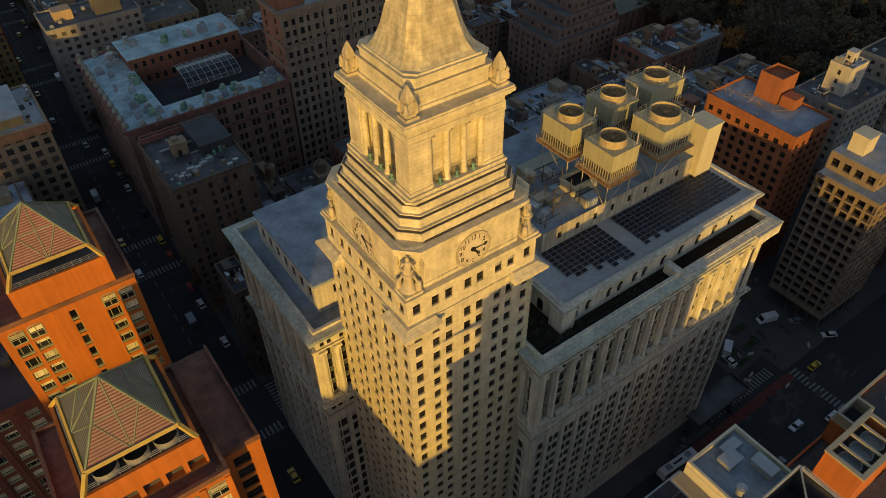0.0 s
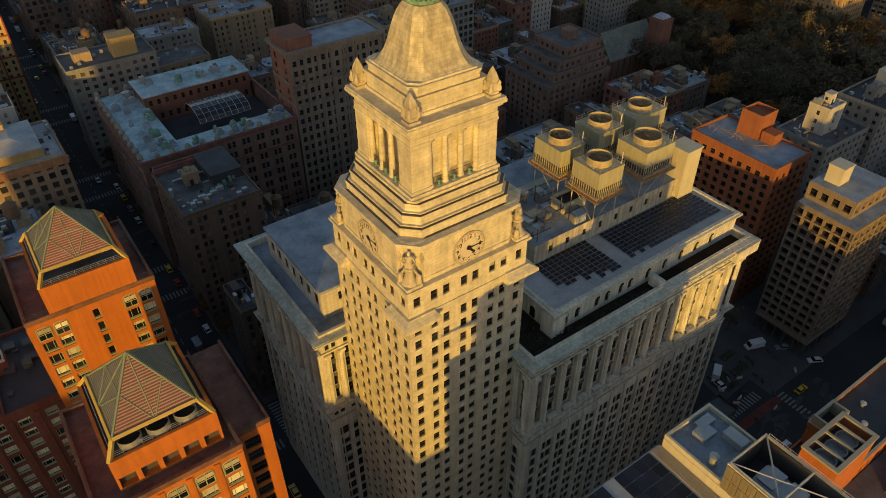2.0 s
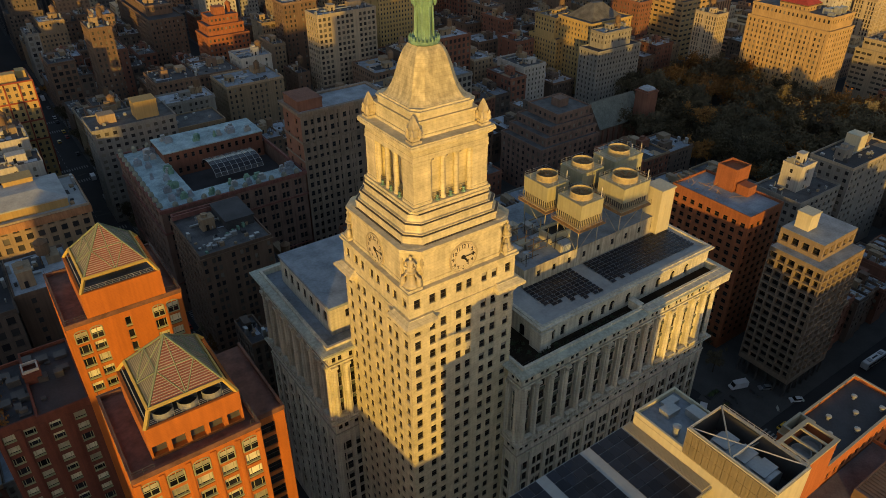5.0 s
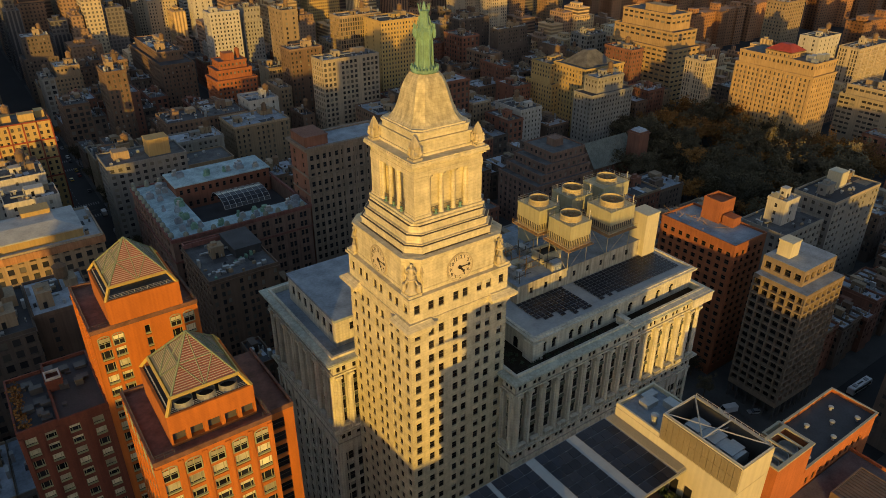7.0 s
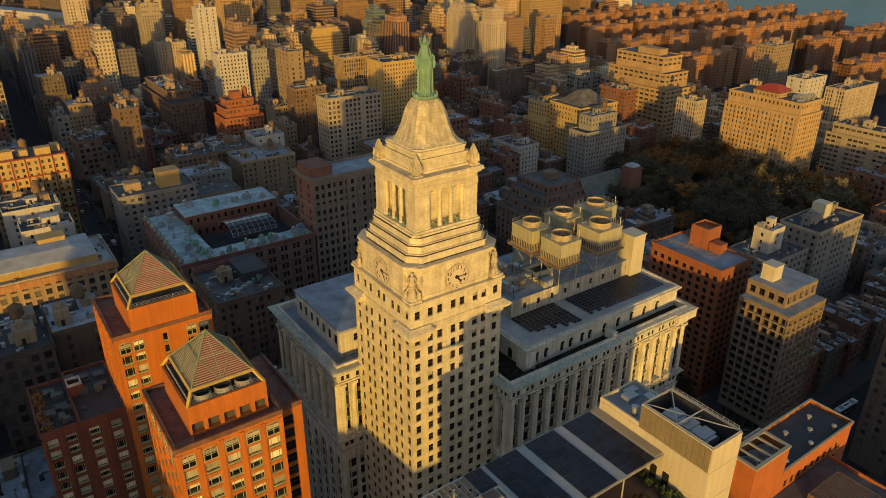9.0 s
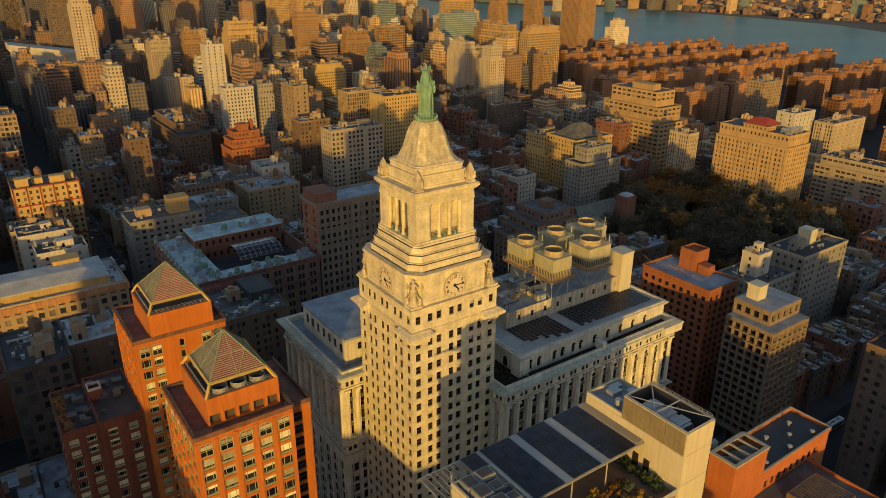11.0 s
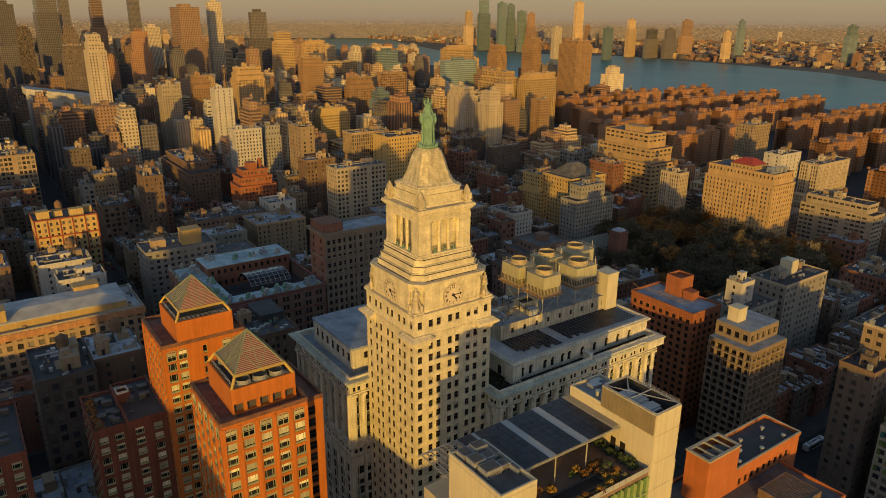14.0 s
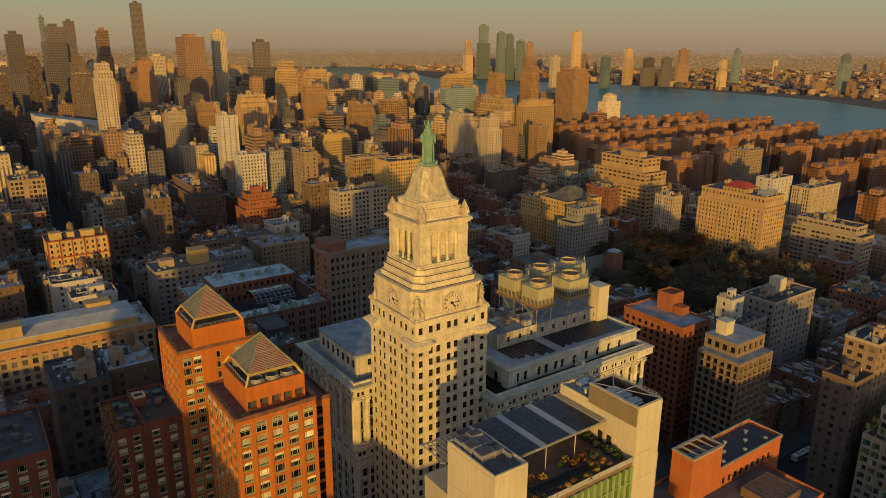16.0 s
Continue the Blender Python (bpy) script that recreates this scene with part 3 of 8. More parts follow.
for h, c, z in ((10.06, 2.3, 105.3), (9.31, 1.93, 107.0), (8.56, 1.53, 108.5), (10.4, 2.4, 103.84)):
    mb = MB()
    mb.stack(((h, c, z + 0.004, z + 0.05),))
    part("lead_flashing", mb, LEAD, con, "dark lead flashing on a ledge")


def clock(side, cx, cy):
    (ux, uy), (nx, ny) = FACES[side]
    dial = MB()

    def P(r, a, d):
        return (ux * r * math.cos(a) + nx * d, uy * r * math.cos(a) + ny * d, r * math.sin(a))

    def ring(r0, r1, d0, d1, m, mbx, seg=48):
        for i in range(seg):
            a, b = 2 * math.pi * i / seg, 2 * math.pi * (i + 1) / seg
            mbx.face([P(r0, a, d1), P(r1, a, d1), P(r1, b, d1), P(r0, b, d1)], m)
            mbx.face([P(r1, a, d0), P(r1, b, d0), P(r1, b, d1), P(r1, a, d1)], m)
    ring(0.0, 2.75, 0.0, 0.06, 0, dial)
    ring(2.7, 3.0, 0.0, 0.18, 1, dial)
    ring(1.66, 1.74, 0.0, 0.085, 1, dial)
    ob = part("clock_dial", dial, [CLOCKF, LIME2], con, "pale round clock dial", at=(cx, cy, 99.2))
    tick = MB()
    for k in range(60):
        a = 2 * math.pi * k / 60
        tick.face([P(2.52, a - 0.014, 0.075), P(2.65, a - 0.014, 0.075), P(2.65, a + 0.014, 0.075), P(2.52, a + 0.014, 0.075)])
    part("minute_ticks", tick, BLACK, ob, kind="stuff")
    for k in range(1, 13):
        cu = bpy.data.curves.new("numeral", "FONT")
        cu.body = str(k)
        cu.size = 1.0
        cu.align_x, cu.align_y = "CENTER", "CENTER"
        cu.extrude = 0.015
        cu.offset = 0.012
        cu.materials.append(BLACK)
        flat = bpy.data.objects.new("flat", cu)
        t = new("numeral", bpy.data.meshes.new_from_object(flat))
        bpy.data.objects.remove(flat)
        a = math.pi / 2 - k * math.pi / 6
        t.parent = ob
        t.location = P(2.13, a, 0.08)
        t.rotation_euler = (math.pi / 2, 0, TURN[side])
    needle = MB()
    for ang, ln, w in ((radians(2), 2.6, 0.2), (radians(-50), 1.7, 0.34)):
        c, s = math.cos(ang), math.sin(ang)
        pts = [(-0.5, -w * 0.7), (ln * 0.7, -w * 0.5), (ln * 0.78, -w * 1.1), (ln, 0), (ln * 0.78, w * 1.1), (ln * 0.7, w * 0.5), (-0.5, w * 0.7)]
        needle.face([(ux * (x * c - y * s) + nx * 0.14, uy * (x * c - y * s) + ny * 0.14, x * s + y * c) for x, y in pts])
    ring(0.0, 0.38, 0.05, 0.16, 0, needle, 16)
    part("clock_pointer", needle, BLACK, ob, "black iron pointers")


clock("s", 0.0, -CL)
clock("w", -CL, 0.0)

# corner figures: one plain mesh each, on brackets at the cut corners
def corner_figure(cx, cy):
    """A draped figure behind a shield on a tall plinth between two scrolls."""
    mb = MB()
    z = 97.0
    a = math.atan2(cy, cx)
    dx, dy, ox, oy = -math.sin(a), math.cos(a), math.cos(a), math.sin(a)
    mb.lathe(cx, cy, [(1.35, z), (1.4, z + 0.3), (1.1, z + 0.5), (0.95, z + 0.7), (0.75, z + 1.3), (0.62, z + 2.2), (0.72, z + 2.5), (0.95, z + 2.65), (0.95, z + 2.85), (0.7, z + 2.95)], 14)
    mb.lathe(cx, cy, [(0.72, z + 2.95), (0.78, z + 3.3), (0.6, z + 3.8), (0.5, z + 4.15), (0.62, z + 4.5), (0.56, z + 4.8), (0.22, z + 5.0)], 12)
    mb.lathe(cx + ox * 0.05, cy + oy * 0.05, [(0.12, z + 4.95), (0.27, z + 5.15), (0.3, z + 5.4), (0.2, z + 5.68), (0.04, z + 5.78)], 10)
    for s in (-1, 1):
        sh = (cx + s * dx * 0.55, cy + s * dy * 0.55, z + 4.65)
        el = (cx + s * dx * 0.98 + ox * 0.2, cy + s * dy * 0.98 + oy * 0.2, z + 3.9)
        mb.bar(sh, el, 0.26, sides=6)
        mb.bar(el, (cx + s * dx * 0.45 + ox * 0.6, cy + s * dy * 0.45 + oy * 0.6, z + 3.6), 0.2, sides=6)
        px, py = cx + s * dx * 1.35, cy + s * dy * 1.35
        mb.lathe(px, py, [(0.5, z), (0.58, z + 0.5), (0.4, z + 1.0), (0.5, z + 1.25), (0.28, z + 1.6), (0.05, z + 1.7)], 8)
        mb.bar((px, py, z + 1.2), (cx + s * dx * 0.7, cy + s * dy * 0.7, z + 2.4), 0.3, sides=6)
    ob = part("statue", mb, LIME2, None, smooth=True)
    tagged(ob, "weathered stone statue on a plinth of the clock tower", "statue", "corner statues of the tower")


for sx in (-1, 1):
    for sy in (-1, 1):
        corner_figure(sx * (CL - 0.75), sy * (CL - 0.75))
        mb = MB()       # pedestal block under each figure
        a, b = sorted((sx * (HALF + 0.2), sx * (HALF - 2.6))), sorted((sy * (HALF + 0.2), sy * (HALF - 2.6)))
        mb.box(a[0], b[0], 96.5, a[1], b[1], 97.0)
        part("corner_pedestal", mb, LIME, con)

# belfry
BH = 7.45
for sx in (-1, 1):
    for sy in (-1, 1):
        mb = MB()
        mb.stack(((1.72, 0, 109.5, 110.0), (1.6, 0, 110.0, 116.9), (1.72, 0, 116.9, 117.3)), sx * (BH - 1.6), sy * (BH - 1.6))
        part("corner_pier", mb, LIME, con)
mb = MB()
mb.box(-4.3, -6.25, 109.5, 4.3, 5.9, 117.3)
part("inner_chamber", mb, LIME, con)
mb = MB()
mb.stack([(BH + e, 0, za, zb) for e, za, zb in ((0.05, 117.3, 118.2), (-0.05, 118.2, 119.0), (0.2, 119.0, 119.25), (0.5, 119.25, 119.7), (0.9, 119.7, 120.2), (0.78, 120.2, 120.5))])
part("entablature", mb, LIME, con)
mb = MB()
for side in "swne":
    (ux, uy), (nx, ny) = FACES[side]
    for k in range(33):
        u = -7.6 + k * 0.475
        c = (ux * u + nx * (BH + 0.55), uy * u + ny * (BH + 0.55))
        mb.box(c[0] - 0.14, c[1] - 0.14, 119.4, c[0] + 0.14, c[1] + 0.14, 119.72)
part("dentil_course", mb, LIME, con, kind="stuff")
col = MB()
col.lathe(0, 0, [(0.62, 109.5), (0.62, 109.8), (0.5, 109.95), (0.47, 110.2), (0.46, 113), (0.40, 116.5), (0.42, 116.6), (0.58, 116.9), (0.6, 117.05)], 14)
col.box(-0.62, -0.62, 117.0, 0.62, 0.62, 117.32)
colme = col.mesh("column", [LIME], True)
for side in "swne":
    (ux, uy), (nx, ny) = FACES[side]
    for u in (-4.05, -1.35, 1.35, 4.05):
        o = new("column", colme)
        o.location = (ux * u + nx * 6.8, uy * u + ny * 6.8, 0)
        o.parent = con
    for u in (-2.7, 0, 2.7):
        mb = MB()
        for k in range(9):
            t = u - 0.8 + k * 0.2
            mb.bar((ux * t + nx * 7.02, uy * t + ny * 7.02, 109.5), (ux * t + nx * 7.02, uy * t + ny * 7.02, 110.9), 0.05)
        for z in (109.9, 110.9):
            mb.bar((ux * (u - 0.85) + nx * 7.02, uy * (u - 0.85) + ny * 7.02, z), (ux * (u + 0.85) + nx * 7.02, uy * (u + 0.85) + ny * 7.02, z), 0.07)
        part("balcony_railing", mb, DARKMT, con, "dark iron railing")
        mb = MB()
        mb.lathe(ux * u + nx * 7.2, uy * u + ny * 7.2, [(0.42, 109.5), (0.42, 109.62), (0.2, 109.7), (0.14, 109.9), (0.32, 110.2), (0.2, 110.35)], 8)
        part("urn", mb, COPPER, con, "green bronze urn")
# urns on the belfry's cornice
mb = MB()
mb.box(-0.95, -0.95, 120.5, 0.95, 0.95, 120.9)
mb.box(-0.7, -0.7, 120.9, 0.7, 0.7, 121.3)
mb.rings([[(s * a, t * a, z) for s, t in ((-1, -1), (1, -1), (1, 1), (-1, 1))] for a, z in
          ((0.62, 121.3), (0.78, 121.6), (0.62, 122.0), (0.5, 122.5), (0.62, 122.9), (0.58, 123.3), (0.36, 124.0), (0.14, 124.6), (0.04, 124.8))])
for s in (-1, 1):
    for t in (-1, 1):
        mb.lathe(s * 0.72, t * 0.72, [(0.1, 121.2), (0.34, 121.4), (0.36, 121.8), (0.2, 122.2), (0.26, 122.5), (0.05, 122.9)], 8)
urnme = mb.mesh("finial", [LIME2])
for sx in (-1, 1):
    for sy in (-1, 1):
        o = new("finial", urnme)
        o.location = (sx * 6.75, sy * 6.75, 0)
        o.parent = con
mb = MB()
mb.stack([(h, c, za, zb) for h, c, za, zb in ((6.3, 0.5, 120.5, 121.0), (6.1, 0.5, 121.0, 122.9), (6.25, 0.55, 122.9, 123.15), (6.4, 0.6, 123.15, 123.4), (6.0, 0.9, 123.4, 124.3), (6.12, 1.0, 124.3, 124.5), (6.25, 1.05, 124.5, 124.8), (5.9, 1.2, 124.8, 125.1))])
part("attic_block", mb, LIME, con)
mb = MB()
prof = [(5.75, 125.1), (5.3, 125.5), (4.9, 126.1), (4.5, 126.9), (4.15, 127.9), (3.85, 129.0), (3.55, 130.2), (3.25, 131.2), (2.95, 132.0), (2.62, 132.7), (2.3, 133.1), (2.2, 133.3)]
mb.rings([[(x, y, z) for x, y in square(h, 0.3 * h + 0.1)] for h, z in prof])
part("pyramid_roof", mb, ROOFST, con, "concave stepped stone roof")
# lantern
lan = MB()
lan.lathe(0, 0, [(2.35, 133.3), (2.5, 133.5), (2.45, 133.9), (2.0, 134.0)], 16)
for k in range(24):
    a = 2 * math.pi * k / 24
    lan.lathe(2.35 * math.cos(a), 2.35 * math.sin(a), [(0.16, 133.8), (0.2, 134.1), (0.04, 134.55)], 6)
lan.lathe(0, 0, [(1.45, 134.0), (1.25, 134.4), (1.15, 134.8), (1.2, 137.8), (1.35, 138.6), (1.5, 139.6), (1.6, 140.2), (1.35, 140.5), (1.05, 140.8), (0.8, 141.6), (0.72, 142.6), (0.8, 143.2), (0.95, 143.5), (0.5, 143.6)], 12)
for k in range(8):
    a = 2 * math.pi * k / 8
    c, s = math.cos(a), math.sin(a)
    lan.bar((1.5 * c, 1.5 * s, 134.3), (1.35 * c, 1.35 * s, 139.0), 0.24, sides=6)
    lan.lathe(1.75 * c, 1.75 * s, [(0.15, 139.0), (0.34, 139.6), (0.3, 140.3), (0.14, 140.7), (0.2, 141.0), (0.03, 141.5)], 6)
    lan.bar((0.85 * c, 0.85 * s, 143.3), (1.05 * c, 1.05 * s, 144.6), 0.09)
    lan.bar((1.45 * c, 1.45 * s, 140.4), (0.85 * c, 0.85 * s, 142.6), 0.12)
lan.lathe(0, 0, [(0.4, 143.5), (0.3, 144.2), (0.05, 145.0)], 8)
part("lantern", lan, COPPER, con, "green bronze lantern", smooth=False)


# ---- the long wings of the same block ----
CORN = material("stone cornice with green stains", (0.45, 0.475, 0.395), 0.8, 0.3, 0.25, 2.5, 0.3, streak=0.2)

SPAN = material("dark bronze spandrels", (0.10, 0.115, 0.085), 0.6, 0.3, 0.6, 3, 0.15)


def wing(name, label, x0, y0, x1, y1, faces, zc=70.5):
    b = thing(name, (x0, y0, 0), label, "office building")
    wall, back, spn, bal = MB(), MB(), MB(), MB()
    ops = []
    low = [(z - 1.32, z + 1.32) for z in [8.0 + 3.35 * k for k in range(11)]]
    up = [(z - 1.35, z + 1.35) for z in (53.0, 56.7, 60.4, 64.0)]
    bays = {}
    for side in "swne":
        L = (x1 - x0) if side in "sn" else (y1 - y0)
        ox, oy = {"s": (x0, y0), "w": (x0, y1), "n": (x1, y1), "e": (x1, y0)}[side]
        n = max(1, round(L / 4.15))
        step = L / n
        bays[side] = (n, step, L, ox, oy)
        cols = []
        for i in range(n):
            c = step * (i + 0.5)
            cols += [(c - 0.98, c + 0.98)]
        lowcols = []
        for i in range(n):
            c = step * (i + 0.5)
            lowcols += [(c - 1.55, c - 0.1), (c + 0.1, c + 1.55)]
        o = facade(wall, side, ox, oy, L, 0, 46.2, lowcols, low, 0.35)
        o2 = facade(wall, side, ox, oy, L, 46.2, 50.4, [(step * (i + 0.5) + k - 0.5, step * (i + 0.5) + k + 0.5) for i in range(n) for k in (-0.75, 0.75)], [(47.3, 48.7)], 0.3)
        facade(wall, side, ox, oy, L, 50.4, 66.0, [(step * (i + 0.5) - 1.25, step * (i + 0.5) + 1.25) for i in range(n)], [(50.9, 65.6)], 0.7)
        (nx, ny) = FACES[side][1]
        o3 = facade(back, side, ox - nx * 0.7, oy - ny * 0.7, L, 50.5, 65.9, cols, up, 0.3)
        for i in range(n if side in faces else 0):
            (ux, uy) = FACES[side][0]
            c = step * (i + 0.5)
            for z in (54.85, 58.55, 62.2):       # spandrels between the storeys
                px, py = ox + ux * c - nx * 0.66, oy + uy * c - ny * 0.66
                spn.box(px - abs(ux) * 0.95 - abs(nx) * 0.1, py - abs(uy) * 0.95 - abs(ny) * 0.1, z - 0.42, px + abs(ux) * 0.95 + abs(nx) * 0.1, py + abs(uy) * 0.95 + abs(ny) * 0.1, z + 0.42)
            px, py = ox + ux * c + nx * 0.45, oy + uy * c + ny * 0.45      # balcony below each bay
            ex, ey = abs(ux) * 1.3 + abs(nx) * 0.5, abs(uy) * 1.3 + abs(ny) * 0.5
            bal.box(px - ex, py - ey, 50.5, px + ex, py + ey, 50.75)
            bal.box(px - ex, py - ey, 51.55, px + ex, py + ey, 51.75)
            for q in range(6):
                s = -1.15 + q * 0.46
                bal.box(px + ux * s + nx * 0.45 - 0.1, py + uy * s + ny * 0.45 - 0.1, 50.75, px + ux * s + nx * 0.45 + 0.1, py + uy * s + ny * 0.45 + 0.1, 51.55)
        o4 = facade(wall, side, ox, oy, L, 66.0, zc - 1.0, [(step * (i + 0.5) + k - 0.45, step * (i + 0.5) + k + 0.45) for i in range(n) for k in (-0.7, 0.7)], [(66.7, 68.0)], 0.3)
        ops += [(q, side in faces) for q in o3 + o4 + o2 + o[::-1]]
    part("wall", wall, LIMEW, b, "grey limestone wall")
    part("bay_back", back, LIMEW, b)
    part("spandrel_panel", spn, SPAN, b, "dark green bronze spandrel panels", kind="stuff")
    part("balcony_railing", bal, LIMEW, b, kind="stuff")
    windows([q for q, vis in ops if vis], b, 150, rng=random.Random(5), blinds=0.15)
    rest = MB()
    for ((x, y, z), w, h, sd), vis in ops:
        if not vis:
            (ux, uy), _ = FACES[sd]
            rest.face([(x - ux * w / 2, y - uy * w / 2, z - h / 2), (x + ux * w / 2, y + uy * w / 2, z - h / 2), (x + ux * w / 2, y + uy * w / 2, z + h / 2), (x - ux * w / 2, y - uy * w / 2, z + h / 2)])
    part("rear_windows", rest, GLASS, b, kind="stuff")
    # pilasters
    pil = MB()
    pil.box(-0.78, -0.12, 50.5, 0.78, 0.1, 65.9)
    pil.lathe(0, -0.1, [(0.66, 50.5), (0.66, 51.3), (0.54, 51.5), (0.53, 56.0), (0.47, 64.4), (0.55, 64.6), (0.7, 65.3)], 12)
    pil.box(-0.8, -0.82, 65.3, 0.8, 0.1, 65.95)
    pil.box(-0.76, -0.85, 50.3, 0.76, 0.1, 50.9)
    pm = pil.mesh("pilaster", [LIMEW])
    brk = MB()
    brk.rings([[(-0.4, y0_, z), (0.4, y0_, z), (0.4, 0.1, z), (-0.4, 0.1, z)] for y0_, z in ((-0.25, 48.7), (-0.5, 49.3), (-1.0, 49.9), (-1.05, 50.2))])
    bm_ = brk.mesh("bracket", [LIME2])
    for side in faces:
        n, step, L, ox, oy = bays[side]
        (ux, uy), (nx, ny) = FACES[side]
        for i in range(n + 1):
            u = min(max(step * i, 1.0), L - 1.0)
            o = new("pilaster", pm)
            o.location = Vector((ox + ux * u, oy + uy * u, 0)) - b.location
            o.rotation_euler = (0, 0, TURN[side])
            o.parent = b
        for i in range(n + 1):
            u = min(max(step * i, 0.6), L - 0.6)
            o = new("bracket", bm_)
            o.location = Vector((ox + ux * u, oy + uy * u, 0)) - b.location
            o.rotation_euler = (0, 0, TURN[side])
            o.parent = b
    pie = MB()
    pie.box(-0.44, -0.36, 4.0, 0.48, 0.1, 45.9)
    pie.box(-0.58, -0.4, 45.0, 0.58, 0.1, 45.9)
    pie = pie.mesh("pier", [LIMEW])
    for side in faces:
        n, step, L, ox, oy = bays[side]
        (ux, uy), (nx, ny) = FACES[side]
        for i in range(n + 1):
            u = min(max(step * i, 0.85), L - 0.85)
            o = new("pier", pie)
            o.location = Vector((ox + ux * u, oy + uy * u, 0)) - b.location
            o.rotation_euler = (0, 0, TURN[side])
            o.parent = b
    for grp in (((0.3, 45.9, 46.4),), ((0.5, 49.6, 49.9), (1.15, 50.05, 50.44)), ((0.35, 66.0, 66.4),), ((0.4, 68.6, 69.1), (0.9, 69.1, 69.6), (1.5, 69.6, 70.05), (1.85, 70.05, 70.4), (1.6, 70.4, 70.55))):
        cor = MB()
        for e, za, zb in grp:
            cor.kerb(x0 - e, y0 - e, x1 + e, y1 + e, za, zb, e + 0.5)
        part("cornice" if len(grp) > 2 else "string_course", cor, CORN if len(grp) > 2 else LIMEW, b)
    den = MB()
    for side in faces:
        n, step, L, ox, oy = bays[side]
        (ux, uy), (nx, ny) = FACES[side]
        for i in range(int(L / 0.9)):
            u = 0.45 + i * 0.9
            c = (ox + ux * u + nx * 0.95, oy + uy * u + ny * 0.95)
            den.box(c[0] - 0.22, c[1] - 0.22, 69.2, c[0] + 0.22, c[1] + 0.22, 69.62)
    part("dentil_course", den, LIMEW, b, kind="stuff")
    par = MB()
    par.kerb(x0, y0, x1, y1, 70.56, 71.15, 0.6)
    part("parapet", par, LIMEW, b)
    return b


south = wing("office_wing", "long grey limestone office wing with pilasters and heavy cornice", 11.6, -15.6, 74.0, 18.0, "sw")
west = wing("office_wing", "grey limestone office wing with pilasters beside the clock tower", -16.9, 12.2, 11.0, 47.0, "ws")
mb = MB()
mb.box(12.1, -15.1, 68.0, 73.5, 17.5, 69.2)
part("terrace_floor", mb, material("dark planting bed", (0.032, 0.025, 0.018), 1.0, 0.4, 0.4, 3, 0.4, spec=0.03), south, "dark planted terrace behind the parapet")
mb = MB()
mb.box(-16.4, 12.7, 68.0, 10.5, 46.5, 69.6)
part("terrace_roof", mb, ROOFBL, west)
# attic storey of the south wing, with arched windows
AX0, AX1, AY0, AY1, AZ = 20.0, 74.0, -11.4, 17.0, 75.0
mb = MB()
ARCHX = [(23.2, 1), (26.2, 1), (31.5, 1), (34.3, 1), (38.2, 1), (40.8, 1), (46.0, 1), (51.0, 1), (56, 1), (61, 1), (66, 1)]
o = facade(mb, "s", AX0, AY0, AX1 - AX0, 69.2, AZ, [(x - AX0 - 0.65, x - AX0 + 0.65) for x, _ in ARCHX], [(70.0, 72.2)], 0.4)
mb.face([(AX0, AY1, 69.2), (AX0, AY0, 69.2), (AX0, AY0, AZ), (AX0, AY1, AZ)])
mb.face([(AX1, AY0, 69.2), (AX1, AY1, 69.2), (AX1, AY1, AZ), (AX1, AY0, AZ)])
mb.face([(AX1, AY1, 69.2), (AX0, AY1, 69.2), (AX0, AY1, AZ), (AX1, AY1, AZ)])
part("attic_wall", mb, LIMEW, south)
windows(o, south, 20)
mb = MB()
for x, _ in ARCHX:
    seg = 8
    pts = [(x + 0.65 * math.cos(math.pi * i / seg), AY0 - 0.02, 72.2 + 0.65 * math.sin(math.pi * i / seg)) for i in range(seg + 1)]
    mb.face(pts[::-1])
    for i in range(seg):
        a0, a1 = math.pi * i / seg, math.pi * (i + 1) / seg
        q = [(x + r * math.cos(a), AY0 - d, 72.2 + r * math.sin(a)) for r, a, d in ((0.66, a0, 0.1), (0.92, a0, 0.1), (0.92, a1, 0.1), (0.66, a1, 0.1))]
        mb.face(q[::-1], 1)
part("arch_head", mb, [GLASS, LIME], south, kind="stuff")
mb = MB()
mb.rings([[(x, y, z) for x, y in ((AX0 - e, AY0 - e), (AX1 + e, AY0 - e), (AX1 + e, AY1), (AX1 - 0.5, AY1), (AX1 - 0.5, AY0 + 0.5), (AX0 + 0.5, AY0 + 0.5), (AX0 + 0.5, AY1), (AX0 - e, AY1))]
          for e, z in ((0.05, 73.7), (0.3, 73.8), (0.3, 74.1), (0.75, 74.3), (0.8, 74.75), (0.25, 74.85), (0.25, 75.1))])
part("attic_cornice", mb, LIMEW, south)
mb = MB()
mb.box(AX0 - 0.9, AY0 - 0.9, 69.2, AX0 + 2.2, AY0 + 2.4, 73.6)
mb.box(AX0 - 1.1, AY0 - 1.1, 73.6, AX0 + 2.4, AY0 + 2.6, 74.1)
part("corner_block", mb, LIMEW, south)
mb = MB()
mb.box(AX0 - 0.5, -1.0, 69.2, AX0 - 0.02, 9.0, 73.2)
mb.box(AX0 - 0.8, -1.2, 73.2, AX0 - 0.02, 9.2, 73.6)
part("flank_wall", mb, LIMEW, south)
for y in (-5.6, 1.2, 5.2):       # arched openings on the flank
    mb = MB()
    x_ = AX0 - (0.52 if y > -1 else 0.03)
    mb.face([(x_, y + 0.75, 69.4), (x_, y - 0.75, 69.4), (x_, y - 0.75, 71.4)] + [(x_, y - 0.75 * math.cos(math.pi * i / 8), 71.4 + 0.75 * math.sin(math.pi * i / 8)) for i in range(1, 8)] + [(x_, y + 0.75, 71.4)])
    part("arched_opening", mb, GLASS, south)
mb = MB()       # taller parapet piece part way along, and the far end bay
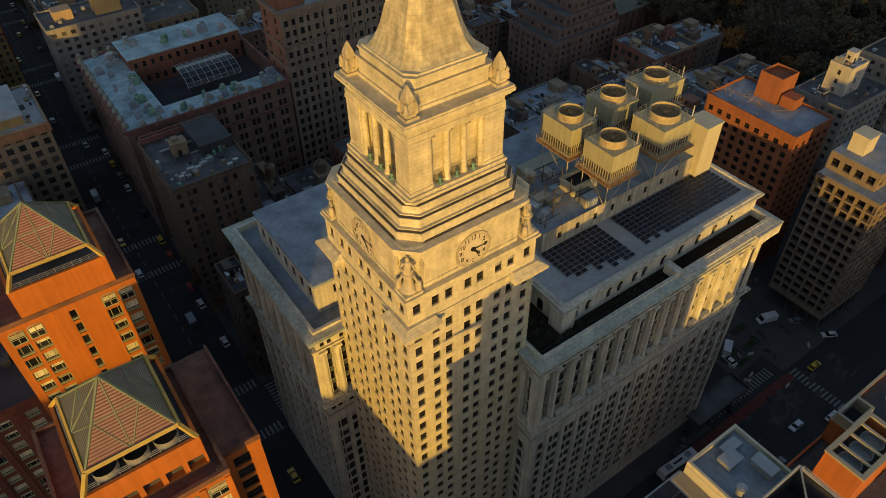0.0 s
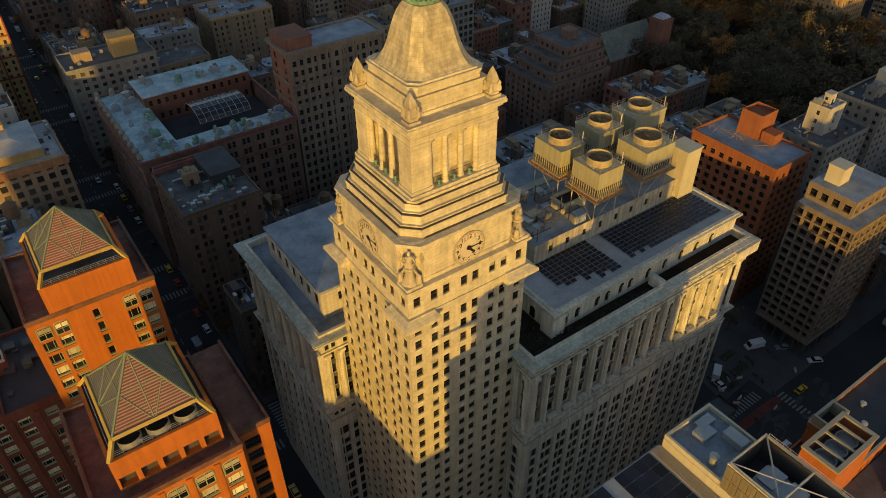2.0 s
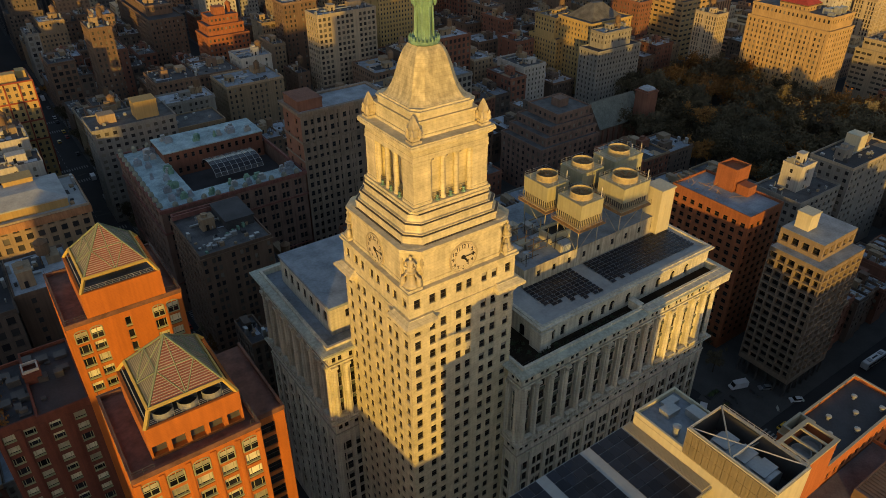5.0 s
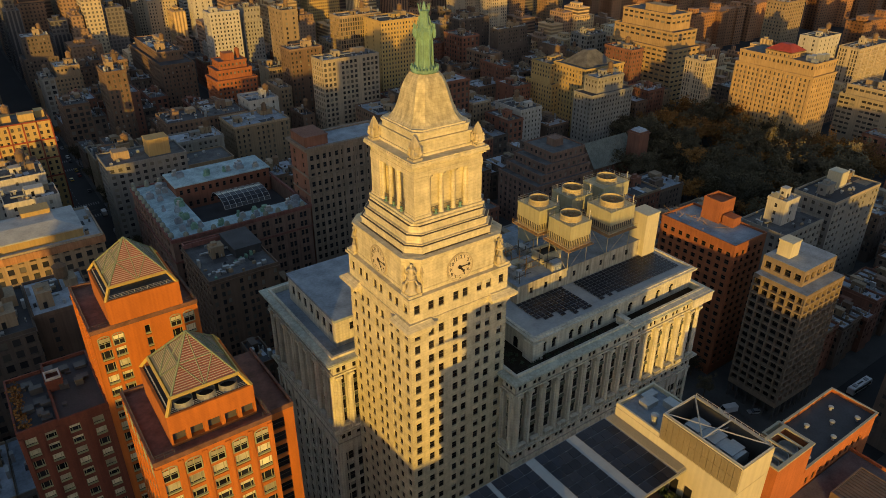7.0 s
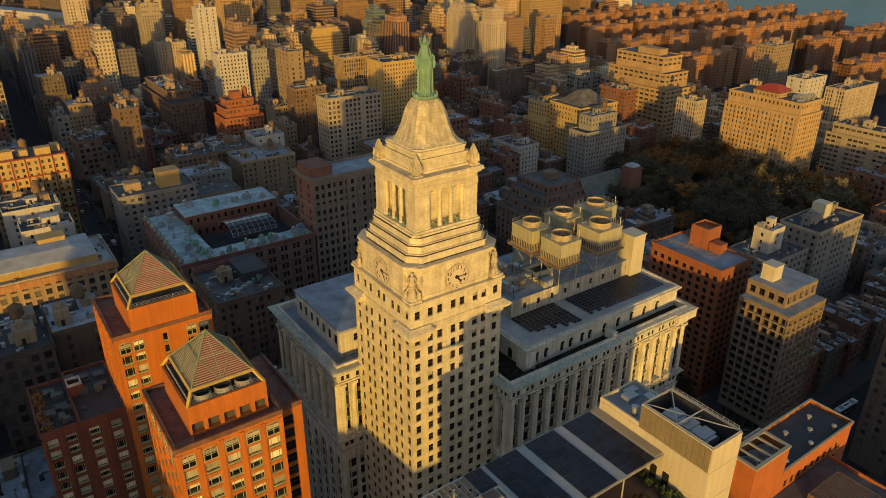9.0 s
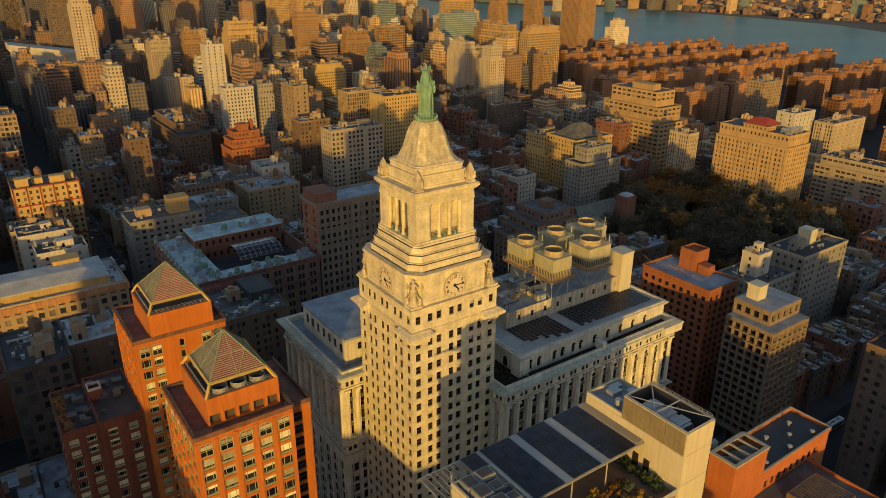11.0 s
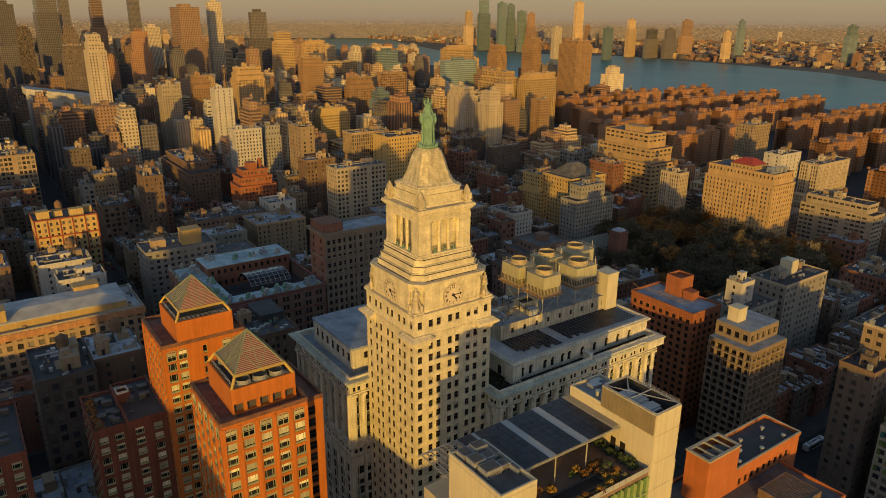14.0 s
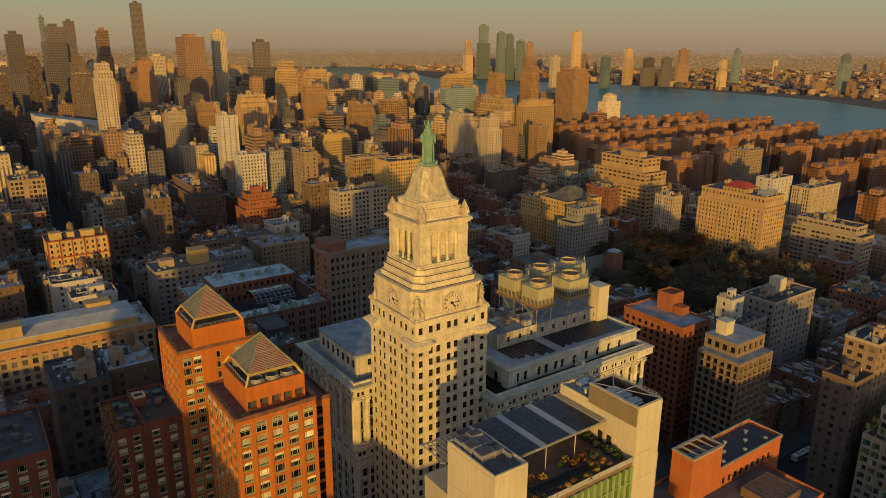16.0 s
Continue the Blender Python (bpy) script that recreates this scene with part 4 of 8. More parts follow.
mb.box(45.0, -15.4, 70.0, 46.2, -12.6, 72.0)
mb.box(44.8, -15.6, 72.0, 46.4, -12.4, 72.25)
mb.box(46.2, -17.1, 70.58, 74.4, -15.62, 71.0)
mb.box(66.8, -17.9, 68.4, 74.6, -16.9, 70.9)
part("parapet_block", mb, LIMEW, south)
mb = MB()
mb.box(AX0 + 0.3, AY0 + 0.5, 74.0, AX1 - 0.5, AY1, 74.6)
part("roof", mb, ROOFWH, south, "pale grey membrane roof")
mb = MB()
rail(mb, [(13.0, -13.8, 69.2), (44.0, -13.8, 69.2)], 1.1, 0.05, 1.6)
rail(mb, [(13.0, -13.8, 69.2), (13.0, -2, 69.2)], 1.1, 0.05, 1.6)
part("terrace_railing", mb, DARKMT, south)
TERRG = MB()
rng = random.Random(17)
for k in range(26):
    cx, cy, rr = rng.uniform(13.0, 44.0), rng.uniform(-13.6, -12.2), rng.uniform(0.4, 0.9)
    if k % 3 == 0:
        cx, cy = rng.uniform(12.8, 19.0), rng.uniform(-13.0, -3.0)
    for j in range(34):
        q = Vector((cx + rng.gauss(0, 0.5) * rr, cy + rng.gauss(0, 0.4) * rr, 69.2 + abs(rng.gauss(0.5, 0.4)) * rr))
        u = Vector((rng.gauss(0, 1), rng.gauss(0, 1), rng.gauss(0, 1))).normalized() * 0.2
        v = u.orthogonal().normalized() * 0.16
        TERRG.face([tuple(q - u), tuple(q - v), tuple(q + u), tuple(q + v)])
part("terrace_planting", TERRG, material("dark hedge leaves", (0.035, 0.045, 0.02), 0.8, 0.5, 0.4, 3, 0.1), south, "dark low planting", kind="stuff")
# solar panels
pm = MB()
pm.box(-0.92, -0.55, 0.22, 0.92, 0.55, 0.27)
pm.box(-0.92, -0.55, 0.0, -0.86, -0.49, 0.25)
pm.box(0.86, 0.49, 0.0, 0.92, 0.55, 0.25)
pme = pm.mesh("solar_panel", [PV])
arr = []
for i in range(20):
    for j in range(10):
        arr.append((44.3 + i * 1.42, -9.2 + j * 1.08, j * 0.0))
for i in range(10):
    for j in range(10):
        arr.append((26.2 + i * 1.45, -8.9 + j * 1.08, 0))
for k, (x, y, s) in enumerate(arr):
    if x < 40 and y + (x - 26) * 0.28 < -7.2 + 2.2 * ((x * 1.7) % 1):
        continue
    if x > 44 and y < -8.9 + 0.9 * ((x * 0.37) % 1):
        continue
    o = new("solar_panel", pme)
    o.location = Vector((x + 0.12 * ((y * 7) % 1), y, 74.62)) - south.location
    o.rotation_euler = (radians(4), 0, 0)
    o.scale = (0.64, 0.72, 1)
    o.parent = south
# mechanical penthouse
PENT = material("stained cream render", (0.42, 0.385, 0.30), 0.8, 0.3, 0.35, 2.5, 0.2, streak=0.35)
mb = MB()
o = facade(mb, "s", 26.0, 1.4, 46.0, 74.6, 79.4, spread(9, 46, 1.0, 2), [(76.2, 77.8)], 0.25)
mb.face([(26, 17.5, 74.6), (26, 1.4, 74.6), (26, 1.4, 79.4), (26, 17.5, 79.4)])
mb.face([(72, 1.4, 74.6), (72, 17.5, 74.6), (72, 17.5, 79.4), (72, 1.4, 79.4)])
mb.face([(72, 17.5, 74.6), (26, 17.5, 74.6), (26, 17.5, 79.4), (72, 17.5, 79.4)])
part("penthouse_wall", mb, PENT, south)
windows(o, south, 20)
mb = MB()
mb.box(26.2, 1.6, 78.6, 71.8, 17.3, 79.2)
part("penthouse_roof", mb, ROOFBL, south)
mb = MB()
mb.prism(rect(67.6, 0.0, 72.4, 5.0), 74.6, 86.4)
mb.prism(rect(67.4, -0.2, 72.6, 5.2), 86.4, 86.8)
mb.prism(rect(69.2, -0.05, 70.6, 0.0), 80.0, 82.4)
part("stair_tower", mb, CREAM, south)


FANR = material("weathered cream fan ring", (0.40, 0.32, 0.18), 0.75, 0.25, 0.8, 4, 0.2)


def cooling_tower(x0, y0, x1, y1, z0, z1):
    t = thing("cooling_tower", (x0, y0, z0), "olive beige cooling tower with fan ring on the roof", "cooling tower", "cooling towers on the roof")
    mb = MB()
    mb.box(x0, y0, z0 + 2.1, x1, y1, z1)
    mb.kerb(x0 - 0.06, y0 - 0.06, x1 + 0.06, y1 + 0.06, z1 - 0.35, z1 + 0.05, 0.3)
    part("casing", mb, COOL, t)
    mb = MB()
    mb.box(x0 + 0.3, y0 + 0.3, z0 + 0.4, x1 - 0.3, y1 - 0.3, z0 + 2.1)
    part("inner_fill", mb, DARKMT, t)
    mb = MB()
    mb.box(-0.07, -0.07, 0, 0.07, 0.07, 2.1)
    pst = mb.mesh("louvre_post", [CREAM2])
    n = 12
    for i in range(n + 1):
        x = x0 + (x1 - x0) * i / n
        y = y0 + (y1 - y0) * i / n
        for a, c in ((x, y0), (x0, y)) + (((x, y1), (x1, y)) if i % 4 == 0 else ()):
            o = new("louvre_post", pst)
            o.location = (a - x0, c - y0, 0)
            o.parent = t
    mb = MB()
    mb.box(x0 - 0.3, y0 - 0.3, z0 - 0.25, x1 + 0.3, y1 + 0.3, z0 + 0.15)
    part("base_tray", mb, CREAM2, t)
    mb = MB()
    rail(mb, [(x0 - 1.1, y0 - 1.1, z0), (x1 + 0.3, y0 - 1.1, z0)], 1.1, 0.06, 1.5)
    rail(mb, [(x0 - 1.1, y0 - 1.1, z0), (x0 - 1.1, y1 + 0.3, z0)], 1.1, 0.06, 1.5)
    mb.box(x0 - 1.2, y0 - 1.2, z0 - 0.18, x1 + 0.3, y0 - 0.3, z0)
    mb.box(x0 - 1.2, y0 - 0.3, z0 - 0.18, x0 - 0.3, y1 + 0.3, z0)
    part("walkway", mb, RUST, t, "rusty steel walkway with rails")
    mb = MB()
    for k in range(1, 4):       # seams of the casing panels
        for a in (x0 + (x1 - x0) * k / 4,):
            mb.box(a - 0.04, y0 - 0.03, z0 + 2.3, a + 0.04, y0, z1 - 0.4)
        b = y0 + (y1 - y0) * k / 4
        mb.box(x0 - 0.03, b - 0.04, z0 + 2.3, x0, b + 0.04, z1 - 0.4)
    part("panel_seams", mb, CREAM2, t, kind="stuff")
    mb = MB()
    mb.bar((x1 - 0.4, y0 + 0.5, z1), (x1 - 0.4, y0 + 0.5, z1 + 2.6), 0.16, sides=8)
    part("vent_pipe", mb, WHITE, t)
    mb = MB()
    cx, cy = (x0 + x1) / 2, (y0 + y1) / 2
    r = min(x1 - x0, y1 - y0) * 0.39
    for i in range(24):
        a, b = 2 * math.pi * i / 24, 2 * math.pi * (i + 1) / 24
        for ra, rb, za, zb in ((r, r * 0.97, z1, z1 + 1.5), (r * 0.97, r * 0.93, z1 + 1.5, z1 + 1.5), (r * 0.93, r * 0.9, z1 + 1.5, z1 + 0.1)):
            mb.face([(cx + ra * math.cos(a), cy + ra * math.sin(a), za), (cx + ra * math.cos(b), cy + ra * math.sin(b), za), (cx + rb * math.cos(b), cy + rb * math.sin(b), zb), (cx + rb * math.cos(a), cy + rb * math.sin(a), zb)])
    part("fan_ring", mb, FANR, t)
    mb = MB()
    cyl(mb, cx, cy, z1 + 0.1, z1 + 1.0, 0.4, 10)
    for k in range(8):
        a = 2 * math.pi * k / 8
        bl = MB()
        bl.face([(cx + 0.3 * math.cos(a), cy + 0.3 * math.sin(a), z1 + 0.55), (cx + r * 0.86 * math.cos(a), cy + r * 0.86 * math.sin(a), z1 + 0.5), (cx + r * 0.86 * math.cos(a + 0.4), cy + r * 0.86 * math.sin(a + 0.4), z1 + 0.75), (cx + 0.3 * math.cos(a + 0.5), cy + 0.3 * math.sin(a + 0.5), z1 + 0.7)])
        part("fan_blade", bl, RUST, t)
    part("fan_hub", mb, RUST, t)
    for k in range(6):
        mb = MB()
        a = math.pi * k / 6
        mb.bar((cx - r * 0.9 * math.cos(a), cy - r * 0.9 * math.sin(a), z1 + 0.9), (cx + r * 0.9 * math.cos(a), cy + r * 0.9 * math.sin(a), z1 + 0.9), 0.07)
        part("guard_bar", mb, RUST, t)
    mb = MB()
    rail(mb, [(x0, y0, z1), (x1, y0, z1), (x1, y1, z1), (x0, y1, z1), (x0, y0, z1)], 1.1, 0.05, 1.6)
    part("guard_rail", mb, METAL, t)
    mb = MB()
    for a in (x0 + 0.4, x1 - 0.4):
        for b in (y0 + 0.4, y1 - 0.4):
            mb.bar((a, b, 79.2), (a, b, z0), 0.2)
    mb.bar((x0 + 0.4, y0 + 0.4, 79.2), (x1 - 0.4, y0 + 0.4, z0), 0.12)
    mb.bar((x0 + 0.4, y0 + 0.4, 79.2), (x0 + 0.4, y1 - 0.4, z0), 0.12)
    part("support_frame", mb, CREAM2, t)


for q in ((40.2, 10.8, 46.8, 18.8), (51.8, 11.4, 58.8, 18.8), (40.4, 0.2, 47.2, 7.6), (53.8, 0.2, 62.4, 8.1), (62.8, 11.5, 72.8, 18.6)):
    cooling_tower(*q, 85.4, 91.2)
mb = MB()
rng = random.Random(11)
for k in range(64):
    x, y, w, d, h = rng.uniform(12.6, 39), rng.uniform(1.8, 15.5), rng.uniform(0.8, 3.2), rng.uniform(0.8, 2.8), rng.uniform(0.6, 2.8)
    z0 = 79.2 if x > 27 else 69.2
    u = thing("rooftop_unit", (x, y, z0), "grey rooftop ventilation unit among ducts", "ventilation unit", "rooftop units on the wing")
    m_ = MB()
    m_.box(x, y, z0, x + w, y + d, z0 + h)
    m_.box(x - 0.08, y - 0.08, z0 + h - 0.2, x + w + 0.08, y + d + 0.08, z0 + h + 0.05)
    part("housing", m_, rng.choice([METAL, CREAM2, ROOFPA, PENT, METAL]), u)
    m_ = MB()
    for i in range(5):
        m_.box(x + 0.1, y - 0.04, z0 + 0.15 + i * h * 0.15, x + w - 0.1, y, z0 + 0.2 + i * h * 0.15)
    part("grille", m_, DARKMT, u)
mb = MB()
mb.box(38.0, 6.2, 79.3, 44.2, 10.2, 81.2)
mb.kerb(37.8, 6.0, 44.4, 10.4, 81.2, 81.8, 0.5)
part("plant_box", mb, CREAM, south)
mb = MB()
mb.box(38.5, 6.7, 81.2, 43.7, 9.7, 81.3)
part("plant_box_grille", mb, BLACK, south)
for k in range(9):
    mb = MB()
    y, z = 2.2 + k * 1.5, 69.9 + (k % 3) * 0.7
    mb.bar((12.6, y, z), (18 + (k * 2.3) % 7, y, z), 0.35 if k % 2 else 0.2, sides=8)
    mb.bar((18 + (k * 2.3) % 7, y, z), (18 + (k * 2.3) % 7, y + 1.2, z + 1.2), 0.3, sides=8)
    part("duct", mb, METAL if k % 3 else RUST, south)
for k in range(12):
    mb = MB()
    x, y = 27.5 + (k * 5.3) % 11, 2.6 + (k * 3.7) % 13
    mb.bar((x, y, 79.2), (x, y, 82.3 + k % 3), 0.14, sides=6)
    mb.bar((x - 1.5, y, 81.2), (x + 3.5, y, 81.2), 0.16, sides=6)
    part("pipe_frame", mb, RUST if k % 2 else DARKMT, south)
# attic of the west wing
mb = MB()
o = facade(mb, "w", -13.2, 42.0, 25.0, 69.6, 76.6, spread(7, 25, 1.6, 1), [(72.0, 74.6)], 0.3)
o += facade(mb, "s", -13.2, 17.0, 23.0, 69.6, 76.6, [(3.5, 4.7)], [(73.0, 75.0)], 0.3)
mb.face([(9.8, 17, 69.6), (9.8, 42, 69.6), (9.8, 42, 76.6), (9.8, 17, 76.6)])
mb.face([(9.8, 42, 69.6), (-13.2, 42, 69.6), (-13.2, 42, 76.6), (9.8, 42, 76.6)])
part("attic_wall", mb, LIMEW, west)
windows(o, west, 20)
mb = MB()
mb.box(-13.5, 16.7, 76.3, 10.1, 42.3, 76.9)
part("attic_roof", mb, ROOFBL, west, "pale blue grey membrane roof")
# lower rear part of the block, on the north side
rear = thing("office_wing", (11.0, 18.0, 0), "rear limestone wing with cluttered low roofs", "office building")
mb = MB()
mb.box(11.1, 18.1, 0, 74, 47, 64.0)
part("wall", mb, LIME2, rear)
mb = MB()
mb.box(11.4, 18.4, 64.0, 73.7, 46.7, 64.3)
part("roof", mb, ROOFBL, rear)
mb = MB()
for x, y, w, d, h in ((14, 21, 12, 9, 5), (30, 24, 10, 14, 7), (46, 22, 14, 10, 4), (62, 30, 9, 12, 8)):
    mb.box(x, y, 64.3, x + w, y + d, 64.3 + h)
part("roof_hut", mb, CREAM2, rear)


# ---- the two brick towers with glazed pyramids ----
# roller blinds, brightened to include the light reflected by the panes
ZPALE = material("yellowish roller blinds", (0.46, 0.44, 0.31), 0.6, 0.3, 0.5, 2, 0.05, rand=0.55)
SLATGAP = material("pale slat edges", (0.42, 0.36, 0.30), 0.5, 0.15, 0.6, 4, 0.1)
# same slats on the east and west faces, their shade put into the colour
SLATSHADE = material("olive grey slats", (0.165, 0.165, 0.135), 0.5, 0.2, 0.6, 4, 0.1)


def arch_window(w, h):
    """A window with a segmental head, facing -y, middle of its foot at the origin."""
    mb = MB()
    a = w / 2
    pts = [(-a, 0), (a, 0), (a, h - 0.5)] + [(a * math.cos(math.pi * i / 8), h - 0.5 + 0.5 * math.sin(math.pi * i / 8)) for i in range(1, 8)] + [(-a, h - 0.5)]
    mb.face([(x, -0.02, z) for x, z in pts], 1)
    for (x0, z0), (x1, z1) in zip(pts, pts[1:] + pts[:1]):
        mb.bar((x0, -0.06, z0), (x1, -0.06, z1), 0.16)
    mb.bar((0, -0.06, 0), (0, -0.06, h - 0.05), 0.1)
    mb.bar((-a, -0.06, h * 0.42), (a, -0.06, h * 0.42), 0.1)
    mb.face([(-a + 0.1, -0.035, h * 0.5), (a - 0.1, -0.035, h * 0.5), (a - 0.1, -0.035, h - 0.5), (-a + 0.1, -0.035, h - 0.5)], 2)
    return mb.mesh("window", [SASH, GLASS, ZPALE])


def bay_window(w, h, style):
    """Square-headed window with sage frames, a panel below, facing -y, middle at the origin."""
    mb = MB()
    a, b = w / 2, h / 2
    mb.face([(-a, -0.02, -b), (a, -0.02, -b), (a, -0.02, b), (-a, -0.02, b)], 1)
    cols = [(0.12, w * 0.21), (w * 0.21 + 0.09, w * 0.79 - 0.09), (w * 0.79, w - 0.12)] if w > 1.5 else [(0.12, w - 0.12)]
    facade(mb, "s", -a, -0.12, w, -b, b, cols, [(-b + 0.5, b - 0.1)], 0.09)
    mb.box(-a - 0.05, -0.34, -b + 0.3, a + 0.05, -0.1, -b + 0.48)
    if style:
        z = b - 0.14 - (h - 0.8) * (0.45 if style == 1 else 0.97)
        mb.face([(-a * 0.9, -0.035, z), (a * 0.9, -0.035, z), (a * 0.9, -0.035, b - 0.14), (-a * 0.9, -0.035, b - 0.14)], 2)
    return mb.mesh("window", [SASH, GLASS, ZPALE])


ARCHW = arch_window(2.1, 2.7)
BAYW = [bay_window(2.1, 2.3, s) for s in (0, 1, 1, 2, 2)]
SLITW = bay_window(1.1, 2.2, 0)


def brick_tower(cx, cy, x0, y0, x1, y1, zs, core, flush, label):
    t = thing("apartment_tower", (x0, y0, 0), label, "apartment tower", "brick towers with glazed pyramids")
    rng = random.Random(int(cy))
    wall = MB()
    put = []
    for side in "swne":
        L = (x1 - x0) if side in "sn" else (y1 - y0)
        ox, oy = {"s": (x0, y0), "w": (x0, y1), "n": (x1, y1), "e": (x1, y0)}[side]
        n = max(3, round(L / 3.7))
        step = L / n
        rows = [(zs - 4.0 - 3.0 * k, zs - 1.7 - 3.0 * k) for k in range(26)]
        if flush and side == "s":
            cols = [(1.0, 3.1), (3.7, 5.8), (L / 2 - 0.55, L / 2 + 0.55), (L - 5.8, L - 3.7), (L - 3.1, L - 1.0)]
        else:
            cols = [(step * (i + 0.5) - 1.2, step * (i + 0.5) + 1.2) for i in range(n)]
        o = facade(wall, side, ox, oy, L, 0, zs, cols, rows, 0.3)
        put += [(q, side) for q in o] if side in "sw" else []
    part("wall", wall, ZBRICK, t, "orange brick wall")
    top = zs - 4.0
    for ((x, y, z), w, h, sd), side in put:
        if w < 1.5:
            me = SLITW
        elif z > top and not (flush and side == "w"):
            me = None
        else:
            me = rng.choice(BAYW)
        ob = new("window", me or ARCHW)
        (_, _), (nx, ny) = FACES[side]
        out = 0.0 if me else 0.26
        ob.location = Vector((x + nx * out, y + ny * out, z if me else z - 1.15)) - t.location
        ob.rotation_euler = (0, 0, TURN[side])
        ob.scale = (w / 2.1 if w > 1.5 else 1.0, 1, 1)
        ob.parent = t
    # shallow brick piers between the window columns
    mb = MB()
    L = x1 - x0
    if not flush:
        n = round(L / 3.7)
        for i in range(n + 1):
            x = min(max(x0 + L * i / n, x0 + 0.4), x1 - 0.4)
            mb = MB()
            mb.box(x - 0.4, y0 - 0.18, 0, x + 0.4, y0 + 0.05, zs - 0.8)
            part("pier", mb, ZBRICK, t)
    L = y1 - y0
    n = round(L / 3.7)
    for i in range(n + 1):
        y = min(max(y0 + L * i / n, y0 + 0.4), y1 - 0.4)
        mb = MB()
        mb.box(x0 - 0.18, y - 0.4, 0, x0 + 0.05, y + 0.4, zs - 0.8)
        part("pier", mb, ZBRICK, t)
    mb = MB()
    mb.box(x0 - 0.1, y0 - 0.1, zs - 0.3, x1 + 0.1, y1 + 0.1, zs + 0.02)
    part("terrace", mb, ZTERR, t, "reddish tiled terrace")
    mb = MB()
    mb.kerb(x0 - 0.15, y0 - 0.15, x1 + 0.15, y1 + 0.15, zs, zs + 0.7, 0.5)
    part("parapet", mb, ZTERR, t)
    # upper block
    a0, b0, a1, b1 = core
    zc = 90.6
    mb = MB()
    if flush:
        b0 = y0 - 0.06
        mb.box(a0, b0, zs - 0.2, a1, b1, zc, bottom=False)
    else:
        n = 5
        step = (a1 - a0) / n
        o = facade(mb, "s", a0, b0, a1 - a0, zs, zc, [(step * (i + 0.5) - 1.05, step * (i + 0.5) + 1.05) for i in range(n)], [(zs + 0.5, zs + 2.5)], 0.9)
        # dark sheets paint the shade inside the openings
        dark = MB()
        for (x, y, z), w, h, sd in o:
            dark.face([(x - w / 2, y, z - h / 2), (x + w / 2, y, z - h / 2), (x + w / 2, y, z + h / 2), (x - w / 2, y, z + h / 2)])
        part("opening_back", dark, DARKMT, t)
        mb.face([(a0, b1, zs), (a0, b0, zs), (a0, b0, zc), (a0, b1, zc)])
        mb.face([(a1, b0, zs), (a1, b1, zs), (a1, b1, zc), (a1, b0, zc)])
        mb.face([(a1, b1, zs), (a0, b1, zs), (a0, b1, zc), (a1, b1, zc)])
    mb.kerb(a0, b0, a1, b1, zc, zc + 0.35, 0.45)
    part("upper_block", mb, ZBRICK, t)
    mb = MB()
    mb.box(a0 + 0.4, b0 + 0.4, zc - 1.5, a1 - 0.4, b1 - 0.4, zc + 0.01)
    part("plant_deck", mb, ROOFDK if not flush else ROOFGR, t)
    for run in ([(a0 - 0.2, y0 + 0.2), (x0 + 0.2, y0 + 0.2), (x0 + 0.2, y1 - 0.2)], [(a1 + 0.2, y0 + 0.2), (x1 - 0.2, y0 + 0.2), (x1 - 0.2, y1 - 0.2)]):
        mb = MB()
        rail(mb, [(*q, zs + 0.7) for q in run], 0.9, 0.05, 1.5)
        part("terrace_rail", mb, DARKMT, t)
    # cooling fans under the pyramid
    for i in range(0 if flush else 3):
        for j in (0, 1):
            mb = MB()
            x = a0 + (a1 - a0) * (0.24 + 0.26 * i)
            y = b0 + 2.2 + j * (b1 - b0 - 4.4)
            for k in range(16):
                p, q = 2 * math.pi * k / 16, 2 * math.pi * (k + 1) / 16
                mb.face([(x + 1.5 * math.cos(p), y + 1.5 * math.sin(p), zc), (x + 1.5 * math.cos(q), y + 1.5 * math.sin(q), zc), (x + 1.5 * math.cos(q), y + 1.5 * math.sin(q), zc + 1.25), (x + 1.5 * math.cos(p), y + 1.5 * math.sin(p), zc + 1.25)])
            part("fan_housing", mb, METAL, t, "pale round fan housing")
    mb = MB()
    rail(mb, [(a0 + 0.9, b0 + 0.8, zc), (a1 - 0.9, b0 + 0.8, zc)], 1.0, 0.05, 1.2, bars=3)
    rail(mb, [(a0 + 0.8, b0 + 0.9, zc), (a0 + 0.8, b1 - 0.9, zc)], 1.0, 0.05, 1.2, bars=3)
    part("guard_rail", mb, METAL, t)
    # yellow ring beam on splayed legs
    hx, hy, zr = (a1 - a0) / 2 - 1.5, (b1 - b0) / 2 - 1.5, 93.0
    mx, my = (a0 + a1) / 2, (b0 + b1) / 2
    mb = MB()
    for sx in (-1, 1):
        for sy in (-1, 1):
            mb.bar((mx + sx * (hx + 1.3), my + sy * (hy + 1.3), zc + 0.2), (mx + sx * hx, my + sy * hy, zr), 0.5)
    ring = [(mx - hx, my - hy, zr), (mx + hx, my - hy, zr), (mx + hx, my + hy, zr), (mx - hx, my + hy, zr)]
    for p, q in zip(ring, ring[1:] + ring[:1]):
        mb.bar(p, q, 0.5)
    part("ring_beam", mb, YELLOW, t, "yellow painted steel ring and legs")
    apex = (mx, my, 99.8)
    nl = 24
